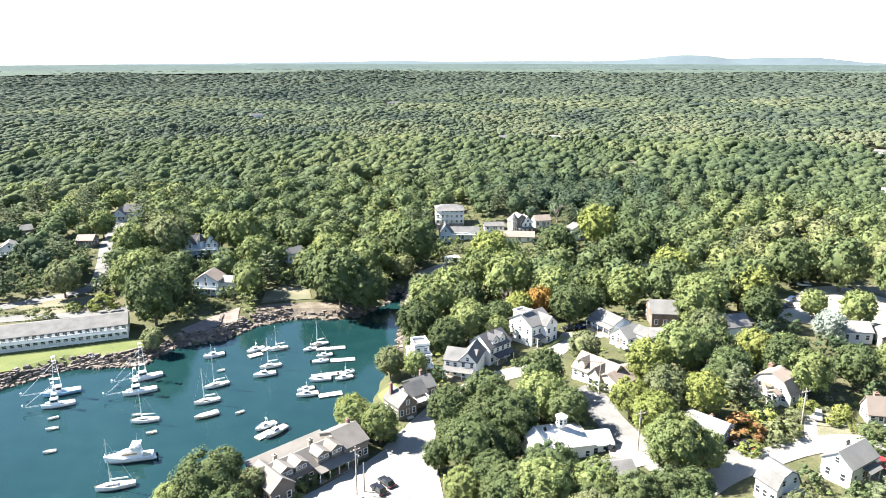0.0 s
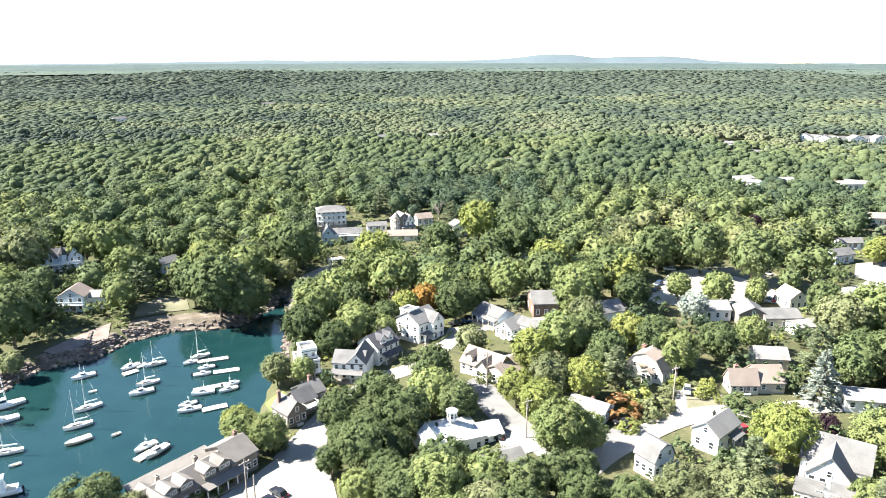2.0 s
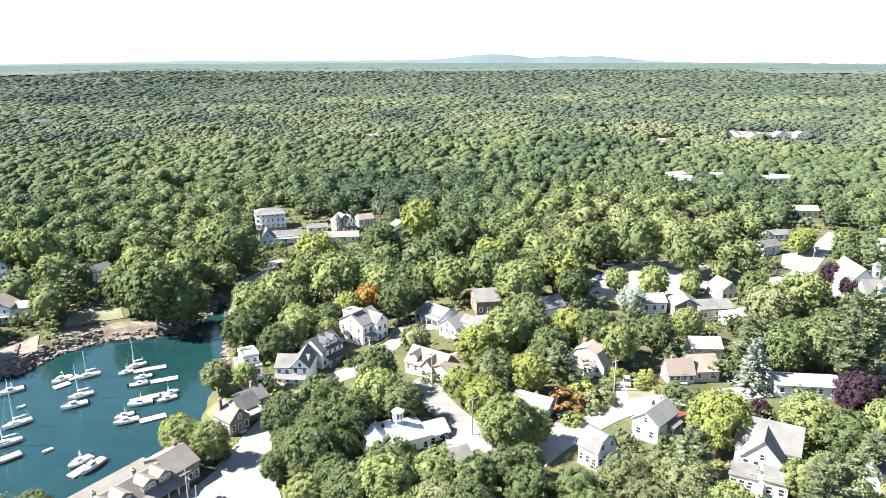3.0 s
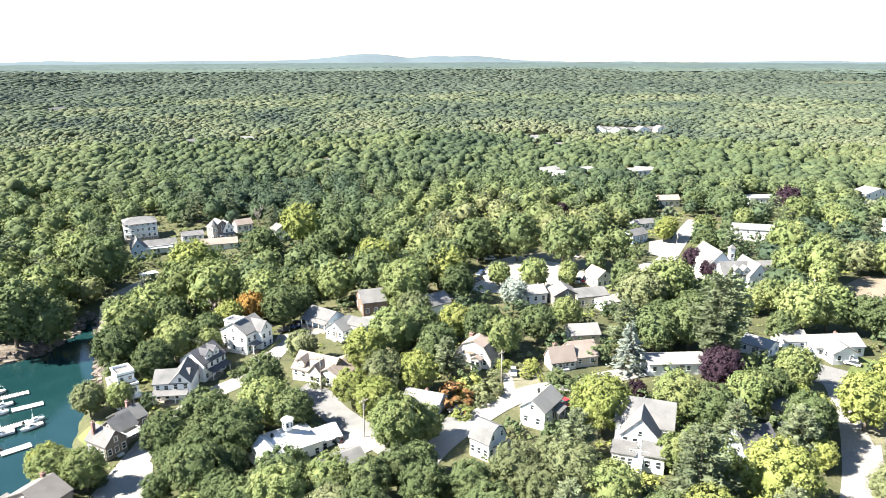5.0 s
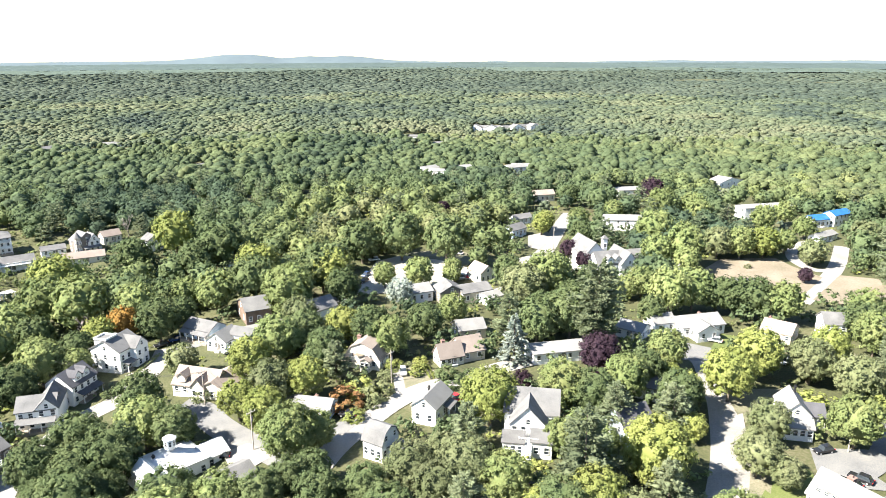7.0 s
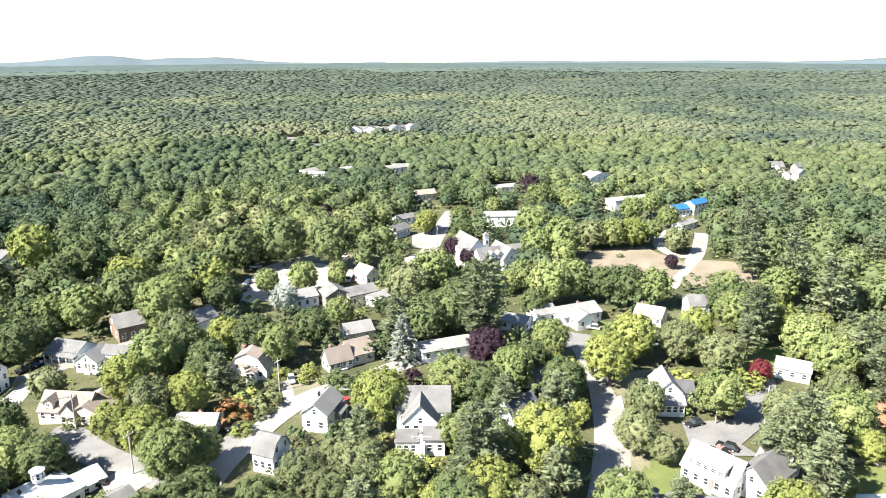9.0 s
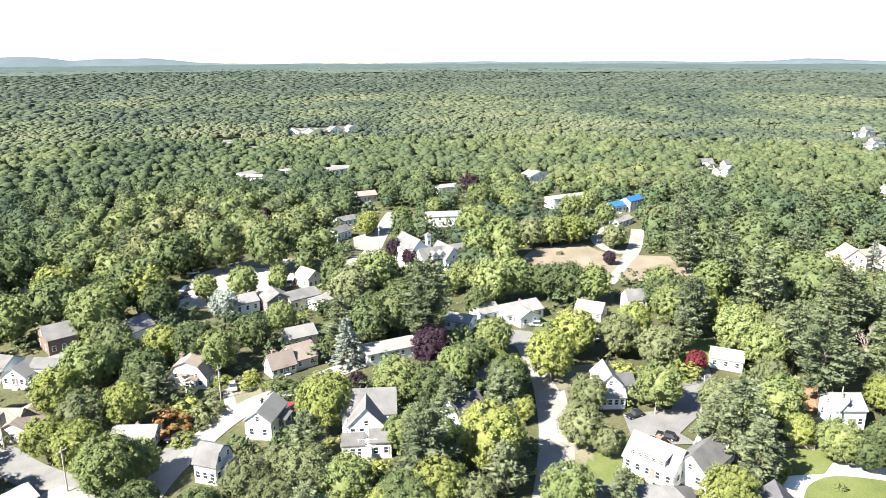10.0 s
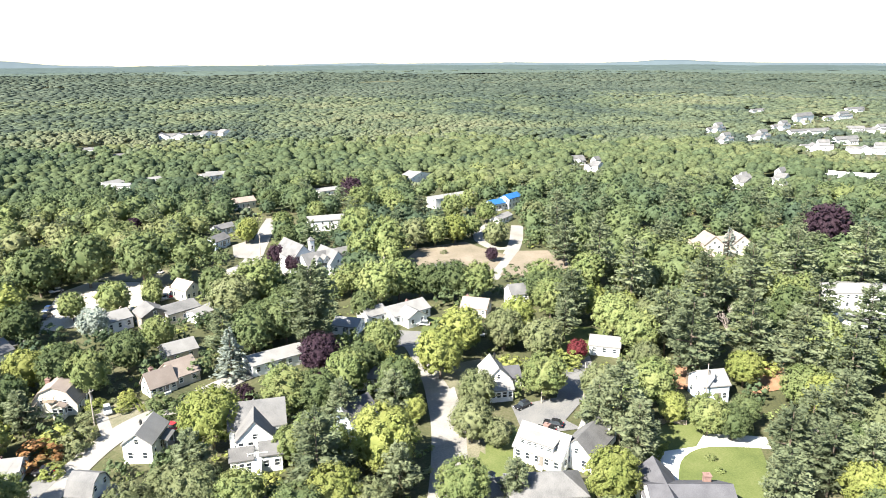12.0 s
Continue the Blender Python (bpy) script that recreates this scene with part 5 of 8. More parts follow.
outline = [(177.7, 117.8), (182.3, 110.0), (167.9, 105.4), (164.6, 111.8)]
drape("lawn", outline, LAWN, "green lawn by the long house", 0.21, category="lawn")
open_ground(outline, 2.0, 0)
outline = [(-132.8, 186.0), (-120.6, 192.8), (-110.6, 199.4), (-94.5, 204.5), (-94.3, 211.4), (-100.7, 213.8), (-118.3, 208.3), (-140.8, 198.8)]
drape("lawn", outline, LAWN, "mown green lawn above the sea wall", 0.215, category="lawn")
open_ground(outline, 2.0, 0)
outline = [(-66.9, 246.8), (-55.6, 250.7), (-49.1, 251.8), (-51.8, 262.2), (-61.6, 264.3), (-67.9, 258.1)]
drape("lawn", outline, DRYGRASS, "dry grass bank above the cove", 0.22, category="lawn")
open_ground(outline, 2.0, 0)
outline = [(-87.7, 221.4), (-80.0, 234.1), (-73.4, 242.7), (-70.8, 229.3), (-82.4, 217.6)]
drape("terrace", outline, TERRACE, "bare reddish gravel terrace above the rocks", 0.245, category="terrace")
open_ground(outline, 2.0, 0)
road("road", [(-159.5, 229.3), (-145.8, 239.6), (-135.9, 248.1), (-131.7, 256.1), (-137.6, 275.8), (-148.6, 304.7), (-157.6, 336.5), (-165.5, 375.2)], 5, ASPHALT, "grey lane up the far side of the cove", 0.2)
road("road", [(-155.0, 222.0), (-139.6, 228.0), (-126.2, 232.0), (-112.4, 237.2), (-108.6, 241.7)], 5, ASPHALT, "grey lane behind the waterside motel", 0.2)
outline = [(-150.7, 234.0), (-137.6, 243.0), (-128.9, 246.2), (-117.2, 243.0), (-116.5, 236.6), (-140.5, 229.6)]
drape("lawn", outline, DRYGRASS, "dry grass between the lanes", 0.23, category="lawn")
open_ground(outline, 2.0, 0)
outline = [(-15.5, 262.3), (-11.0, 281.1), (-2.9, 288.1), (3.1, 291.5), (0.3, 273.7), (-5.6, 259.8)]
drape("rocky_bank", outline, STONE, "pale bare rock bank above the creek", 0.275, category="rocks")
open_ground(outline, 0, 10)
outline = [(-18.2, 179.7), (-13.3, 181.6), (-11.2, 178.1), (-12.6, 170.9), (-15.4, 168.6)]
drape("lawn", outline, LAWN, "small green lawn by the water", 0.26, category="lawn")
open_ground(outline, 2.0, 0)
outline = [(191.7, 81.8), (196.0, 74.4), (196.4, 68.0), (198.4, 54.9), (191.3, 56.9), (184.2, 61.7), (173.8, 63.5), (162.4, 65.1), (169.8, 71.5)]
drape("lawn", outline, LAWN, "mown lawn round a maroon maple", 0.235, category="lawn")
open_ground(outline, 1.0, 8)
outline = [(147.0, 94.9), (153.2, 91.1), (160.0, 86.6), (150.9, 83.8), (143.3, 84.8), (138.7, 85.2)]
drape("lawn", outline, DRYGRASS, "dry front lawn beside the road", 0.24, category="lawn")
open_ground(outline, 1.0, 8)
outline = [(143.6, 35.8), (153.0, 33.8), (160.0, 29.7), (157.6, 25.9), (143.2, 26.3), (136.7, 32.5)]
drape("lawn", outline, LAWN, "green lawn below the pines", 0.245, category="lawn")
open_ground(outline, 1.0, 8)
outline = [(120.3, 65.0), (131.4, 68.3), (130.5, 62.8), (123.8, 56.0), (112.8, 53.8), (107.3, 57.7)]
drape("lawn", outline, LAWN, "mown lawn beside the road", 0.25, category="lawn")
open_ground(outline, 1.0, 8)
# ---------------------------------------------------------------- buildings on the near shore
ob = house(27.5, 209.0, 39.2, 9.4, 9.9, 6.8, 3.0, "x", WHITE, GREYROOF, "three-storey white clapboard inn with grey gabled roof", "gable", (2, 4, 3), 1.0, name="inn", category="inn")
block(ob, 4.681087414499963*0.45, -4.9416628613232945*0.5, 5.0, 9.883325722646589*0.9, 6.4, 2.4, "y", WHITE, GREYROOF, windows=(2, 2, 0))
block(ob, -4.681087414499963*0.5, 4.9416628613232945*0.3, 4.0, 4.0, 9.0, 0.5, "x", WHITE, GREYROOF, kind="flat", base=7.0, windows=(0, 0, 0))
porch(ob, -4.681087414499963*0.35, -4.9416628613232945-0.9, 4.5, 1.8)
ob = house(-7.0, 190.2, 15.5, 5.7, 7.7, 5.6, 0.6, "x", WHITE, GREYROOF, "white flat-roofed waterside house with roof terrace", "flat", (2, 3, 2), 1.0)
block(ob, 0.6, 1.0, 5.655888717209149*0.75, 7.65*0.7, 7.8, 0.7, "x", WHITE, GREYROOF, kind="flat", base=5.6, windows=(1, 2, 2))
deck(ob, 0, -3.825-1.2, 3.0, 5.655888717209149, 2.4, mat=WHITE)
ob = house(5.6, 187.7, -17.1, 8.6, 8.1, 5.4, 2.4, "x", WHITE, GREYROOF, "white guesthouse with grey roof and upper porch", "gable", (2, 4, 2), 1.0)
porch(ob, 0, -4.05-1.1, 8.608455723419304, 2.2)
block(ob, 4.304227861709652*0.6, 4.05*0.2, 5, 8.1+2, 5.4, 2.6, "y", WHITE, GREYROOF, windows=(2, 2, 0))
chimney(ob, 4.304227861709652*0.7, 1.5, 5, 9.2)
ob = house(14.0, 196.9, 42.4, 9.0, 8.3, 5.6, 3.2, "x", WHITE, DARKROOF, "white house with dark slate roof and arched porch", "gable", (2, 4, 2), 1.0)
block(ob, -4.485046874629211*0.3, -4.152451433250597*0.5, 2.4, 3.0, 7.2, 1.2, "y", WHITE, DARKROOF, base=5.8, windows=(1, 1, 0))
block(ob, 4.485046874629211*0.35, -4.152451433250597*0.5, 2.4, 3.0, 7.2, 1.2, "y", WHITE, DARKROOF, base=5.8, windows=(1, 1, 0))
porch(ob, 0.5, -4.152451433250597-1.0, 8.970093749258423*0.8, 2.0, roof=DARKROOF)
chimney(ob, -4.485046874629211*0.8, 0, 5, 9.8)
ob = house(-10.9, 164.9, 36.7, 5.5, 6.8, 3.8, 2.8, "y", GREYWALL, GREYROOF, "grey shingled house with steep gabled roof and balcony", "gable", (2, 3, 3), 1.0)
block(ob, 2.7577078242660993+2.2, 2.0, 5.5, 6.0, 3.8, 2.4, "x", GREYWALL, GREYROOF, windows=(2, 2, 1))
deck(ob, 2.7577078242660993+2.0, -2.4, 2.9, 4.0, 1.6, mat=WHITE, legs=False)
chimney(ob, -1.5, 2, 5, 10)
ob = house(-6.3, 174.5, 34.5, 6.1, 6.8, 3.4, 2.2, "x", GREYWALL, GREYROOF, "grey shingled cottage with grey gabled roof", "gable", (2, 3, 2), 1.0)
chimney(ob, 1.0, 1.0, 4, 8.6)
ob = house(-28.9, 138.7, 43.8, 25.3, 7.7, 3.6, 2.6, "x", GREYWALL, BROWNROOF, "long row of grey shingled waterside shops with dormers", "gable", (1, 9, 2), 1.0, name="shop_row", category="shops")
row_length = 25.3
for k in (-0.34, -0.2, 0.02, 0.16): block(ob, row_length * k, -2.0, 2.8, 3.8, 5.4, 0.8, "y", GREYWALL, BROWNROOF, base=4.0, windows=(1, 2, 0), backside=False)
block(ob, row_length * 0.36, 0.6, row_length * 0.26, 9.6, 4.4, 2.4, "x", GREYWALL, BROWNROOF, windows=(2, 4, 2))
block(ob, -row_length * 0.44, -1.8, 5.5, 9.0, 3.8, 2.2, "y", GREYWALL, BROWNROOF, windows=(1, 2, 2))
block(ob, -row_length * 0.1, 5.4, row_length * 0.75, 3.6, 2.9, 0.9, "x", GREYWALL, BROWNROOF, kind="shed", windows=(1, 8, 1))
chimney(ob, -row_length * 0.3, 2.6, 4.5, 7.0, STONE, 0.8)
chimney(ob, row_length * 0.06, 2.8, 4.5, 6.9, STONE, 0.9)
chimney(ob, row_length * 0.45, 2.0, 6, 8.4)
porch(ob, row_length * 0.12, -5.2, row_length * 0.4, 1.9, roof=BROWNROOF)
ob = house(42.2, 175.9, -49.3, 12.3, 8.1, 3.0, 3.6, "x", CREAM, TANROOF, "cream house with broad tan shingled roofs", "gable", (1, 5, 2), 1.0)
block(ob, 6.15153435608621*0.35, -2.6, 4.0, 5.6, 3.4, 2.2, "y", CREAM, TANROOF, windows=(1, 2, 0))
block(ob, 6.15153435608621*0.95, 0.5, 8.0, 10.5, 3.0, 2.0, "y", CREAM, TANROOF, windows=(1, 3, 3))
block(ob, -6.15153435608621*0.55, -2.2, 2.2, 3.4, 5.0, 1.0, "y", CREAM, TANROOF, base=3.8, windows=(1, 1, 0))
ob = house(25.2, 141.8, 11.3, 13.7, 9.9, 3.9, 2.0, "x", WHITE, METALROOF, "white house with bright white hipped roof and octagonal cupola", "hip", (2, 5, 3), 1.0)
cup = bmesh.new()
tube(cup, (0, 0, 6.0), (0, 0, 8.3), 1.15, 1.15, 8)
part("cupola", cup, ob, WHITE, at=(1.2, 0.4, 0))
cap = bmesh.new()
tube(cap, (0, 0, 8.3), (0, 0, 9.1), 1.5, 0.15, 8)
part("cupola_roof", cap, ob, METALROOF, at=(1.2, 0.4, 0))
for k in range(8): window(ob, 1.2 + 1.09 * math.sin(k * math.pi / 4 + 0.3927), 0.4 - 1.09 * math.cos(k * math.pi / 4 + 0.3927), 6.75, k * math.pi / 4 + 0.3927, 0.5, 1.1)
block(ob, 6.874946527989452+2.2, -1.0, 5.5, 6.5, 2.9, 1.6, "x", WHITE, METALROOF, windows=(1, 2, 2))
block(ob, -6.874946527989452*0.75, -3.2, 3.5, 6.5, 4.8, 1.6, "y", WHITE, METALROOF, windows=(1, 2, 2))
chimney(ob, -2.6, 0.2, 4.5, 7.0, CABLE, 0.5)
ob = house(34.6, 128.9, 12.7, 8.3, 5.4, 2.5, 1.3, "x", WHITE, GREYROOF, "low garage with pale grey gabled roof", "gable", (1, 2, 1), 0.4, name="garage", category="garage")
ob = house(59.6, 143.4, -46.6, 9.2, 5.4, 3.0, 1.5, "x", PALEBLUE, WHITEROOF, "low pale blue house with white roof and porch", "gable", (1, 4, 2), 0.3)
porch(ob, 4.581237939175651*0.5, -3.15-0.9, 9.162475878351302*0.45, 1.8, 2.3, roof=WHITEROOF)
chimney(ob, 0, 1, 3, 5.2)
ob = house(81.6, 158.9, -52.2, 10.3, 6.3, 3.0, 4.6, "y", CREAM, TANROOF, "cream gambrel-roofed house with raised timber deck", "gambrel", (1, 3, 2), 1.0)
deck(ob, -5.158250953893987-1.0, -3.15-0.5, 2.6, 5.6, 4.0)
block(ob, 5.158250953893987*0.3, -3.15-0.8, 2.6, 1.8, 2.8, 0.7, "y", CREAM, TANROOF, windows=(1, 2, 1))
chimney(ob, -5.158250953893987*0.55, 3.15*0.6, 4, 9.6, None, 1.0)
deck(ob, -0.6, -3.15-0.6, 4.0, 2.6, 1.2, legs=False)
ob = house(100.0, 146.8, -10.4, 6.8, 5.1, 2.4, 3.4, "x", CREAM, TANROOF, "cream cape cottage with tan shingled roof", "gable", (1, 4, 2), 1.0)
block(ob, 3.3848976125078027+3.2, 2.0, 7.0, 8.0, 2.6, 3.0, "x", BEIGE, TANROOF, windows=(1, 2, 2))
chimney(ob, -3.3848976125078027*0.35, 2.562162070414412*0.4, 4, 7.6, None, 0.9)
ob = house(116.0, 159.6, -17.2, 8.3, 7.2, 2.8, 2.2, "x", BEIGE, WHITEROOF, "low garage with bleached grey roof", "gable", (1, 2, 1), 0.6, name="garage", category="garage")
ob = house(80.5, 124.8, 32.2, 9.2, 6.0, 4.4, 2.4, "x", WHITE, WHITEROOF, "white two-storey house with bleached gabled roof", "gable", (2, 3, 2), 1.0)
chimney(ob, 0.5, 1.0, 5, 8.0, CABLE, 0.4)
porch(ob, 4.598420957297492*0.3, -2.982413022065881-0.8, 4.0, 1.6)
ob = house(63.2, 118.0, 23.9, 5.8, 5.0, 4.5, 3.0, "y", WHITE, GREYROOF, "white two-storey house with grey roof and sunroom", "gambrel", (2, 3, 3), 1.0)
block(ob, 0.5, -2.5-1.3, 5.8293795905455035*0.55, 2.6, 2.5, 0.9, "x", WHITE, GREYROOF, windows=(1, 3, 1))
chimney(ob, 0.5, 1.2, 5, 7.8, CABLE, 0.4)
ob = house(92.4, 104.7, -43.5, 7.5, 9.9, 6.0, 4.2, "y", WHITE, GREYROOF, "large white clapboard house with grey cross-gabled roof", "gable", (2, 4, 3), 1.0)
block(ob, 0.5, 2.5, 7.530494472975815+4.0, 6.5, 6.2, 4.3, "x", WHITE, GREYROOF, windows=(2, 4, 2))
block(ob, -3.7652472364879075*0.75, -4.95-1.0, 4.4, 4.5, 3.2, 1.5, "x", WHITE, GREYROOF, windows=(1, 3, 2))
block(ob, 3.7652472364879075*0.8, -4.95-0.8, 4.2, 4.5, 3.6, 1.7, "x", WHITE, GREYROOF, windows=(1, 2, 2))
deck(ob, 0.3, -4.95-1.6, 3.0, 4.0, 2.6, mat=WHITE)
[part("step", boxes((-1.0, 1.0, -4.95-3.197-0.3*k, -4.95-2.9-0.3*k, -1.0, 2.8-0.19*k)), ob, WHITE) for k in range(14)]
outline = [(77.3, 99.2), (82.1, 99.0), (85.4, 93.2), (83.5, 88.6), (78.7, 84.0), (69.1, 90.0)]
drape("driveway", outline, DARKASPHALT, "dark fresh asphalt drive before the white house", 0.325, category="driveway")
open_ground(outline, 0, 0)
ob = house(110.1, 92.5, -10.0, 7.7, 7.2, 5.2, 3, "x", PALEBLUE, DARKROOF, "blue-grey house with outside stairs among the trees", "gable", (2, 3, 2), 0.5)
deck(ob, -3.847245053930434*0.4, -3.6-1.2, 2.9, 3.5, 2.2, mat=WHITE)
ob = house(69.6, 213.3, -4.8, 8.1, 11.5, 4.6, 2.8, "x", BROWNWALL, GREYROOF, "dark brown shingled building with grey gabled roof", "gable", (2, 3, 2), 1.0)
ob = house(85.0, 197.0, 12.9, 8.5, 7.2, 4.6, 2.8, "x", WHITE, GREYROOF, "white house with grey gabled roof", "gable", (2, 3, 2), 1.0)
chimney(ob, 1.0, 0.5, 5, 8.4)
ob = house(55.0, 198.2, -55.7, 6.7, 7.2, 3.2, 2.6, "y", WHITE, WHITEROOF, "white cottage with pale gabled roof", "gable", (1, 3, 2), 1.0)
block(ob, 3.339123123217956+2.0, 3.0, 7.0, 5.5, 4.0, 1.6, "x", WHITE, GREYROOF, windows=(1, 3, 1))
ob = house(52.7, 209.7, -60.7, 10.5, 7.2, 3.8, 2.0, "x", PALEBLUE, GREYROOF, "pale blue shop with grey roof and porch", "gable", (1, 4, 2), 1.0)
porch(ob, 0, -3.6-0.9, 10.519139768363045, 1.8)
# ---------------------------------------------------------------- shops and church behind the trees
ob = house(120.1, 195.2, -8.2, 8.3, 8.1, 3.4, 2.0, "x", WHITE, WHITEROOF, "white shop with bleached gabled roof", "gable", (1, 3, 2), 1.9, name="shop", category="shop", group="shops by the car park")
ob = house(128.4, 188.3, -16.6, 8.3, 8.1, 4.0, 2.4, "y", GREYWALL, GREYROOF, "grey shop building with gabled roof", "gable", (1, 3, 2), 1.9, name="shop", category="shop", group="shops by the car park")
ob = house(135.8, 185.3, -8.4, 11.1, 9.0, 3.6, 1.6, "x", BEIGE, GREYROOF, "low shop building with grey roof and vents", "gable", (1, 3, 2), 1.9, name="shop", category="shop", group="shops by the car park")
ob = house(150.3, 199.1, -1.0, 6.3, 8.1, 4, 2.6, "y", CREAM, TANROOF, "cream shop with tan roof", "gable", (1, 3, 2), 1.9, name="shop", category="shop", group="shops by the car park")
ob = house(140.3, 178.1, 2.0, 9.7, 6.3, 2.8, 1.0, "x", WHITE, WHITEROOF, "low white shop annex with pale roof", "gable", (1, 3, 2), 1.9, name="shop", category="shop", group="shops by the car park")
ob = house(196.9, 180.9, -19.4, 12.6, 9.0, 4.0, 4.2, "x", WHITE, GREYROOF, "white meeting house with grey roofs, dormers and small cupola", "gable", (1, 5, 2), 1.9, name="church", category="church")
block(ob, -6.285947507625977*0.7, 10.0, 9.0, 16.0, 6.0, 4.6, "y", WHITE, GREYROOF, windows=(2, 3, 4))
block(ob, 6.285947507625977*0.8, -1.0, 7.0, 13.0, 4.2, 4.4, "y", WHITE, GREYROOF, windows=(1, 2, 4))
block(ob, 6.285947507625977*0.2, 6.5, 1.8, 1.8, 10.8, 1.5, "x", WHITE, GREYROOF, kind="hip", base=6.5, windows=(1, 1, 1))
block(ob, -6.285947507625977*0.3, -4.0, 2.2, 3.0, 6.0, 1.2, "y", WHITE, GREYROOF, base=4.6, windows=(1, 1, 0))
block(ob, 6.285947507625977*0.2, -4.0, 2.2, 3.0, 6.0, 1.2, "y", WHITE, GREYROOF, base=4.6, windows=(1, 1, 0))
block(ob, 6.285947507625977+9, 8, 18, 8, 3.2, 2, "x", WHITE, GREYROOF, windows=(1, 5, 2))
ob = house(251.5, 224.1, -39.2, 17.2, 7.0, 5.1, 1.9, "x", WHITE, WHITEROOF, "large white house with bleached roof", "gable", (2, 4, 2), 0.95)
ob = house(317.8, 279.8, -21.5, 17.2, 9.8, 3.4, 1.2, "x", WHITE, WHITEROOF, "white building with bleached low roof", "gable", (1, 4, 2), 0.95)
ob = house(378.8, 259.0, -0.3, 22.8, 9.8, 5.1, 2.5, "y", WHITE, WHITEROOF, "white house with pale roof", "gable", (2, 4, 2), 0.95)
ob = house(331.2, 202.2, -20.0, 28.3, 8.4, 5.5, 0.8, "x", WHITE, WHITEROOF, "long white guesthouse with balconies", "gable", (2, 4, 2), 0.95)
ob = house(331.9, 175.5, -18.8, 9.2, 6.3, 3.8, 1.9, "x", WHITE, BLUEROOF, "white house under repair with blue tarpaulin roof", "gable", (2, 4, 2), 0.95)
ob = house(343.7, 172.2, -5.9, 12.3, 6.3, 5.5, 1.9, "x", WHITE, BLUEROOF, "white house with blue tarpaulin on its roof", "gable", (2, 4, 2), 0.95)
ob = house(309.0, 159.7, -0.3, 13.9, 5.6, 2.4, 1.4, "x", WHITE, WHITEROOF, "small white garage with bleached roof", "gable", (1, 4, 2), 0.95)
ob = house(263.1, 410.3, 8.9, 14.0, 8.4, 3.4, 1.7, "x", WHITE, WHITEROOF, "white house with bleached roof", "gable", (1, 4, 2), 0.95)
ob = house(285.5, 399.5, -2.3, 9.3, 8.4, 3.4, 1.7, "x", WHITE, WHITEROOF, "white house with bleached roof", "gable", (1, 4, 2), 0.95)
ob = house(316.9, 381.2, -6.6, 16.1, 8.4, 3.4, 1.7, "x", WHITE, WHITEROOF, "white house with bleached roof", "gable", (1, 4, 2), 0.95)
ob = house(201.9, 243.2, 11.8, 10.1, 6.3, 3.4, 2.1, "x", PALEBLUE, GREYROOF, "pale blue house by the road", "gable", (1, 4, 2), 0.95)
ob = house(221.1, 261.3, -4.5, 10.0, 5.6, 2.5, 1.7, "x", WHITE, GREYROOF, "white house with grey roof", "gable", (1, 4, 2), 0.95)
ob = house(235.3, 190.9, -40.7, 11.2, 5.6, 2.5, 1.4, "x", BEIGE, GREYROOF, "low beige building with grey roof", "gable", (1, 4, 2), 0.95)
ob = house(265.5, 295.4, -17.4, 11.8, 6.3, 3.8, 2.2, "x", CREAM, TANROOF, "cream house with tan roof", "gable", (2, 4, 2), 0.95)
ob = house(174.5, 124.2, -19.7, 13.9, 9.0, 2.8, 2.2, "x", WHITE, WHITEROOF, "long white ranch house with bleached roof", "gable", (1, 5, 2), 1.0)
block(ob, -6.96406887427898*0.2, -4.5-1.5, 7.0, 6.0, 2.8, 1.9, "y", WHITE, WHITEROOF, windows=(1, 2, 1))
block(ob, -6.96406887427898-3.0, 3.5, 7.0, 7.0, 2.8, 1.9, "x", WHITE, WHITEROOF, windows=(1, 2, 1))
chimney(ob, 2, 1.5, 3, 6)
ob = house(189.8, 106.6, -73.8, 8.4, 8.1, 2.8, 2.4, "x", BEIGE, TANROOF, "beige ranch house with tan roof", "gable", (1, 4, 2), 1.0)
chimney(ob, -3, 0.6, 4, 6.4)
ob = house(155.8, 131.7, -71.8, 7.7, 7.2, 2.8, 1.6, "x", WHITE, WHITEROOF, "white low house with bleached roof", "gable", (1, 3, 2), 0.6)
ob = house(126.0, 133.1, -20.8, 14.9, 7.2, 3.0, 1.6, "x", WHITE, WHITEROOF, "long low white house with bleached roof", "gable", (1, 5, 2), 0.4)
# ---------------------------------------------------------------- houses up the lane
ob = house(145.7, 76.5, -46.3, 5.8, 8.6, 4.2, 3.0, "y", WHITE, WHITEROOF, "tall white house with pale gabled roof", "gable", (2, 3, 3), 0.8)
block(ob, 2.8914684193762943+1.6, 1.0, 4.0, 6.0, 2.8, 1.8, "x", WHITE, DARKROOF, windows=(1, 2, 1))
block(ob, -2.8914684193762943*0.1, -4.275-1.8, 5.782936838752589, 4.0, 2.8, 1.2, "x", WHITE, WHITEROOF, windows=(1, 4, 2))
chimney(ob, 0.6, 2, 6, 9.4, CABLE, 0.4)
ob = house(122.5, 51.9, -92.9, 10.8, 8.1, 3.0, 4.0, "x", WHITE, WHITEROOF, "white dormered house with bleached roof and brick chimney", "gable", (1, 5, 2), 1.0)
block(ob, -0.5, -1.6, 10.83708808716785*0.7, 4.2, 5.0, 1.0, "x", WHITE, WHITEROOF, kind="shed", base=3.4, windows=(1, 5, 1))
block(ob, 5.418544043583925+1.5, 5.0, 7.0, 11.0, 3.4, 3.2, "y", WHITE, GREYROOF, windows=(1, 2, 3))
block(ob, 5.418544043583925+1.0, 11.5, 6.0, 6.5, 3.0, 2.8, "x", WHITE, WHITEROOF, windows=(1, 2, 2))
chimney(ob, -0.5, 1.0, 5, 8.6, None, 1.1)
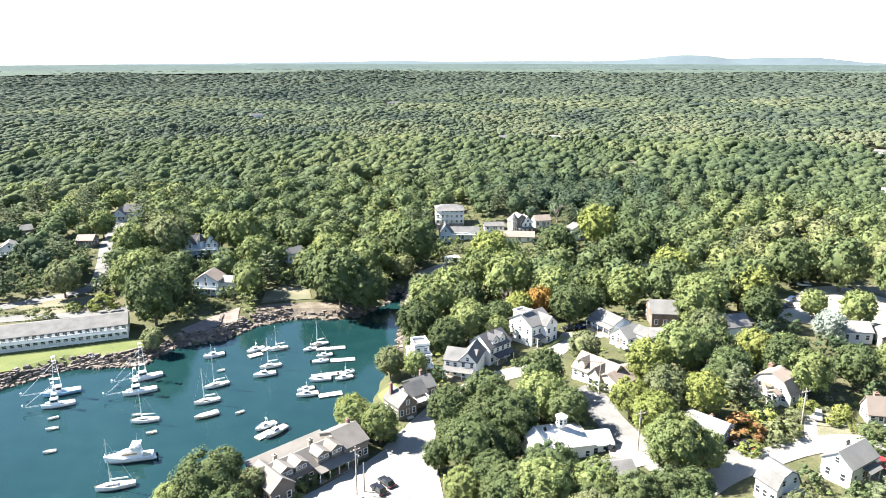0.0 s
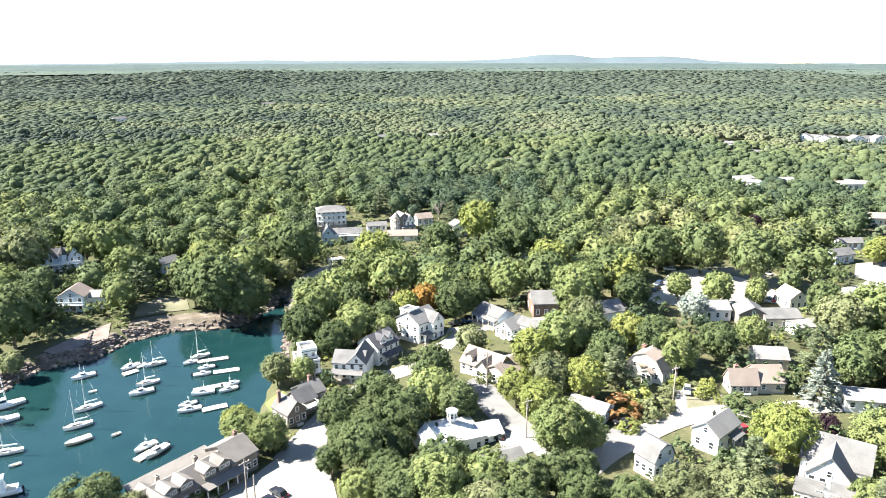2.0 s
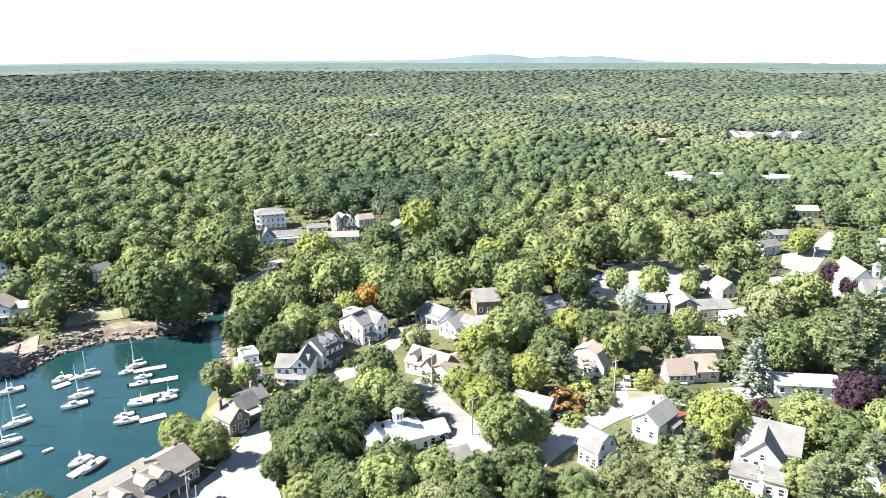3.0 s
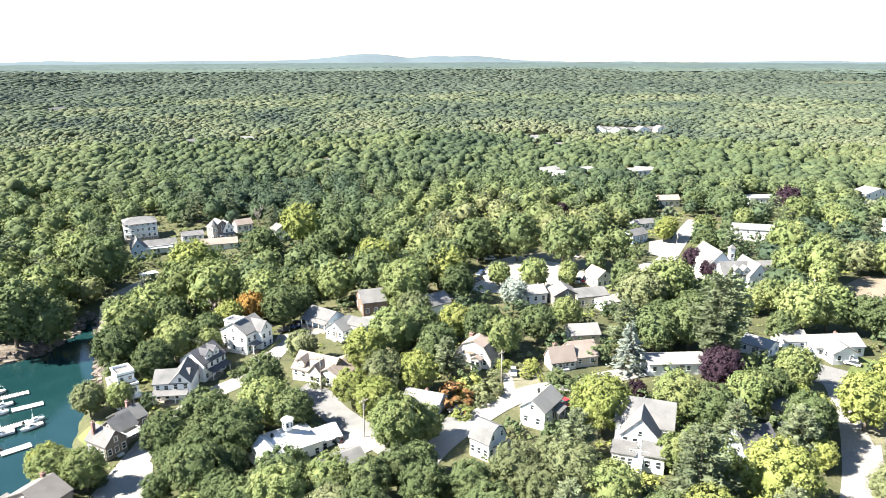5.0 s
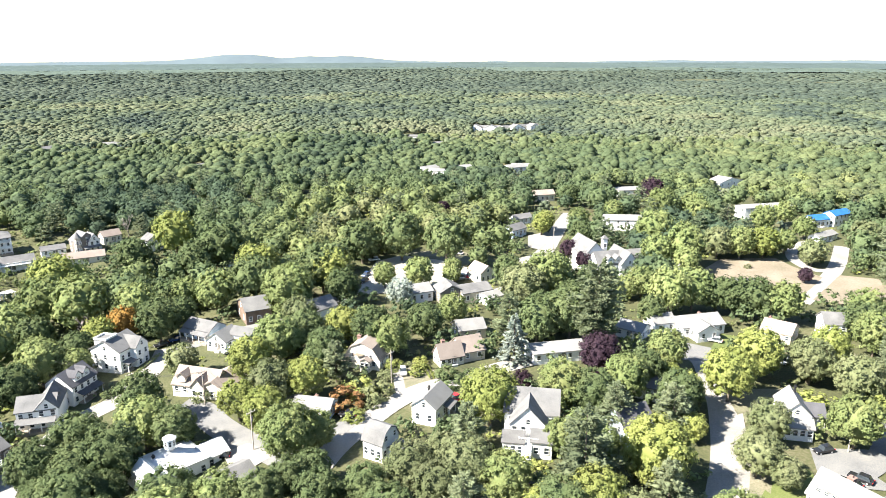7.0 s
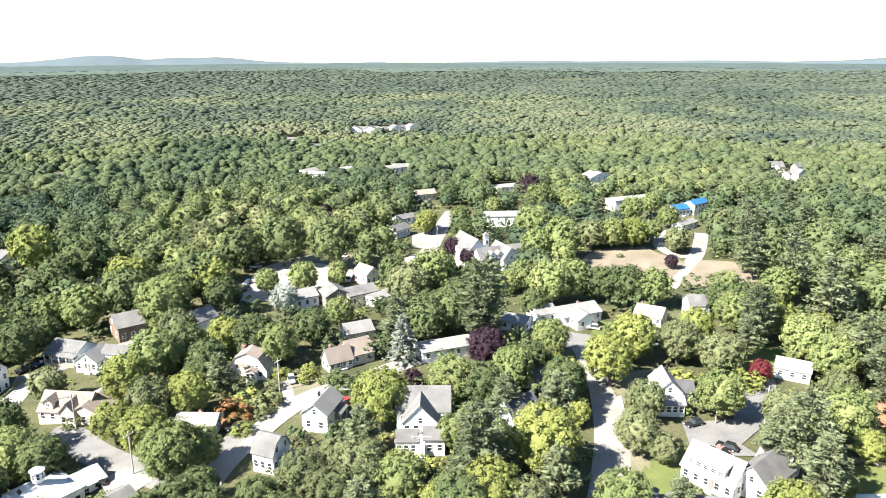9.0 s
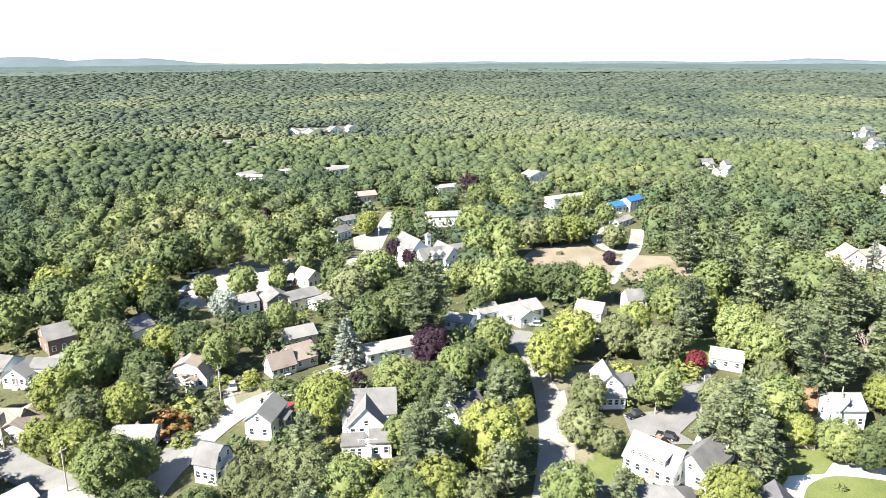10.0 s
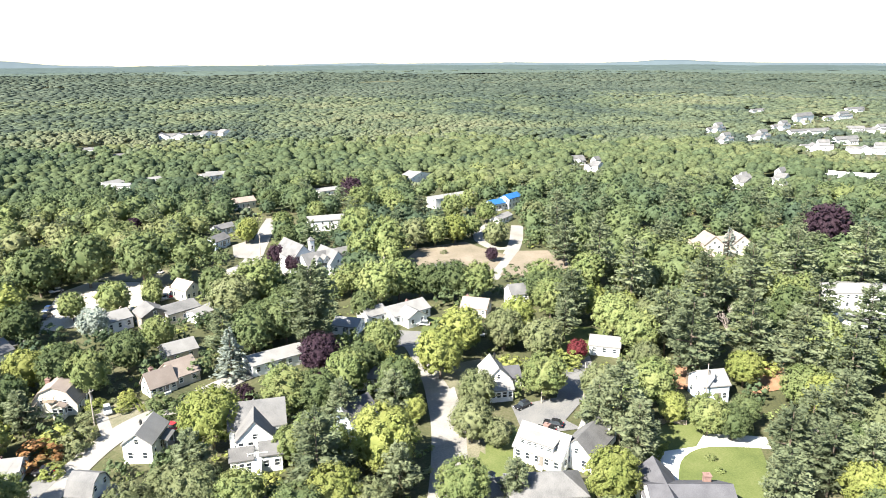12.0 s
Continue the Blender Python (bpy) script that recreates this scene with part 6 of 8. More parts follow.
ob = house(117.6, 22.0, -58.2, 14.8, 12.6, 3.4, 3.6, "x", WHITE, DARKROOF, "large new house with dark slate roof", "gable", (1, 6, 3), 0.2)
block(ob, -7.3957893161922685*0.55, 6.3*0.2, 7.0, 12.6+3.0, 3.4, 3.2, "y", WHITE, DARKROOF, windows=(1, 2, 4))
chimney(ob, 7.3957893161922685*0.6, 6.3*0.6, 4, 8.2, None, 1.2)
chimney(ob, -7.3957893161922685*0.15, 0.5, 4, 7.6, CABLE, 0.6)
ob = house(103.9, 54.6, -46.2, 5.0, 5.4, 2.6, 2.0, "x", WHITE, GREYROOF, "small grey-roofed shed with white cupola", "gable", (1, 2, 1), 0.2, name="shed", category="shed")
part("cupola", boxes((-0.55, 0.55, -0.55, 0.55, 3.6, 5.0)), ob, WHITE, at=(0, 0.5, 0))
cap = bmesh.new()
tube(cap, (0, 0, 5.0), (0, 0, 5.6), 0.95, 0.06, 4)
part("cupola_roof", cap, ob, GREYROOF, at=(0, 0.5, 0))
ob = house(109.2, 46.1, -53.5, 14.2, 8.1, 3, 3, "x", WHITE, GREYROOF, "white house with grey hipped roof", "hip", (1, 5, 2), 0.2)
ob = house(131.4, 103.3, -54.2, 8.5, 7.2, 3, 1.8, "x", WHITE, GREYROOF, "low house with grey roof among the trees", "gable", (1, 4, 2), 0.5)
ob = house(168.6, 29.6, -48.6, 6.7, 7.2, 4.6, 2.6, "x", PALEBLUE, WHITEROOF, "pale blue house with white roof in tree shade", "gable", (2, 3, 2), 0.7)
ob = house(181.9, 60.4, -74.5, 8.3, 7.2, 2.8, 1.8, "x", WHITE, WHITEROOF, "low white garage with bleached roof", "gable", (1, 3, 2), 0.8, name="garage", category="garage")
ob = house(217.0, 139.2, -30.6, 13.3, 7.2, 2.6, 1.8, "x", WHITE, GREYROOF, "low white house with grey roof by the meadow", "gable", (1, 4, 2), 0.8)
ob = house(203.2, 98.8, -42.8, 6.0, 7.2, 5, 2.6, "x", WHITE, GREYROOF, "white house half hidden by bare trunks", "gable", (2, 3, 2), 0.6)
ob = house(264.1, 2.4, -58.5, 20.9, 11.7, 5.6, 1.6, "x", WHITE, WHITEROOF, "long white guesthouse with bleached roof", "hip", (2, 8, 3), 1.0, name="guesthouse", category="hotel")
ob = house(236.7, -0.6, -48.5, 14.9, 10.8, 3, 1.4, "x", WHITE, GREYROOF, "low building with flat grey roof", "flat", (1, 4, 2), 0.6)
ob = house(306.8, 55.0, -52.6, 24.1, 9.8, 4.2, 2.9, "x", BEIGE, TANROOF, "large house with pale tan hipped roofs", "hip", (2, 6, 3), 1.0)
block(ob, -12.034101918836273*0.5, -4.914*0.4, 8, 10, 5, 3.4, "y", BEIGE, TANROOF, windows=(2, 2, 2))
block(ob, 12.034101918836273*0.5, -4.914*0.4, 8, 10, 5, 3.4, "y", BEIGE, TANROOF, windows=(2, 2, 2))
ob = house(681.3, 53.5, -59.6, 26.8, 5.1, 4.3, 1.2, "x", WHITE, GREYROOF, "white town building with pale roof among trees", "gable", (2, 6, 2), 1.0, name="town_building", category="building", group="town beyond the trees")
block(ob, -13.418938297694654*0.3, -2.5272-1.5, 8.0, 7.0, 4.2, 2.6, "y", WHITE, GREYROOF, windows=(1, 2, 1))
block(ob, 13.418938297694654*0.45, 1.5, 26.837876595389307*0.35, 5.0544*0.9, 6.8, 2.2, "x", WHITE, GREYROOF, windows=(2, 3, 2))
ob = house(683.0, 12.6, -75.0, 37.7, 5.1, 4.3, 1.2, "x", WHITE, GREYROOF, "white town building with pale roof among trees", "gable", (2, 6, 2), 1.0, name="town_building", category="building", group="town beyond the trees")
block(ob, -18.868581031075248*0.3, -2.5272-1.5, 8.0, 7.0, 4.2, 2.6, "y", WHITE, GREYROOF, windows=(1, 2, 1))
block(ob, 18.868581031075248*0.45, 1.5, 37.737162062150496*0.35, 5.0544*0.9, 6.8, 2.2, "x", WHITE, GREYROOF, windows=(2, 3, 2))
ob = house(541.4, 28.3, -101.8, 19.8, 5.9, 2.9, 0.4, "x", WHITE, WHITEROOF, "white town building with pale roof among trees", "flat", (2, 6, 2), 1.0, name="town_building", category="building", group="town beyond the trees")
ob = house(537.1, 11.6, -72.7, 18.1, 5.9, 3.6, 0.4, "x", WHITE, WHITEROOF, "white town building with pale roof among trees", "flat", (2, 6, 2), 1.0, name="town_building", category="building", group="town beyond the trees")
ob = house(852.3, 104.1, -19.9, 36.2, 5.1, 4.3, 1.7, "x", WHITE, GREYROOF, "white town building with pale roof among trees", "gable", (2, 6, 2), 1.0, name="town_building", category="building", group="town beyond the trees")
block(ob, -18.10859272627669*0.3, -2.5272-1.5, 8.0, 7.0, 4.2, 2.6, "y", WHITE, GREYROOF, windows=(1, 2, 1))
block(ob, 18.10859272627669*0.45, 1.5, 36.21718545255338*0.35, 5.0544*0.9, 6.8, 2.2, "x", WHITE, GREYROOF, windows=(2, 3, 2))
ob = house(820.2, 73.3, -37.0, 53.3, 5.9, 3.6, 1.7, "x", WHITE, GREYROOF, "white town building with pale roof among trees", "gable", (2, 6, 2), 1.0, name="town_building", category="building", group="town beyond the trees")
block(ob, 26.65445732178313*0.2, -2.9484000000000004-2.0, 53.30891464356626*0.4, 6.0, 3.0, 1.4, "x", WHITE, GREYROOF, windows=(1, 4, 1))
ob = house(932.8, 91.0, -19.3, 41.4, 5.9, 9.3, 4.2, "x", WHITE, GREYROOF, "white town building with pale roof among trees", "hip", (2, 6, 2), 1.0, name="town_building", category="building", group="town beyond the trees")
block(ob, -20.688989213452185*0.3, -2.9484000000000004-1.5, 8.0, 7.0, 4.2, 2.6, "y", WHITE, GREYROOF, windows=(1, 2, 1))
block(ob, 20.688989213452185*0.45, 1.5, 41.37797842690437*0.35, 5.896800000000001*0.9, 6.8, 2.2, "x", WHITE, GREYROOF, windows=(2, 3, 2))
ob = house(1012.3, 60.2, -23.6, 63.7, 5.1, 4.3, 1.7, "x", WHITE, GREYROOF, "white town building with pale roof among trees", "gable", (2, 6, 2), 1.0, name="town_building", category="building", group="town beyond the trees")
block(ob, -31.854665034320846*0.3, -2.5272-1.5, 8.0, 7.0, 4.2, 2.6, "y", WHITE, GREYROOF, windows=(1, 2, 1))
block(ob, 31.854665034320846*0.45, 1.5, 63.70933006864169*0.35, 5.0544*0.9, 6.8, 2.2, "x", WHITE, GREYROOF, windows=(2, 3, 2))
ob = house(843.1, 33.0, -60.0, 16.9, 5.1, 5.8, 2.5, "x", WHITE, GREYROOF, "white town building with pale roof among trees", "gable", (2, 6, 2), 1.0, name="town_building", category="building", group="town beyond the trees")
block(ob, 8.446160854244441*0.2, -2.5272-2.0, 16.892321708488883*0.4, 6.0, 3.0, 1.4, "x", WHITE, GREYROOF, windows=(1, 4, 1))
ob = house(742.5, 35.7, -34.7, 29.0, 5.1, 5.1, 2.5, "x", WHITE, GREYROOF, "white town building with pale roof among trees", "gable", (2, 6, 2), 1.0, name="town_building", category="building", group="town beyond the trees")
block(ob, 14.519473602944318*0.2, -2.5272-2.0, 29.038947205888636*0.4, 6.0, 3.0, 1.4, "x", WHITE, GREYROOF, windows=(1, 4, 1))
ob = house(859.7, 14.4, -42.8, 35.6, 5.1, 4.3, 1.7, "x", WHITE, GREYROOF, "white town building with pale roof among trees", "gable", (2, 6, 2), 1.0, name="town_building", category="building", group="town beyond the trees")
block(ob, -17.789511710389544*0.3, -2.5272-1.5, 8.0, 7.0, 4.2, 2.6, "y", WHITE, GREYROOF, windows=(1, 2, 1))
block(ob, 17.789511710389544*0.45, 1.5, 35.57902342077909*0.35, 5.0544*0.9, 6.8, 2.2, "x", WHITE, GREYROOF, windows=(2, 3, 2))
ob = house(742.5, 108.3, -24.5, 31.6, 5.1, 3.6, 1.7, "x", WHITE, GREYROOF, "white town building with pale roof among trees", "gable", (2, 6, 2), 1.0, name="town_building", category="building", group="town beyond the trees")
block(ob, -15.824475414539624*0.3, -2.5272-1.5, 8.0, 7.0, 4.2, 2.6, "y", WHITE, GREYROOF, windows=(1, 2, 1))
block(ob, 15.824475414539624*0.45, 1.5, 31.648950829079247*0.35, 5.0544*0.9, 6.8, 2.2, "x", WHITE, GREYROOF, windows=(2, 3, 2))
ob = house(697.6, 132.8, -24.3, 29.3, 5.1, 3.6, 1.7, "x", WHITE, GREYROOF, "white town building with pale roof among trees", "gable", (2, 6, 2), 1.0, name="town_building", category="building", group="town beyond the trees")
block(ob, -14.660162437339949*0.3, -2.5272-1.5, 8.0, 7.0, 4.2, 2.6, "y", WHITE, GREYROOF, windows=(1, 2, 1))
block(ob, 14.660162437339949*0.45, 1.5, 29.320324874679898*0.35, 5.0544*0.9, 6.8, 2.2, "x", WHITE, GREYROOF, windows=(2, 3, 2))
ob = house(468.4, 75.3, -31.3, 12.3, 5.0, 5.8, 2.5, "x", WHITE, GREYROOF, "white town building with pale roof among trees", "gable", (2, 6, 2), 1.0, name="town_building", category="building", group="town beyond the trees")
block(ob, -6.135367045549316*0.3, -2.5-1.5, 8.0, 7.0, 4.2, 2.6, "y", WHITE, GREYROOF, windows=(1, 2, 1))
block(ob, 6.135367045549316*0.45, 1.5, 12.270734091098632*0.35, 5*0.9, 6.8, 2.2, "x", WHITE, GREYROOF, windows=(2, 3, 2))
ob = house(498.4, 58.2, -21.8, 20.2, 5.1, 2.9, 1.3, "x", WHITE, GREYROOF, "white town building with pale roof among trees", "gable", (2, 6, 2), 1.0, name="town_building", category="building", group="town beyond the trees")
block(ob, -10.111933772364278*0.3, -2.5272-1.5, 8.0, 7.0, 4.2, 2.6, "y", WHITE, GREYROOF, windows=(1, 2, 1))
block(ob, 10.111933772364278*0.45, 1.5, 20.223867544728556*0.35, 5.0544*0.9, 6.8, 2.2, "x", WHITE, GREYROOF, windows=(2, 3, 2))
ob = house(1066.7, 161.2, -23.1, 30.7, 5.1, 4.3, 1.7, "x", WHITE, GREYROOF, "white town building with pale roof among trees", "gable", (2, 6, 2), 1.0, name="town_building", category="building", group="town beyond the trees")
block(ob, 15.371778671002438*0.2, -2.5272-2.0, 30.743557342004877*0.4, 6.0, 3.0, 1.4, "x", WHITE, GREYROOF, windows=(1, 4, 1))
ob = house(1151.2, 49.6, -30.0, 37.7, 5.1, 5.1, 1.7, "x", WHITE, GREYROOF, "white town building with pale roof among trees", "gable", (2, 6, 2), 1.0, name="town_building", category="building", group="town beyond the trees")
block(ob, 18.848870876011194*0.2, -2.5272-2.0, 37.69774175202239*0.4, 6.0, 3.0, 1.4, "x", WHITE, GREYROOF, windows=(1, 4, 1))
ob = house(794.2, 159.2, -18.4, 33.3, 5.1, 3.6, 1.7, "x", WHITE, GREYROOF, "white town building with pale roof among trees", "gable", (2, 6, 2), 1.0, name="town_building", category="building", group="town beyond the trees")
block(ob, -16.670100254284936*0.3, -2.5272-1.5, 8.0, 7.0, 4.2, 2.6, "y", WHITE, GREYROOF, windows=(1, 2, 1))
block(ob, 16.670100254284936*0.45, 1.5, 33.34020050856987*0.35, 5.0544*0.9, 6.8, 2.2, "x", WHITE, GREYROOF, windows=(2, 3, 2))
ob = house(509.2, 200.5, -31.4, 12.1, 5.1, 4.3, 2.0, "x", WHITE, GREYROOF, "white town building with pale roof among trees", "gable", (2, 6, 2), 1.0, name="town_building", category="building", group="town beyond the trees")
block(ob, 6.030054926713565*0.2, -2.5272-2.0, 12.06010985342713*0.4, 6.0, 3.0, 1.4, "x", WHITE, GREYROOF, windows=(1, 4, 1))
ob = house(486.4, 177.7, -13.7, 17.7, 5.1, 3.6, 1.7, "x", WHITE, GREYROOF, "white town building with pale roof among trees", "gable", (2, 6, 2), 1.0, name="town_building", category="building", group="town beyond the trees")
block(ob, -8.8276883217422*0.3, -2.5272-1.5, 8.0, 7.0, 4.2, 2.6, "y", WHITE, GREYROOF, windows=(1, 2, 1))
block(ob, 8.8276883217422*0.45, 1.5, 17.6553766434844*0.35, 5.0544*0.9, 6.8, 2.2, "x", WHITE, GREYROOF, windows=(2, 3, 2))
# ---------------------------------------------------------------- far roofs in the woods
ob = house(460.3, 608.2, -44.1, 35.3, 9.1, 2.5, 2.5, "x", WHITE, GREYROOF, "long white school building with low gabled roofs", "gable", (1, 4, 2), 0.5, group="far houses in the woods")
block(ob, -17.668324289186195*0.45, -4.563000000000001-2.5, 14.0, 9.0, 3.0, 3.4, "y", WHITE, GREYROOF, windows=(1, 3, 2))
block(ob, 17.668324289186195*0.5, -4.563000000000001-2.5, 12.0, 9.0, 3.0, 3.0, "y", WHITE, GREYROOF, windows=(1, 3, 2))
ob = house(495.7, 592.0, -1.4, 47.7, 9.1, 2.5, 2.5, "x", WHITE, GREYROOF, "long white school building with low gabled roofs", "gable", (1, 4, 2), 0.5, group="far houses in the woods")
block(ob, -23.850790963427595*0.45, -4.563000000000001-2.5, 14.0, 9.0, 3.0, 3.4, "y", WHITE, GREYROOF, windows=(1, 3, 2))
block(ob, 23.850790963427595*0.5, -4.563000000000001-2.5, 12.0, 9.0, 3.0, 3.0, "y", WHITE, GREYROOF, windows=(1, 3, 2))
ob = house(359.8, 583.2, -44.1, 26.7, 8.4, 2.5, 1.3, "x", WHITE, GREYROOF, "low white building by the woods", "gable", (1, 4, 2), 0.5, group="far houses in the woods")
ob = house(347.8, 527.0, -14.2, 8.9, 7.0, 2.5, 1.3, "x", WHITE, GREYROOF, "low white building with pale yard", "gable", (1, 4, 2), 0.5, group="far houses in the woods")
ob = house(-79.3, 1143.5, 50.8, 31.3, 9.8, 3.4, 2.5, "x", WHITE, GREYROOF, "large pale building in the woods", "gable", (1, 4, 2), 0.5, group="far houses in the woods")
ob = house(-236.0, 909.6, 56.3, 18.7, 8.4, 4.2, 2.5, "x", WHITE, GREYROOF, "pale house in the woods", "gable", (1, 4, 2), 0.5, group="far houses in the woods")
ob = house(107.5, 681.5, -0.3, 13.9, 8.4, 2.5, 2.5, "x", WHITE, WHITEROOF, "house with bleached roof in the woods", "gable", (1, 4, 2), 0.5, group="far houses in the woods")
ob = house(59.0, 685.5, 30.1, 17.7, 8.4, 2.5, 2.1, "x", WHITE, GREYROOF, "grey-roofed house in the woods", "gable", (1, 4, 2), 0.5, group="far houses in the woods")
ob = house(134.4, 509.6, 28.2, 10.6, 7.0, 2.5, 2.5, "x", WHITE, WHITEROOF, "house with bleached roof in the woods", "gable", (1, 4, 2), 0.5, group="far houses in the woods")
ob = house(161.9, 517.2, -0.2, 9.0, 6.3, 2.5, 2.1, "x", WHITE, GREYROOF, "grey-roofed house in the woods", "gable", (1, 4, 2), 0.5, group="far houses in the woods")
ob = house(-809.9, 2064.1, -0.4, 19.1, 14.0, 4.2, 3.4, "x", WHITE, GREYROOF, "pale building in the woods", "gable", (1, 4, 2), 0.5, group="far houses in the woods")
ob = house(260.0, 400.0, -46.0, 16.1, 7.0, 3.4, 1.3, "x", WHITE, WHITEROOF, "white house with bleached roof", "gable", (1, 4, 2), 0.5, group="far houses in the woods")
ob = house(276.5, 387.0, -4.5, 9.3, 7.0, 3.4, 1.7, "x", WHITE, WHITEROOF, "white house with bleached roof", "gable", (1, 4, 2), 0.5, group="far houses in the woods")
ob = house(322.2, 381.5, -41.5, 14.5, 7.0, 3.4, 1.7, "x", WHITE, WHITEROOF, "white house with bleached roof", "gable", (1, 4, 2), 0.5, group="far houses in the woods")
# ---------------------------------------------------------------- houses across the cove
ob = house(-125.9, 212.4, 20.4, 46.7, 12.6, 4.6, 2.0, "x", WHITE, GREYROOF, "long two-storey white motel with balconies and grey roof", "gable", (0, 0, 0), 0.5, name="motel", category="motel")
face_windows(ob, -23.36709116930754, -6.3, 23.36709116930754, -6.3, 0.0, 2, 22, 1.3, 1.3, None, 2.15)
face_windows(ob, 23.36709116930754, -6.3, 23.36709116930754, 6.3, 0, 2, 2)
for k in range(2): deck(ob, 0, -6.3-0.75, 0.35 + 2.15 * k, 46.73418233861508, 1.3, mat=WHITE, legs=k == 0)
ob = house(-88.5, 257.7, -5.5, 9.2, 8.1, 5.6, 3.0, "y", PALEBLUE, TANROOF, "pale blue gabled house with white balconies", "gable", (2, 3, 2), 1.3)
deck(ob, 0, -4.05-0.9, 2.7, 9.199141868282885, 1.8, mat=WHITE)
block(ob, 4.599570934141442+3.0, 2, 6, 6, 4, 1.6, 'x', WHITE, WHITEROOF, windows=(1, 3, 1))
ob = house(-104.6, 297.2, 12.0, 15.5, 7.0, 5.0, 3.2, "x", PALEBLUE, DARKROOF, "large pale blue house with steep dark gables, turret and white balconies", "gable", (2, 5, 2), 2.2)
for k in (-1, 1):
    block(ob, 5.0 * k, -2.2, 5.0, 6.0, 5.2, 3.6, "y", PALEBLUE, DARKROOF, windows=(2, 2, 1))
turret = bmesh.new()
tube(turret, (0, 0, -1.5), (0, 0, 6.0), 1.7, 1.7, 8)
part("turret", turret, ob, PALEBLUE, at=(0.4, -3.6, 0))
cone = bmesh.new()
tube(cone, (0, 0, 6.0), (0, 0, 9.2), 2.1, 0.1, 8)
part("turret_roof", cone, ob, DARKROOF, at=(0.4, -3.6, 0))
deck(ob, 0, -6.2, 2.6, 15.0, 2.0, mat=WHITE)
deck(ob, 3.6, -8.0, 0.6, 9.0, 2.4, mat=WHITE)
ob = house(-64.4, 293.5, 44.6, 8.5, 5.6, 3.9, 2.0, "x", PALEBLUE, GREYROOF, "pale blue cottage under the trees", "gable", (2, 3, 2), 1.3)
ob = house(-154.7, 299.6, 3.2, 7.1, 6.3, 3.1, 1.9, "x", GREYWALL, TANROOF, "small grey house with tan roof", "gable", (1, 3, 2), 1.3)
ob = house(-161.1, 347.4, 12.0, 5.8, 7.0, 3.7, 3.1, "y", PALEBLUE, DARKROOF, "pale blue house with dark gabled roof", "gable", (1, 3, 2), 1.3)
block(ob, 2.8757737352243145+3, 3, 8, 9, 4.2, 3, 'x', PALEBLUE, DARKROOF, windows=(1, 2, 2))
ob = house(-179.1, 284.1, 26.9, 7.6, 7.0, 3.9, 2.4, "y", WHITE, GREYROOF, "white house with grey gabled roof and terrace", "gable", (2, 3, 2), 1.3)
deck(ob, 0, -3.5100000000000002-1.5, 1.2, 7.598710739015432, 3.0, mat=WHITE)
ob = house(-192.0, 315.5, 40.8, 7.7, 7.0, 3.4, 1.9, "x", GREYWALL, GREYROOF, "grey house with grey roof", "gable", (1, 3, 2), 1.3)
ob = house(3.1, 349.6, 3.5, 14.0, 8.0, 8.2, 1.9, "x", WHITE, GREYROOF, "white three-storey house with hipped roof and full-width balconies", "hip", (3, 6, 3), 1.9)
for k in range(2):
    deck(ob, 0, -5.1, 2.7 * (k + 1), 14.0, 2.2, mat=WHITE, legs=k == 1)
porch(ob, 0, -5.1, 14.0, 2.2, 7.2, roof=GREYROOF)
ob = house(7.5, 327.0, 2.6, 18.6, 6.3, 3.4, 2.2, "x", WHITE, GREYROOF, "long white house with grey roof and dormers", "gable", (1, 3, 2), 1.9)
block(ob, -9.292976472716536*0.7, -2, 5, 7, 4, 3.4, 'y', PALEBLUE, GREYROOF, windows=(2, 2, 1))
deck(ob, 1, -3.159-1, 2.6, 18.58595294543307*0.7, 1.8, mat=WHITE)
ob = house(24.7, 336.1, 1.3, 9.3, 5.6, 2.5, 1.5, "x", WHITE, GREYROOF, "white garage building with grey roof", "gable", (1, 3, 2), 1.9)
ob = house(34.2, 318.7, -7.2, 15.7, 6.3, 2.7, 2.0, "x", CREAM, TANROOF, "cream house with pale tan roof", "gable", (1, 3, 2), 1.9)
ob = house(36.3, 331.6, 17.7, 9.0, 7.0, 6.0, 3.4, "y", GREYWALL, GREYROOF, "tall grey shingled house with white gable, porch and small turret", "gable", (2, 3, 2), 1.9)
block(ob, 2.4, -2.2, 4.6, 5.4, 5.4, 2.8, "y", WHITE, GREYROOF, windows=(2, 2, 1))
turret = bmesh.new()
tube(turret, (0, 0, -1), (0, 0, 7.4), 1.35, 1.35, 8)
part("turret", turret, ob, BEIGE, at=(-4.0, -3.2, 0))
for k in range(-2, 3):
    for z in (1.6, 4.6):
        window(ob, -4.0 + 1.27 * math.sin(k * math.pi / 4 + 0.3927), -3.2 - 1.27 * math.cos(k * math.pi / 4 + 0.3927), z, k * math.pi / 4 + 0.3927, 0.6, 1.3)
cone = bmesh.new()
tube(cone, (0, 0, 7.4), (0, 0, 9.8), 1.75, 0.1, 8)
part("turret_roof", cone, ob, GREYROOF, at=(-4.0, -3.2, 0))
porch(ob, 1.0, -5.6, 7.0, 1.8)
ob = house(61.0, 316.1, 13.8, 7.7, 6.3, 4.8, 2.4, "y", WHITE, GREYROOF, "white house with grey gabled roof", "gable", (2, 3, 2), 1.9)
ob = house(47.9, 338.8, 12.2, 7.8, 5.6, 3.4, 2.2, "x", CREAM, TANROOF, "cream house with tan roof", "gable", (1, 3, 2), 1.9)
ob = house(79.8, 266.9, 4.3, 5.4, 7.2, 3.6, 1.8, "x", PALEBLUE, WHITEROOF, "pale house with bleached roof", "gable", (1, 3, 2), 1.9)
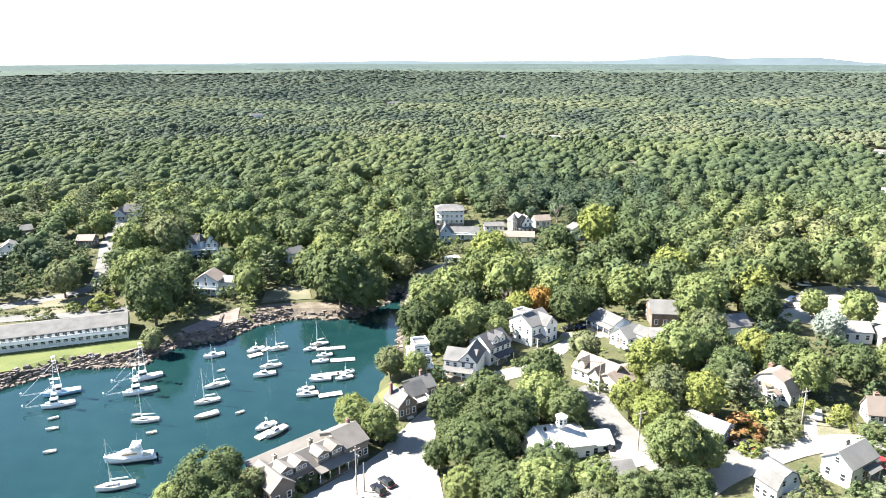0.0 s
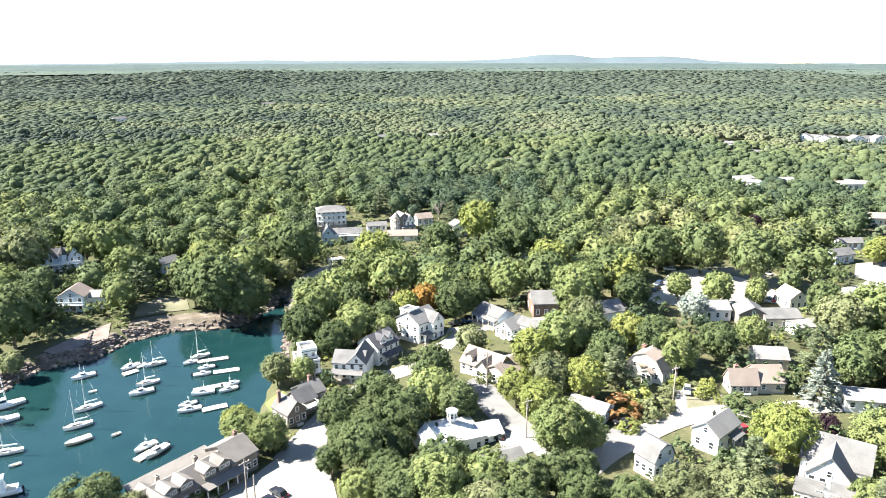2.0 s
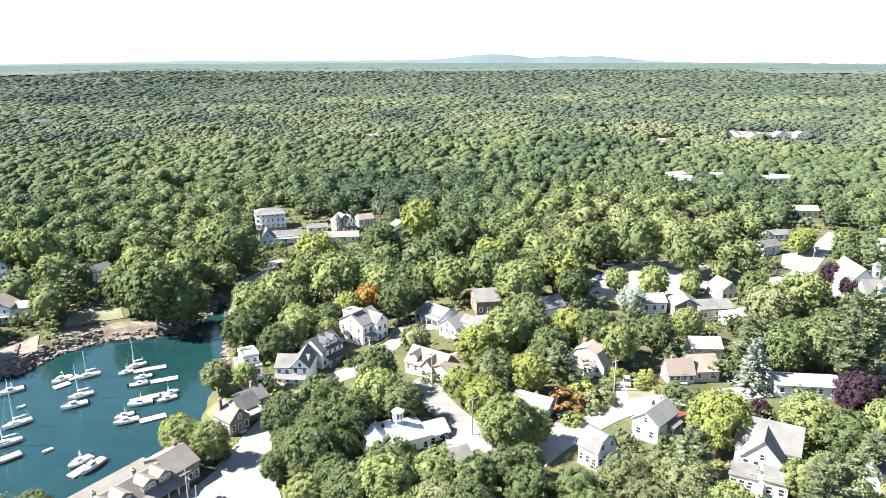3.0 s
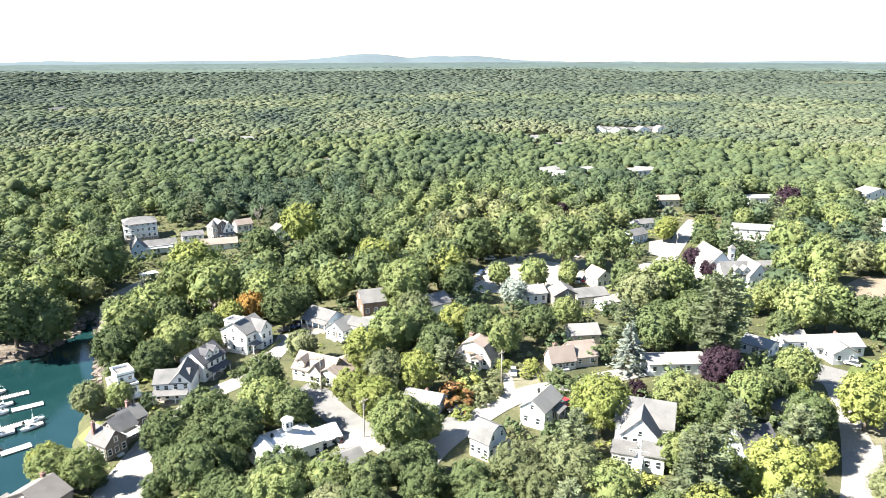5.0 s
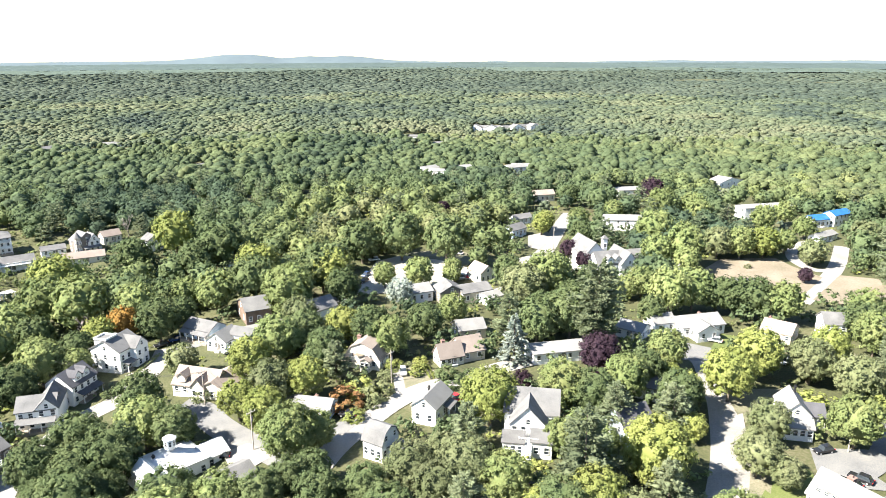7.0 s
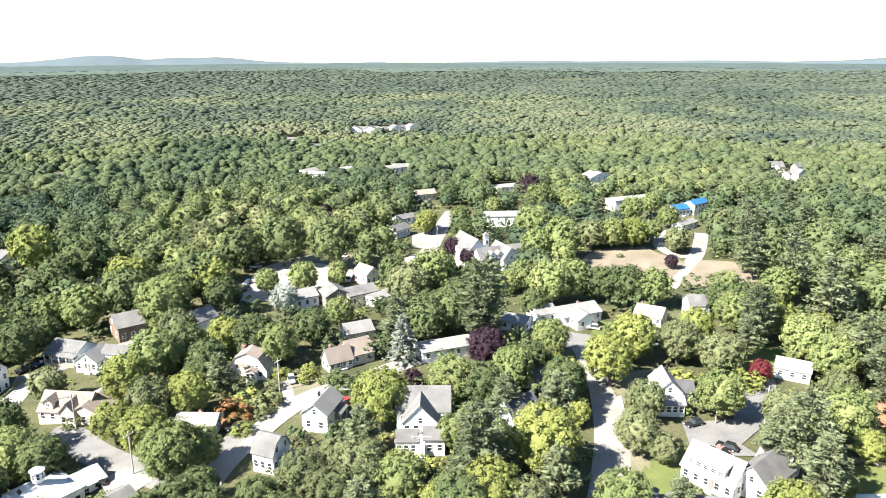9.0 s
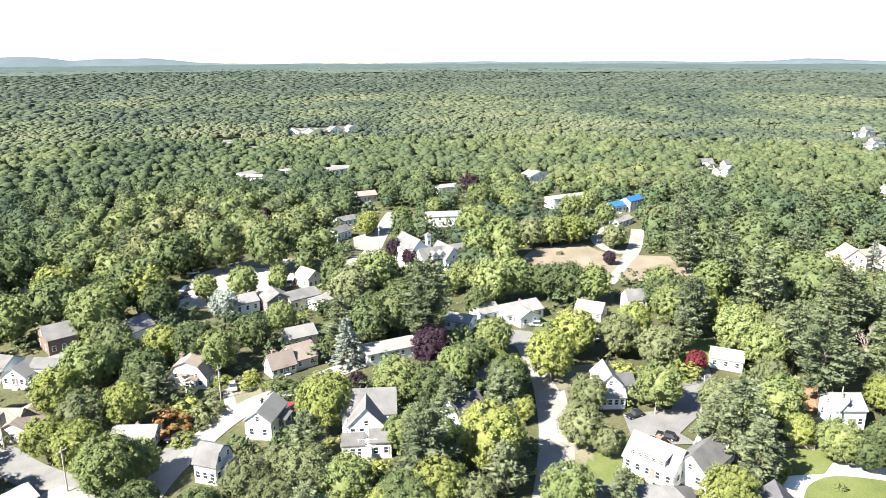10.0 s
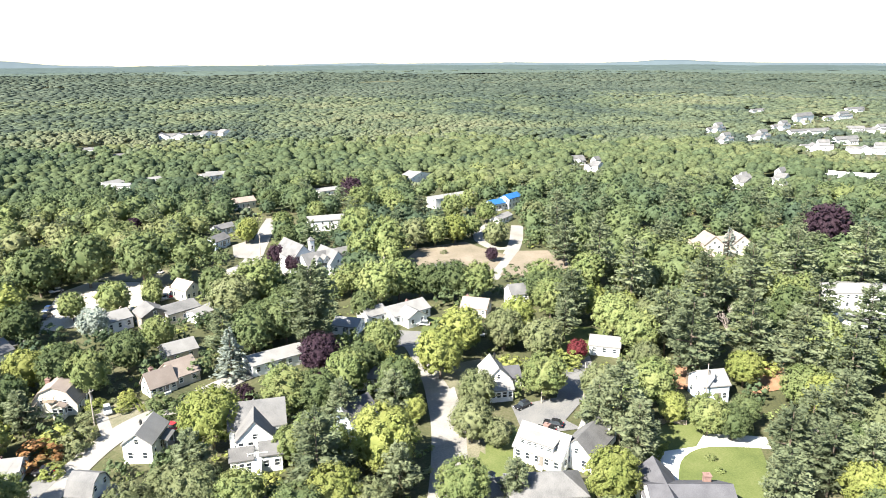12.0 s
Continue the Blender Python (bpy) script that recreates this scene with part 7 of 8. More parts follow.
# ---------------------------------------------------------------- boats in the harbour
tuna_boat(-106.3, 180.7, -155, 9.7, "pale blue tuna boat with tall spotting tower", hull_mat=BLUEHULL, tower=7.5)
tuna_boat(-103.6, 173.6, -155, 8.2, "white lobster-style tuna boat with short tower on a mooring", tower=4.5)
tuna_boat(-86.6, 190.3, -145, 9.1, "white tuna boat with tall lattice tower and pulpit", tower=7.5)
tuna_boat(-84.8, 181.3, -152, 9.0, "white tuna boat with spotting tower and pulpit", tower=5.0)
cabin_cruiser(-73.4, 147.2, -166, 10.8, "large white cabin cruiser with flybridge on a mooring")
sailboat(-76.9, 165.2, -166, 7.0, 8.6, "white sailing sloop with bare mast on a mooring")
sailboat(-64.2, 175.6, -152, 7.0, 9.7, "white sailing sloop with aluminium mast")
sailboat(-64.5, 185.3, -146, 7.1, 12.4, "white sloop with furled sail on its boom")
sailboat(-71.7, 136.2, -161, 8.2, 11.3, "white sailing sloop close to the shore")
sailboat(-52.8, 211.3, -151, 6.5, 7.6, "small white sailing sloop on a mooring")
sailboat(-52.2, 198.1, -155, 6.6, 9.3, "white daysailer on a mooring")
sailboat(-40.3, 214.9, -149, 6.2, 8.3, "white sloop with rolled headsail by a float")
motorboat(-71.7, 205.8, -148, 6.5, "white cabin motorboat on a mooring")
motorboat(-59.8, 210.2, -134, 6.2, "white cuddy motorboat by a float")
motorboat(-52.6, 192.3, -156, 6.6, "white cabin motorboat on a mooring")
motorboat(-42.6, 210.8, -149, 4.5, "small white motorboat beside a float")
motorboat(-37.7, 201.6, 9, 5.1, "white open motorboat beside a float")
motorboat(-37.2, 206.0, -155, 5.1, "white open motorboat beside a float")
motorboat(-28.5, 193.6, 19, 4.7, "white motorboat with low cabin at a float")
motorboat(-35.7, 189.1, -167, 6.3, "white motorboat beside a float")
motorboat(-28.9, 190.0, -151, 5.4, "white open motorboat at a float")
motorboat(-37.7, 179.6, -161, 6.1, "white motorboat with arch at a raft")
motorboat(-38.7, 182.8, -151, 5.0, "white motorboat with arch at a raft")
motorboat(-45.1, 162.2, -133, 5.8, "white centre console motorboat at a raft", cover=DECKTAN)
motorboat(-41.8, 159.4, -123, 6.9, "white open motorboat at a raft")
covered_launch(-61.9, 167.9, -145, 6.3, "buff workboat under a white canvas cover")
dinghy(-101.4, 166.7, -139, 2.7, "small white dinghy floating on a mooring")
dinghy(-98.9, 161.4, -153, 3.0, "small white dinghy floating on a mooring")
dinghy(-73.0, 159.4, -149, 2.7, "small white dinghy floating on a mooring")
dinghy(-93.8, 150.6, -155, 3.0, "small white dinghy floating on a mooring")
dinghy(-53.7, 169.7, -136, 2.6, "small white dinghy floating on a mooring")
dinghy(-66.4, 195.4, -145, 2.4, "small white dinghy floating on a mooring")
dinghy(-80.5, 168.5, -165, 2.4, "small white dinghy floating on a mooring")
float_dock(-36.0, 211.9, 11, 9.2, 2.2, "pale planked float moored in the harbour")
float_dock(-31.0, 203.0, 10, 7.4, 2.2, "pale planked float moored in the harbour")
float_dock(-34.2, 192.6, 17, 9.0, 2.2, "pale planked float moored in the harbour")
float_dock(-31.3, 179.9, 18, 6.5, 2.2, "pale planked float moored in the harbour")
float_dock(-58.9, 206.7, 36, 4.4, 2.2, "pale planked float moored in the harbour")
float_dock(-44.4, 158.4, 53, 4.8, 2.2, "pale planked float moored in the harbour")
float_dock(-56.9, 211.3, 44, 3.3, 2.2, "pale planked float moored in the harbour")
# ---------------------------------------------------------------- parked cars
car(-13.3, 129.1, 127, BLACKCAR, "black car parked in the cove car park")
car(-11.9, 131.8, 129, BLACKCAR, "black car parked in the cove car park")
car(-15.4, 125.4, 132, SILVERCAR, "silver car parked in the cove car park")
car(35.7, 140.3, 152, BLACKCAR, "black car parked beside the white house")
car(64.8, 136.8, 135, BLACKCAR, "black car parked by the low blue house")
car(86.3, 147.7, -117, SILVERCAR, "silver car on the two-track driveway")
car(27.1, 187.1, -143, SILVERCAR, "silver car on the village road")
car(54.6, 192.7, -164, SILVERCAR, "silver car parked on a gravel yard")
car(89.0, 128.5, 98, REDCAR, "red car parked behind the white house")
car(139.5, 65.5, 161, BLACKCAR, "black car parked under a tree")
car(132.2, 56.3, 95, BLACKCAR, "black car parked behind the dormered house")
car(135.5, 55.9, 100, BLACKCAR, "black car parked behind the dormered house")
car(77.9, 92.8, 124, BLACKCAR, "black car parked in tree shade")
car(171.3, 115.0, 116, SILVERCAR, "silver car beside the ranch house")
car(129.7, 243.2, 168, WHITECAR, "white van at the edge of the car park")
car(117.4, 227.1, -147, BLUECAR, "blue car parked in tree shade")
car(113.4, 220.8, -151, BLACKCAR, "dark car parked in tree shade")
car(163.0, 232.1, 123, WHITECAR, "white car on the grass edge")
car(143.0, 204.7, -131, BLACKCAR, "car parked in a row behind the shops")
car(145.7, 204.5, -132, SILVERCAR, "car parked in a row behind the shops")
car(148.4, 204.4, -132, REDCAR, "car parked in a row behind the shops")
car(151.2, 204.3, -133, BLACKCAR, "car parked in a row behind the shops")
car(154.0, 204.2, -133, BLUECAR, "car parked in a row behind the shops")
car(44.7, 213.0, -174, BLUECAR, "blue car parked by the shops")
car(40.2, 212.3, -174, BLACKCAR, "dark car parked by the shops")
car(253.6, -5.6, 121, BLUECAR, "blue car parked by the guesthouse")
car(174.4, 94.9, 172, SILVERCAR, "silver car in tree shade")
# ---------------------------------------------------------------- poles and overhead cables
pole_a = utility_pole(-17.8, 128.2, 11.5, 40, arm=True)
pole_b = utility_pole(40.1, 166.7, 10, 20, arm=True)
pole_c = utility_pole(42.5, 138.2, 10, 20, arm=True)
pole_d = utility_pole(7.2, 211.8, 10, 20, arm=True)
pole_e = utility_pole(26.0, 181.2, 9, 20, arm=True)
pole_f = utility_pole(81.3, 145.1, 9, 20, arm=True)
pole_g = utility_pole(143.8, 62.6, 9, 20, arm=True)
pole_h = utility_pole(152.8, 55.3, 9, 20, arm=True)
pole_i = utility_pole(162.9, 29.0, 11, 10, arm=True)
pole_j = utility_pole(200.1, 214.9, 11, 20, arm=True)
pole_k = utility_pole(199.9, 151.1, 10, 20, arm=True)
pole_l = utility_pole(15.4, 142.8, 8, 0, arm=False)
pole_m = utility_pole(275.8, 26.8, 11, 20, arm=True)
pole_n = utility_pole(-16.4, 129.4, 7, 0, arm=False)
cables(pole_b, pole_c, n=4)
cables(pole_b, pole_e)
cables(pole_e, pole_d)
cables(pole_a, pole_e, n=2)
cables(pole_g, pole_h)
cables(pole_f, pole_c, n=2)
# ---------------------------------------------------------------- garden and village trees
tree(9.2, 147.1, 11.7, 12.2, "d", "round")
tree(9.6, 124.8, 10.1, 10.6, "d", "round")
tree(2.0, 146.1, 7.8, 8.1, "d", "round")
tree(2.1, 152.6, 12.7, 13.3, "d", "round")
tree(10.7, 158.5, 13.1, 13.8, "d", "round")
tree(15.5, 145.7, 14.1, 14.8, "d", "round")
tree(23.9, 156.2, 12.9, 13.6, "g", "round")
tree(29.0, 149.9, 11.2, 11.7, "d", "round")
tree(6.1, 134.9, 13.2, 13.8, "d", "round")
tree(-1.1, 136.5, 7.3, 7.7, "d", "round")
tree(12.3, 137.1, 8.5, 9.0, "d", "round")
tree(18.2, 114.5, 13.0, 13.6, "g", "round")
tree(12.2, 115.9, 11.6, 12.2, "d", "round")
tree(3.9, 121.5, 8.8, 9.2, "g", "round")
tree(27.4, 113.3, 9.3, 9.8, "d", "round")
tree(34.9, 112.6, 10.2, 10.7, "d", "round")
tree(41.8, 114.9, 9.4, 9.8, "d", "round")
tree(-22.8, 160.4, 9.8, 10.3, "y", "round")
tree(-14.8, 149.9, 9.9, 10.4, "g", "round")
tree(-45.8, 120.9, 14.8, 15.5, "d", "round")
tree(-39.3, 128.2, 7.0, 7.3, "o", "round")
tree(-53.8, 121.9, 7.8, 8.2, "g", "round")
tree(44.4, 153.4, 10.6, 11.0, "y", "round")
tree(46.8, 142.4, 11.8, 12.4, "y", "round")
tree(52.8, 153.3, 12.7, 13.3, "o", "round")
tree(46.6, 127.5, 13.6, 14.3, "g", "round")
tree(53.3, 128.3, 9.2, 9.6, "g", "round")
tree(60.2, 150.1, 11.8, 12.4, "y", "round")
tree(53.2, 169.3, 13.1, 13.7, "y", "round")
tree(62.5, 173.8, 14.8, 15.6, "g", "round")
tree(72.3, 178.1, 12.2, 12.8, "d", "round")
tree(82.4, 174.9, 11.2, 11.8, "y", "round")
tree(86.5, 165.0, 13.4, 14.1, "d", "round")
tree(88.8, 158.2, 12.3, 12.9, "g", "round")
tree(72.4, 164.5, 11.3, 11.9, "d", "round")
tree(46.8, 115.7, 8.4, 8.8, "d", "round")
tree(67.8, 161.1, 8.4, 8.8, "d", "round")
tree(39.8, 185.4, 10.3, 10.8, "o", "round")
tree(32.4, 225.5, 11.0, 11.5, "a", "round")
tree(-7.8, 208.8, 15.0, 15.8, "d", "round")
tree(1.3, 197.8, 12.6, 13.3, "d", "round")
tree(-4.1, 223.8, 16.9, 17.7, "g", "round")
tree(8.1, 208.6, 14.1, 14.8, "g", "round")
tree(-15.1, 186.8, 9.6, 10.1, "o", "round")
tree(-7.8, 185.1, 8.0, 8.4, "g", "round")
tree(-37.1, 242.9, 22.2, 23.3, "d", "round")
tree(-28.1, 242.9, 18.2, 19.2, "d", "round")
tree(-47.4, 255.1, 16.9, 17.8, "d", "round")
tree(-30.1, 272.6, 18.0, 18.9, "g", "round")
tree(-44.3, 277.6, 18.3, 19.2, "g", "round")
tree(-51.2, 298.3, 11.0, 11.6, "y", "round")
tree(-75.1, 277.2, 16.0, 16.8, "g", "round")
tree(-73.7, 258.1, 12.9, 13.5, "d", "round")
tree(-96.7, 224.9, 20.7, 21.7, "d", "round")
tree(-97.9, 243.1, 16.2, 17.0, "d", "round")
tree(-109.1, 248.8, 18.6, 19.5, "g", "round")
tree(-113.3, 246.4, 16.4, 17.2, "g", "round")
tree(-127.6, 281.1, 16.1, 16.9, "g", "round")
tree(-136.6, 243.8, 14.2, 14.9, "o", "round")
tree(-96.3, 299.6, 17.1, 18.0, "g", "round")
tree(-113.3, 286.2, 18.7, 19.7, "o", "round")
tree(-153.9, 313.0, 12.7, 13.4, "g", "round")
tree(-85.7, 296.6, 19.4, 20.3, "g", "round")
tree(-91.1, 207.5, 7.8, 8.2, "o", "round")
tree(13.8, 252.2, 18.8, 19.7, "g", "round")
tree(3.2, 239.7, 16.0, 16.8, "g", "round")
tree(23.1, 240.2, 19.9, 20.9, "g", "round")
tree(37.9, 231.8, 15.5, 16.2, "g", "round")
tree(40.8, 215.2, 14.5, 15.2, "d", "round")
tree(66.7, 264.7, 15.3, 16.0, "d", "round")
tree(49.0, 290.0, 14.3, 15.0, "d", "round")
tree(67.1, 298.7, 19.5, 20.4, "y", "round")
tree(78.8, 234.3, 17.5, 18.3, "y", "round")
tree(61.2, 225.1, 15.0, 15.8, "g", "round")
tree(76.0, 267.8, 19.8, 20.7, "d", "round")
tree(-12.8, 289.4, 21.3, 22.4, "d", "round")
tree(-21.3, 311.2, 17.8, 18.7, "g", "round")
tree(19.2, 271.0, 20.1, 21.1, "y", "round")
tree(83.8, 215.0, 14.4, 15.1, "g", "round")
tree(98.3, 215.9, 16.2, 17.0, "y", "round")
tree(49.0, 222.0, 10.5, 11.1, "d", "round")
tree(88.4, 113.3, 14.3, 15.0, "y", "round")
tree(127.0, 117.6, 12.2, 12.8, "u", "round")
tree(114.7, 137.0, 12.7, 14.0, "s", "spruce")
tree(105.2, 122.2, 5.8, 6.1, "u", "round")
tree(106.4, 109.3, 12.9, 13.6, "g", "round")
tree(110.2, 103.3, 12.1, 12.7, "d", "round")
tree(85.7, 81.3, 13.8, 19.0, "p", "pine")
tree(107.5, 94.0, 9.6, 13.2, "p", "pine")
tree(99.6, 76.7, 15.2, 16.0, "y", "round")
tree(120.7, 83.7, 6.6, 6.9, "y", "round")
tree(93.4, 95.9, 8.1, 8.5, "g", "round")
tree(60.8, 102.3, 10.7, 11.2, "o", "round")
tree(68.5, 94.8, 12.6, 13.2, "o", "round")
tree(72.7, 88.4, 11.3, 11.8, "g", "round")
tree(61.9, 94.3, 10.2, 10.7, "o", "round")
tree(51.4, 102.8, 9.3, 9.8, "d", "round")
tree(43.6, 105.6, 10.2, 10.8, "d", "round")
tree(79.8, 85.5, 6.2, 6.6, "d", "round")
tree(142.6, 90.6, 13.8, 14.5, "y", "round")
tree(158.3, 93.8, 14.0, 14.7, "y", "round")
tree(144.6, 110.5, 11.6, 12.2, "g", "round")
tree(137.9, 103.8, 6.3, 6.6, "y", "round")
tree(131.7, 106.6, 10.4, 10.9, "d", "round")
tree(131.8, 94.3, 9.1, 9.6, "y", "round")
tree(167.5, 84.8, 12.4, 13.0, "o", "round")
tree(136.6, 129.2, 13.0, 18.5, "p", "pine")
tree(139.5, 131.0, 18.6, 25.7, "p", "pine")
tree(127.3, 142.2, 14.3, 15.0, "d", "round")
tree(137.8, 139.9, 16.1, 16.9, "d", "round")
tree(120.7, 146.6, 11.1, 15.4, "p", "pine")
tree(116.3, 168.3, 10.3, 10.8, "g", "round")
tree(102.9, 163.2, 11.4, 12.0, "d", "round")
tree(116.4, 210.8, 9.6, 10.1, "g", "round")
tree(142.2, 206.1, 8.3, 8.7, "g", "round")
tree(125.8, 203.2, 11.9, 12.5, "g", "round")
tree(111.0, 190.9, 10.2, 10.7, "s", "round")
tree(90.3, 174.2, 9.9, 10.4, "g", "round")
tree(142.4, 166.0, 17.5, 16.5, "o", "round")
tree(138.7, 201.5, 7.5, 7.0, "g", "round")
tree(152.8, 166.3, 18.4, 19.3, "g", "round")
tree(194.2, 199.1, 8.9, 9.4, "u", "round")
tree(190.0, 186.9, 7.5, 7.9, "u", "round")
tree(212.2, 236.2, 9.7, 10.2, "y", "round")
tree(215.0, 214.0, 11.0, 11.5, "d", "round")
tree(234.9, 191.0, 17.5, 18.4, "g", "round")
tree(306.5, 253.3, 14.5, 15.3, "u", "round")
tree(224.1, 167.2, 17.1, 17.9, "g", "round")
tree(198.4, 295.7, 7.5, 7.9, "u", "round")
tree(73.5, 223.4, 17.1, 18.0, "d", "round")
tree(77.6, 203.4, 17.9, 18.8, "g", "round")
tree(97.0, 204.5, 12.5, 13.0, "d", "round")
tree(96.4, 219.1, 17.7, 18.5, "d", "round")
tree(186.0, 134.6, 15.0, 15.8, "g", "round")
tree(177.4, 136.8, 15.8, 16.5, "g", "round")
tree(196.4, 119.4, 14.0, 14.6, "d", "round")
tree(191.2, 129.5, 12.6, 13.2, "d", "round")
tree(201.0, 112.4, 13.5, 14.0, "g", "round")
tree(151.2, 223.1, 19.8, 20.8, "d", "round")
tree(139.0, 237.2, 20.2, 21.2, "d", "round")
tree(124.3, 242.9, 17.8, 18.7, "d", "round")
tree(66.3, 175.6, 11.0, 11.5, "g", "round")
tree(133.5, 74.4, 9.9, 10.4, "o", "round")
tree(119.6, 68.0, 10.3, 10.8, "o", "round")
tree(120.3, 62.2, 7.2, 7.5, "o", "round")
tree(146.0, 62.8, 12.2, 12.8, "g", "round")
tree(134.2, 40.4, 14.2, 19.5, "p", "pine")
tree(133.3, 44.8, 10.8, 14.9, "p", "pine")
tree(127.8, 34.6, 11.2, 15.5, "p", "pine")
tree(114.5, 35.1, 11.4, 12.0, "y", "round")
tree(149.3, 25.5, 9.8, 10.3, "g", "round")
tree(150.5, 33.6, 7.6, 8.0, "y", "round")
tree(157.9, 19.4, 7.6, 8.0, "d", "round")
tree(171.2, 64.5, 6.4, 6.8, "m", "round")
tree(244.3, 130.3, 5.9, 6.2, "u", "round")
tree(332.4, 18.0, 20.1, 21.2, "u", "round")
tree(139.7, 8.5, 11.5, 15.8, "p", "pine")
tree(138.2, 1.2, 11.6, 16.0, "p", "pine")
tree(152.6, 5.8, 11.1, 15.3, "p", "pine")
tree(124.8, 7.1, 10.9, 15.0, "p", "pine")
tree(158.9, 0.7, 12.4, 17.1, "p", "pine")
tree(164.0, -5.2, 10.8, 11.3, "o", "round")
tree(190.5, 20.6, 8.9, 6.7, "y", "bush")
tree(172.7, 35.4, 16.9, 23.3, "p", "pine")
tree(190.1, 24.4, 16.2, 22.4, "p", "pine")
tree(180.4, 11.4, 16.3, 22.5, "p", "pine")
tree(179.7, 0.5, 14.4, 19.9, "p", "pine")
tree(140.0, -5.2, 11.4, 15.8, "p", "pine")
tree(136.4, -4.8, 10.2, 10.7, "y", "round")
tree(213.5, -1.7, 15.2, 21.0, "p", "pine")
tree(222.9, 11.4, 14.7, 20.3, "p", "pine")
tree(187.8, 45.6, 13.9, 19.2, "p", "pine")
tree(223.0, 66.4, 16.7, 23.1, "p", "pine")
tree(238.7, 83.7, 16.2, 22.4, "p", "pine")
tree(263.4, 110.8, 16.1, 22.2, "p", "pine")
tree(266.4, 140.4, 11.5, 11.5, "o", "round")
tree(282.7, 205.4, 14.1, 14.8, "g", "round")
tree(168.4, 85.9, 11.2, 11.7, "o", "round")
tree(166.9, 73.0, 12.3, 12.9, "o", "round")
tree(156.5, 77.9, 7.5, 5.6, "y", "bush")
tree(181.8, 72.7, 9.8, 13.5, "p", "pine")
tree(190.1, 60.6, 14.7, 15.4, "g", "round")
tree(192.7, 75.6, 13.6, 18.8, "p", "pine")
tree(197.5, 84.0, 12.5, 14.0, "g", "round")
tree(193.0, 124.2, 13.0, 13.8, "d", "round")
tree(170.5, 99.2, 7.5, 8.0, "y", "round")
tree(193.9, 63.2, 6.8, 7.5, "s", "spruce")
tree(303.3, 51.1, 10.7, 11.9, "s", "spruce")
tree(263.3, 22.2, 17.4, 24.1, "p", "pine")
tree(237.6, 32.3, 16.3, 22.5, "p", "pine")
tree(270.0, 2.4, 19.0, 26.2, "p", "pine")
tree(215.9, 41.6, 17.1, 23.6, "p", "pine")
tree(104.7, 49.9, 7.3, 10.0, "p", "pine")
tree(97.1, 56.9, 11.2, 11.7, "g", "round")
tree(99.7, 75.1, 10.0, 10.5, "g", "round")
tree(150.0, 20.4, 8.5, 8.9, "d", "round")
tree(214.4, 172.8, 13.5, 14.1, "g", "round")
tree(217.9, 161.5, 11.1, 11.7, "g", "round")
tree(252.1, 162.3, 13.5, 14.1, "g", "round")
tree(259.7, 156.9, 13.6, 14.3, "y", "round")
tree(245.3, 168.0, 13.3, 14.0, "o", "round")
tree(244.5, 184.1, 12.4, 13.1, "g", "round")
tree(274.3, 156.7, 10.3, 10.8, "g", "round")
tree(259.0, 108.0, 10.5, 14.0, "p", "pine")
tree(299.1, 137.4, 14.6, 15.3, "o", "round")
tree(252.6, 102.5, 13.2, 18.2, "p", "pine")
tree(296.1, 124.8, 15.4, 21.3, "p", "pine")
tree(302.1, 164.6, 11.1, 11.7, "g", "round")
tree(300.6, 183.3, 12.8, 13.5, "g", "round")
tree(273.1, 183.7, 12.0, 16.6, "p", "pine")
tree(291.6, 215.4, 14.6, 15.3, "g", "round")
tree(320.1, 184.7, 11.9, 12.5, "g", "round")
tree(277.6, 222.7, 17.1, 18.0, "g", "round")
tree(230.5, 84.6, 13.9, 14.6, "g", "round")
tree(220.0, 97.1, 11.9, 12.4, "g", "round")
tree(236.8, 196.8, 12.4, 13.1, "d", "round")
tree(258.8, 236.3, 11.2, 11.7, "g", "round")
tree(230.9, 232.0, 11.7, 12.3, "g", "round")
tree(217.8, 240.1, 10.2, 10.7, "y", "round")
tree(266.1, 274.5, 12.0, 12.6, "d", "round")
tree(66.4, 140.8, 9.4, 6.6, "r", "bush")
tree(72.2, 144.8, 7.7, 5.7, "y", "bush")
tree(74.6, 140.4, 8.0, 5.2, "o", "bush")
tree(81.2, 147.7, 5.2, 3.9, "o", "bush")
tree(40.4, 170.0, 5.6, 4.2, "o", "bush")
tree(32.8, 144.6, 5.8, 4.3, "y", "bush")
tree(65.2, 134.0, 5.4, 4.0, "y", "bush")
tree(71.4, 137.2, 4.9, 3.7, "o", "bush")
tree(89.0, 145.1, 4.5, 3.4, "y", "bush")
tree(93.3, 150.2, 4.0, 3.0, "y", "bush")
tree(85.7, 151.4, 5.3, 4.0, "y", "bush")
tree(28.4, 140.9, 3.8, 2.8, "g", "bush")
tree(34.9, 131.2, 5.9, 4.4, "o", "bush")
tree(-120.2, 237.0, 9.9, 7.5, "y", "bush")
tree(-135.4, 224.6, 9.5, 7.1, "o", "bush")
tree(-129.2, 234.7, 5.9, 4.4, "g", "bush")
tree(94.3, 139.9, 5.8, 4.4, "d", "bush")
tree(91.1, 147.2, 4.5, 3.4, "y", "bush")
tree(83.2, 101.3, 3.5, 2.6, "y", "bush")
tree(84.7, 96.0, 4.5, 3.4, "y", "bush")
tree(85.4, 93.3, 4.5, 3.4, "y", "bush")
tree(93.3, 134.5, 7.1, 5.3, "d", "bush")
tree(98.9, 135.1, 5.8, 4.3, "d", "bush")
tree(115.6, 56.4, 3.0, 2.2, "o", "bush")
tree(115.9, 52.8, 3.0, 2.2, "o", "bush")
tree(115.3, 47.0, 3.3, 2.5, "o", "bush")
tree(115.7, 43.6, 4.4, 3.3, "g", "bush")
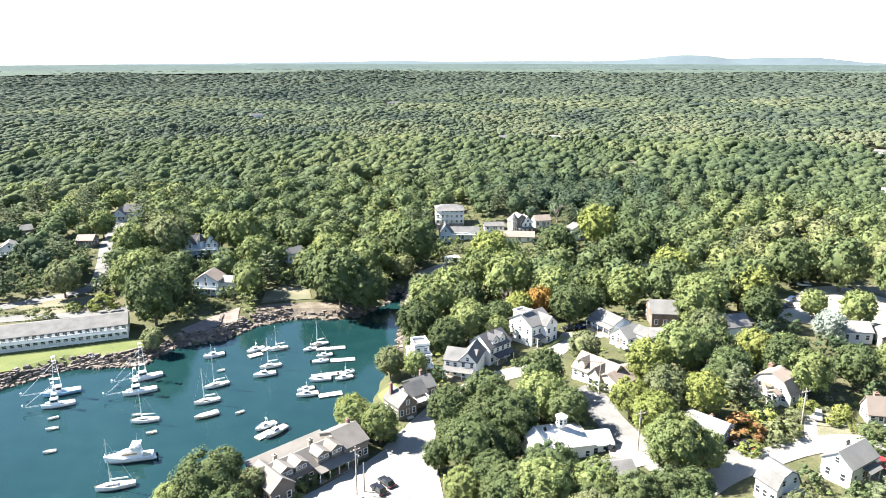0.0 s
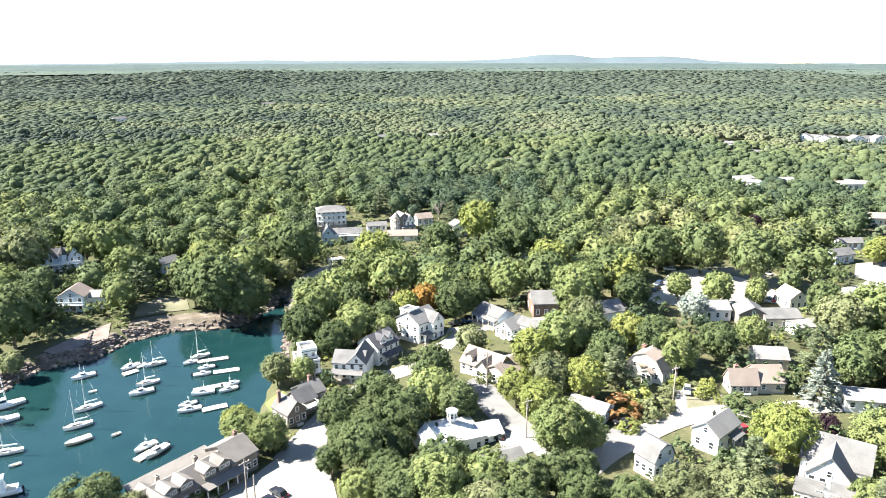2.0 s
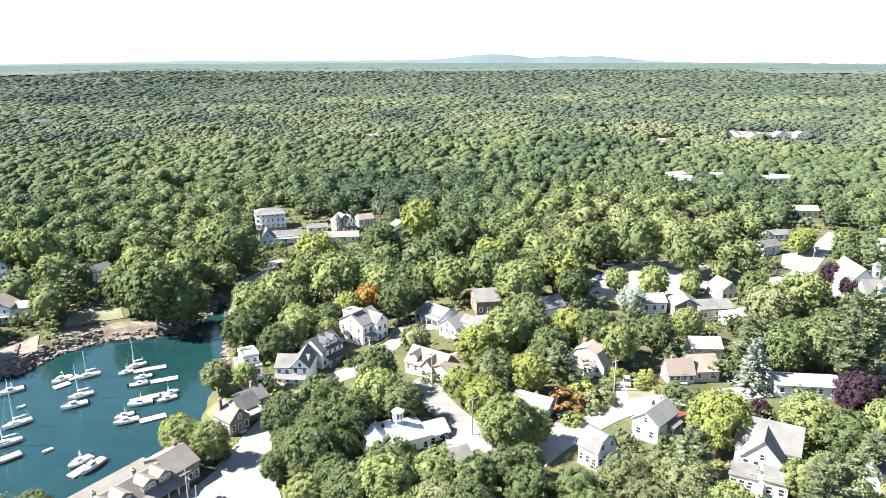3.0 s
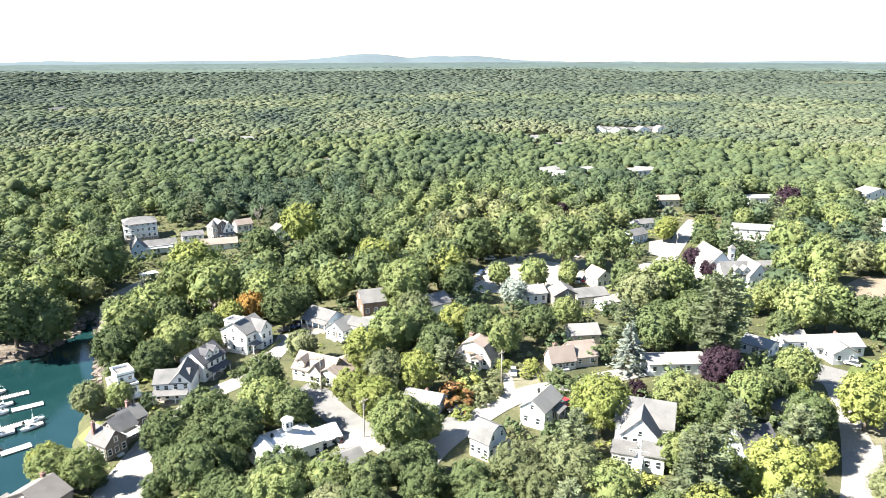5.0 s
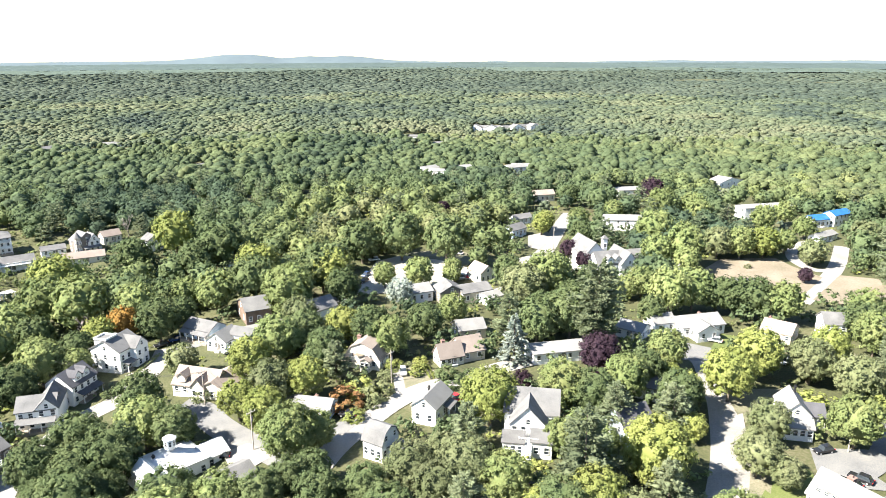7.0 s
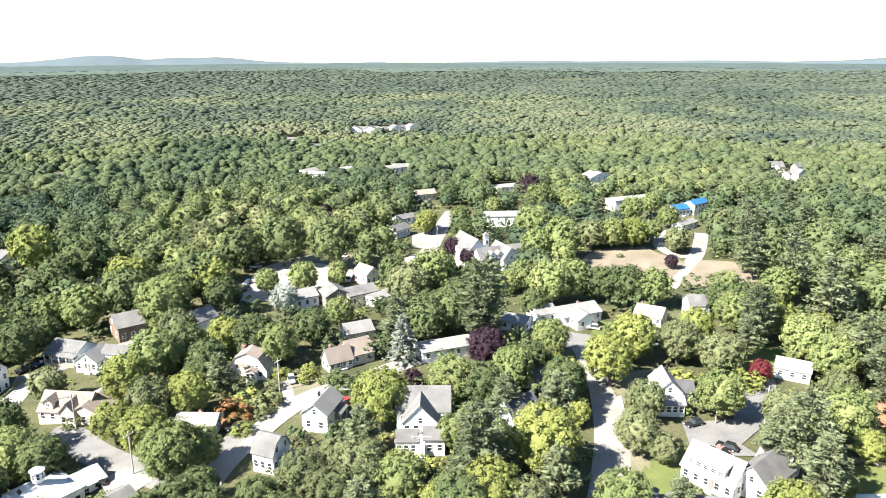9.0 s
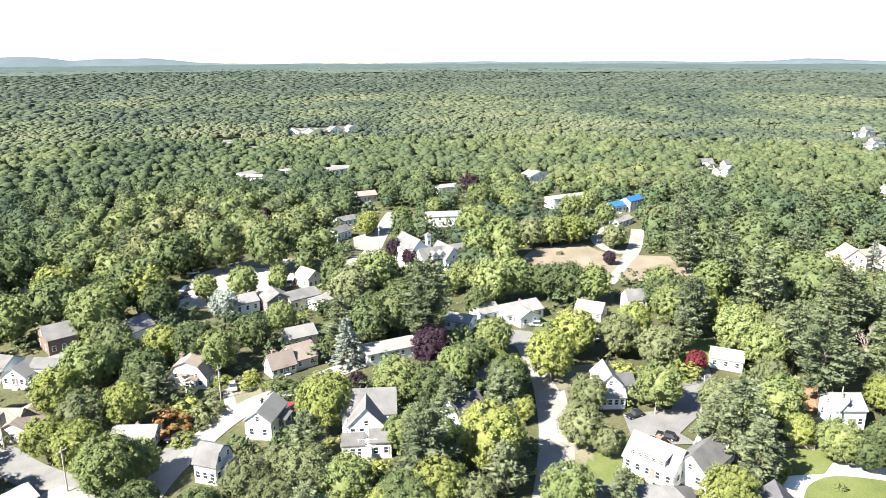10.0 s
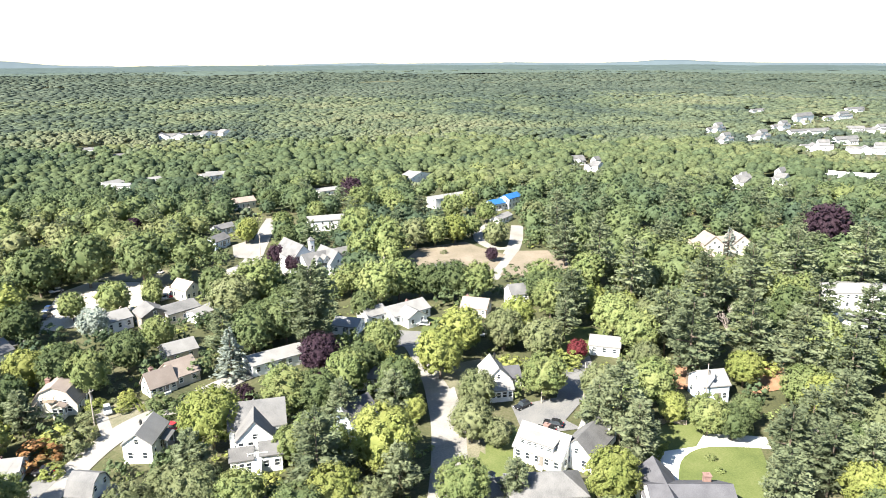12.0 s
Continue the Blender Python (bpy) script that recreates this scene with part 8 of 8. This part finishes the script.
tree(139.7, 22.6, 2.6, 1.9, "g", "bush")
tree(135.9, 19.9, 2.0, 1.5, "g", "bush")
tree(128.4, 31.4, 3.4, 2.5, "y", "bush")
tree(135.1, 32.8, 3.1, 2.3, "y", "bush")
tree(286.6, 85.8, 5.7, 4.3, "g", "bush")
tree(244.0, 152.9, 3.3, 2.5, "o", "bush")
tree(166.6, 66.1, 9.1, 6.8, "y", "bush")
tree(60.1, 234.5, 7.9, 5.9, "y", "bush")
tree(23.9, 190.7, 4.3, 3.2, "d", "bush")
tree(21.5, 189.7, 3.6, 2.7, "d", "bush")
tree(-28.8, 133.5, 4.8, 3.6, "d", "bush")
tree(-25.7, 136.2, 4.9, 3.7, "d", "bush")
tree(-30.6, 129.9, 4.7, 3.5, "g", "bush")
tree(-23.5, 139.8, 3.3, 2.4, "g", "bush")
tree(-12.7, 151.5, 4.0, 3.0, "d", "bush")
tree(-9.8, 175.5, 3.7, 2.8, "y", "bush")
tree(-2.3, 184.9, 4.8, 3.6, "y", "bush")
tree(-14.7, 203.9, 4.5, 3.4, "y", "bush")
tree(20.8, 122.0, 13.0, 13.0, "d", "round")
tree(28.6, 116.7, 11.0, 11.5, "g", "round")
tree(12.2, 135.3, 9.0, 10.0, "d", "round")
tree(176.1, 77.4, 9.0, 8.0, "o", "round")
bare_tree(22.0, 230.0, 9, 12, "bare grey tree with fine twigs")
bare_tree(209.2, 33.2, 10, 13, "bare dead tree with pale grey branches")
bare_tree(147.3, 4.2, 8, 11, "bare dead tree with pale grey branches")
bare_tree(180.6, 79.9, 9, 8, "thin bare shrub tree")
bare_tree(55.4, 337.7, 6, 13, "bare grey treetop in the woods")
# ---------------------------------------------------------------- hedges and shore rocks
hedge([(24.2, 192.7), (28.9, 197.0), (37.9, 205.8)], 1.6, 1.5, "g", "clipped green hedge beside the inn")
hedge([(90.5, 137.5), (97.3, 137.8), (102.6, 137.7)], 1.8, 1.4, "d", "low dark hedge before the cottage")
hedge([(93.8, 151.5), (92.3, 144.9), (90.7, 140.4)], 1.6, 1.6, "y", "yellow-green hedge beside a dry yard")
hedge([(-33.4, 129.2), (-27.3, 134.4), (-21.9, 139.6)], 1.8, 1.2, "g", "flowering hedge before the shops")
hedge([(121.7, 31.0), (132.6, 31.9), (140.3, 32.0)], 2.0, 1.6, "y", "yellow-green hedge along the lawn")
hedge([(-147.7, 229.4), (-139.1, 234.4), (-130.4, 236.7)], 2.0, 1.2, "o", "low hedge between the lanes")
pergola(3.9, 294.7, 20, 6.0, 3.0, "white timber pergola above the creek")
garden_chair(-107.4, 200.6, 160)
garden_chair(-106.3, 200.7, 160)
picnic_table(-61.7, 248.8, 15)
fence([(148.6, 35.9), (150.4, 33.9), (151.2, 30.3)], "grey board fence behind the lawn")
outline = [(-15.2, 250.2), (-14.1, 272.8), (-10.0, 285.2), (-2.2, 293.0), (1.9, 293.9), (-0.9, 282.5), (-8.8, 269.0), (-11.8, 251.3)]
drape("bank", outline, STONE, "pale rock ledge beside the creek", 0.38, category="rock ledge")
open_ground(outline, 1, 10)
outline = [(-65.6, 229.9), (-67.3, 242.9), (-65.4, 245.8), (-46.8, 248.3), (-29.8, 245.1), (-26.6, 244.2), (-37.1, 237.8), (-53.4, 238.9)]
drape("bank", outline, MUD, "brown tidal bank of stones and weed", 0.335, category="shore")
open_ground(outline, 1, 0)
outline = [(168.2, 37.2), (177.3, 41.1), (184.2, 39.9), (184.8, 35.6), (170.4, 33.6)]
drape("bark_bed", outline, MULCH, "red-brown bark under the pines", 0.26, category="ground")
open_ground(outline, 0, 10)
outline = [(174.9, 20.5), (191.6, 21.2), (201.8, 14.9), (182.6, 13.9)]
drape("bark_bed", outline, MULCH, "red-brown bark under the pines", 0.265, category="ground")
open_ground(outline, 0, 10)
sea_wall()
retaining_wall([(-130.3, 184.6), (-127.1, 187.1), (-117.5, 194.9), (-101.9, 200.2), (-91.3, 208.5), (-87.4, 215.2), (-77.6, 220.6), (-75.9, 226.0), (-77.6, 235.3)], "weathered grey stone wall above the shore rocks")
retaining_wall([(-66.2, 231.3), (-57.1, 237.4), (-47.6, 241.1)], "low grey stone wall below the grass bank", 1.4)
# ---------------------------------------------------------------- woods
clear = np.array(CLEAR + PLANTED)
rng = np.random.default_rng(4)


def free_spots(spacing, r0, r1, a0, a1, margin=0.0):
    """Jittered tree spots between two distances and two bearings, off water, roads, yards, sightlines to the camera and
    planted trees.
    """
    g = np.arange(-r1 * 1.1, r1 * 1.1, spacing)
    x, y = np.meshgrid(g, g)
    x, y = (x + rng.uniform(-0.5, 0.5, x.shape) * spacing).ravel(), (y + rng.uniform(-0.5, 0.5, y.shape) * spacing).ravel()
    r, a = np.hypot(x, y), np.degrees(np.arctan2(x, y))
    ragged = r * (1 + 0.05 * rng.normal(size=len(r)) * (r > 400))
    k = (ragged > r0) & (ragged <= r1) & (a > a0) & (a < a1)
    x, y = x[k], y[k]
    k = from_shore(x, y) > 3.5
    x, y = x[k], y[k]
    ok = np.ones(len(x), bool)
    for cx, cy, cr in clear:
        ok &= (x - cx) ** 2 + (y - cy) ** 2 > (cr + margin) ** 2
    return x[ok], y[ok]


def pine_share(x, y):
    a, r = np.degrees(np.arctan2(x, y)), np.hypot(x, y)
    return np.clip((a - 56) / 18, 0, 1) * 0.2 + np.clip((-20 - a) / 10, 0, 1) * 0.35 * (r > 200) + 0.1


# nearer wild trees, each a thing of its own
x, y = free_spots(9.5, 90, 290, -42, 97, 1.2)
order = np.argsort(np.hypot(x, y))
x, y = x[order], y[order]
single = 160
for i in range(min(single, len(x))):
    pine = rng.random() < pine_share(x[i], y[i])
    wide = rng.uniform(8.5, 12.5) if not pine else rng.uniform(7.5, 10.5)
    tree(float(x[i]), float(y[i]), wide, wide * (rng.uniform(0.95, 1.2) if not pine else rng.uniform(1.2, 1.6)), "p" if pine else "ddddgggyo"[rng.integers(9)], "pine" if pine else "round", "wild trees of the near woods")
rest = list(zip(x[single:], y[single:]))
x, y = free_spots(9.8, 290, 440, -42, 97, 1.0)
rest += list(zip(x, y))

# the woods behind, leafy crowns of many greens
def joined_crowns(name, spots, kind, variants, clumps, cards, size, label, mat, low, high, tall):
    made = [crown_arrays(np.random.default_rng(50 + v), kind, clumps, cards, size) for v in range(variants)]
    V, F, tone, n = [], [], [], 0
    for px, py in spots:
        v, f = made[rng.integers(variants)]
        s, t = rng.uniform(low, high), rng.random() * 6.28
        c, q = math.cos(t), math.sin(t)
        V.append(np.stack([(v[:, 0] * c - v[:, 1] * q) * s + px, (v[:, 0] * q + v[:, 1] * c) * s + py, v[:, 2] * s * tall * rng.uniform(0.85, 1.2) + height(px, py)], 1))
        F.append(np.array(f) + n)
        tone.append(np.full(len(v), tree_tone(px, py)))
        n += len(v)
    me = raw_mesh(name, np.concatenate(V), np.concatenate(F).tolist(), mat, smooth=True)
    me.attributes.new("tone", "FLOAT", "POINT").data.foreach_set("value", np.concatenate(tone).astype(np.float32))
    return tagged(new(name, me), label, "woods", kind="stuff")


def tree_tone(px, py):
    """The green of one tree, 0 to 1: alike within a stand, with odd ones out."""
    return float(np.clip(0.48 + 0.7 * noise.noise(Vector((px / 110, py / 110, 11))) + 0.5 * noise.noise(Vector((px / 380, py / 380, 12))) + rng.normal() * 0.13, 0, 1))


pines = [p for p in rest if rng.random() < pine_share(*p)]
taken = set(pines)
joined_crowns("woods", [p for p in rest if p not in taken], "round", 7, 34, 12, 0.036, "green broadleaf woods of many shades behind the village", WOODLEAF, 8.5, 14.0, 0.95)
joined_crowns("pine_woods", pines, "pine", 6, 26, 22, 0.045, "grey-green pine woods behind the village", LEAF["p"], 8.5, 12.5, 1.25)

# far woods: rounded treetops, one after another to the distance
def treetops(name, spacing, r0, r1, low, high, mat, label, lumps=1, sprays=0, even=0.5, flat=1.0, dome=1.0, a0=-38, a1=93, inside=()):
    x, y = free_spots(spacing, r0, r1, a0, a1)
    if len(inside):
        k = np.zeros(len(x), bool)
        for cx, cy, cr in inside:
            k |= (x - cx) ** 2 + (y - cy) ** 2 < cr ** 2
        x, y = x[k], y[k]
    upper = [f for f in ICO_F.tolist() if np.mean([ICO_V[i][2] for i in f]) > -0.5]
    shapes = []
    for k in range(16):
        V, F, mids, sizes, n = [], [], [], [], 0
        for i in range(lumps):
            a, u = i * 2.4 + rng.random(), (i + 0.5) / lumps
            off = np.array((0, 0, 0)) if lumps == 1 else np.array((0.3 * math.sqrt(1 - u * u * 0.9) * math.cos(a), 0.3 * math.sqrt(1 - u * u * 0.9) * math.sin(a), 0.34 * u - 0.14))
            r = 0.52 if lumps == 1 else rng.uniform(0.21, 0.33)
            mids.append(off + (0, 0, 0.5))
            sizes.append(r)
            V.append(ICO_V * r * (1, 1, 0.85) * (0.8 + 0.34 * rng.random((12, 1))) + off + (0, 0, 0.5))
            F += [[j + n for j in f] for f in upper]
            n += 12
        d = rng.normal(size=(sprays, 3)) + (0, 0, 0.3)
        d[:, 2] = np.where(d[:, 2] < -0.2, -d[:, 2], d[:, 2])
        d = unit(d)
        at = rng.integers(0, lumps, sprays)
        c = np.array(mids)[at] + d * np.array(sizes)[at][:, None] * (1, 1, 0.85) * rng.uniform(0.85, 1.15, (sprays, 1))
        nr = unit(d + rng.normal(size=(sprays, 3)) * 0.35 + (0, 0, 0.15))
        u = unit(np.cross(nr, rng.normal(size=(sprays, 3))))
        w = np.cross(nr, u)
        s = rng.uniform(0.03, 0.065, (sprays, 1)) * (1.6 if lumps == 1 else 1.0)
        V.append(np.stack([c - u * s, c + u * s - w * s * 0.6, c + w * s], 1).reshape(-1, 3))
        F += (np.arange(3 * sprays).reshape(-1, 3) + n).tolist()
        v = np.concatenate(V)
        v[:, 2] = 0.5 + (v[:, 2] - 0.5) * dome
        shapes.append(v)
    faces, size = np.array(F), len(shapes[0])
    k, spin = rng.integers(0, 16, len(x)), rng.random(len(x)) * 6.28
    s = (low + (high - low) * rng.random(len(x)) ** 1.4) * np.array([0.92 + 0.35 * noise.noise(Vector((p / 90, q / 90, 2))) for p, q in zip(x, y)])
    t = flat * (rng.uniform(0.78, 1.1, len(x)) * (1 - even) + even * rng.uniform(0.92, 1.1, len(x)) * (low + high) * 0.45 / s)
    r = np.hypot(x, y)
    t *= np.where(rng.random(len(x)) < 0.05, 1.3, 1.0)
    swell = np.array([2.2 * noise.noise(Vector((p / 60, q / 60, 1))) + 4.0 * noise.noise(Vector((p / 240, q / 240, 3))) for p, q in zip(x, y)]) * np.clip((r - 430) / 150, 0, 1)
    swell += np.array([9.0 * noise.noise(Vector((p / 520, q / 520, 6))) for p, q in zip(x, y)]) * np.clip((r - 1150) / 300, 0, 1)
    v = np.array(shapes)[k]
    c, q = np.cos(spin)[:, None], np.sin(spin)[:, None]
    V = np.stack([(v[:, :, 0] * c - v[:, :, 1] * q) * s[:, None] + x[:, None], (v[:, :, 0] * q + v[:, :, 1] * c) * s[:, None] + y[:, None], v[:, :, 2] * (s * t)[:, None] + (land(x, y) + swell)[:, None]], 2).reshape(-1, 3)
    F = (faces[None] + size * np.arange(len(x))[:, None, None]).reshape(-1, 3)
    me = raw_mesh(name, V, F.tolist(), mat, smooth=True)
    tone = np.repeat([tree_tone(p, q) for p, q in zip(x, y)], size)
    me.attributes.new("tone", "FLOAT", "POINT").data.foreach_set("value", tone.astype(np.float32))
    return tagged(new(name, me), label, "woods", kind="stuff")


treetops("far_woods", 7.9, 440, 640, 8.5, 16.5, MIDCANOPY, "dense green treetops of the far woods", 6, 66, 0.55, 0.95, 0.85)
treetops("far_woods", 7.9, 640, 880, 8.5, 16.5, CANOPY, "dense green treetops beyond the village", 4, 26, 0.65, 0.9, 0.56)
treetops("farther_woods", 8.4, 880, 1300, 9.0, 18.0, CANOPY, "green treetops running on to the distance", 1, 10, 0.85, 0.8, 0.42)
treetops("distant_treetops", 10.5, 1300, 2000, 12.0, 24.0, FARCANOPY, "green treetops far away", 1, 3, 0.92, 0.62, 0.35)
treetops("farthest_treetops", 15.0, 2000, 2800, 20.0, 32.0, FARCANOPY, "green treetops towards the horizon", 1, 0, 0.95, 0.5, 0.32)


# young trees and tall shrubs filling the gaps round the houses
hard = np.array(HARD)
grown = np.array(PLANTED)
clear = np.array([(p, q, r + 2.6) for p, q, r in HARD] + [(p, q, r * 0.8) for p, q, r in PLANTED])
x, y = free_spots(6.0, 90, 330, -40, 95)
k = from_shore(x, y) > 7
k &= (np.hypot(x, y) > 250) | (rng.random(len(x)) < 0.55)
joined_crowns("thicket", list(zip(x[k], y[k])), "round", 5, 9, 12, 0.07, "green young trees and tall shrubs between the houses", WOODLEAF, 3.8, 7.0, 0.95)

# garden trees in the openings round the farther houses and in their sightlines to the camera
openings = [c for c in CLEAR if c[0] ** 2 + c[1] ** 2 > 330 ** 2]
treetops("garden_trees", 6.5, 330, 1500, 3.2, 7.0, CANOPY, "small green trees round the farther houses", 4, 8, 0.0, inside=openings)

# low undergrowth between the houses
g = np.arange(-400, 400, 5.2)
x, y = np.meshgrid(g, g)
x, y = (x + rng.uniform(-2, 2, x.shape)).ravel(), (y + rng.uniform(-2, 2, y.shape)).ravel()
r, a = np.hypot(x, y), np.degrees(np.arctan2(x, y))
k = (r > 90) & (r < 400) & (a > -42) & (a < 97)
x, y = x[k], y[k]
k = from_shore(x, y) > 4.5
x, y = x[k], y[k]
for cx, cy, cr in hard:
    k = (x - cx) ** 2 + (y - cy) ** 2 > (cr + 0.8) ** 2
    x, y = x[k], y[k]
bushes = [crown_arrays(np.random.default_rng(30 + k), "bush", 3, 10, 0.1) for k in range(5)]
for key, share in (("g", 0), ("o", 1), ("y", 2)):
    V, F, n = [], [], 0
    for i in range(len(x)):
        if (i * 7) % 3 != share or rng.random() < 0.3:
            continue
        v, f = bushes[rng.integers(5)]
        s = rng.uniform(1.8, 5.0)
        V.append(v * (s, s, s * 0.8) + (x[i], y[i], height(x[i], y[i]) - 0.28 * s))
        F += [tuple(j + n for j in face) for face in f]
        n += len(v)
    tagged(new("undergrowth", raw_mesh("undergrowth", np.concatenate(V), F, LEAF[key], smooth=True)), KEY_WORDS[key] + " brush and shrubs between the trees", "undergrowth", kind="stuff")


def canopy(x, y, r):
    bumps = np.random.default_rng(9).uniform(-1, 1, x.shape)
    roll = np.array([noise.noise(Vector((a / 300, b / 300, 0))) for a, b in zip(x.ravel(), y.ravel())]).reshape(x.shape)
    return land(x, y) + 6 + bumps * 1.5 + roll * 4


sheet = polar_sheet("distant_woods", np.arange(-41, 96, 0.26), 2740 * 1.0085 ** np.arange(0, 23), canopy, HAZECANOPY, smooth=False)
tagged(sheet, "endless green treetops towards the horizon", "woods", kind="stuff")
sheet = polar_sheet("horizon_woods", np.arange(-41, 96, 0.3), 3280 * 1.0085 ** np.arange(0, 48), canopy, HAZEBLUECANOPY, smooth=False)
tagged(sheet, "wooded distance at the horizon, blue-green haze painted in", "woods", kind="stuff")


# hills on the horizon, their haze painted on as blue
def hills(name, r, ridge, label):
    """A far ridge through (bearing, height) knots."""
    verts, faces = [], []
    a = np.arange(-44, 100.2, 0.35)
    z = np.interp(a, [k[0] for k in ridge], [k[1] for k in ridge])
    z = np.convolve(np.pad(z, 2, "edge"), [0.1, 0.2, 0.4, 0.2, 0.1], "valid")
    for i, (b, h) in enumerate(zip(a, z)):
        h += 1.2 * noise.noise(Vector((b * 1.9, 0, 5)))
        x, y = r * math.sin(radians(b)), r * math.cos(radians(b))
        for q, zz in ((0.95, 6.0), (0.98, 14 + 0.72 * (h - 14)), (1.0, h), (1.02, 0.0)):
            verts.append((x * q, y * q, zz))
        if i:
            k = 4 * (i - 1)
            faces += [(k + 1 + j, k + 5 + j, k + 4 + j, k + j) for j in range(3)]
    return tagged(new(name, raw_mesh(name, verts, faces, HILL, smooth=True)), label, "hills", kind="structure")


hills("backdrop", 4750, [(-46.0, 23), (-30.9, 21), (-24.2, 23), (-15.6, 25), (-6.3, 33), (-3.7, 40), (-1.0, 32), (9.4, 35), (11.1, 34), (13.6, 38), (15.7, 53), (17.0, 68), (18.3, 73), (20.0, 67), (21.5, 46), (22.6, 54), (23.6, 61), (24.9, 54), (26.3, 62), (28.1, 50), (29.6, 34), (32.0, 25), (33.3, 26), (34.7, 17), (38.5, 27), (40.4, 13), (47.1, 26), (51.5, 32), (54.1, 26), (59.4, 30), (63.6, 33), (68.5, 26), (72.8, 36), (74.3, 48), (76.1, 46), (77.9, 37), (80.9, 31), (102.0, 24)], "low hills along the horizon, painted haze blue")
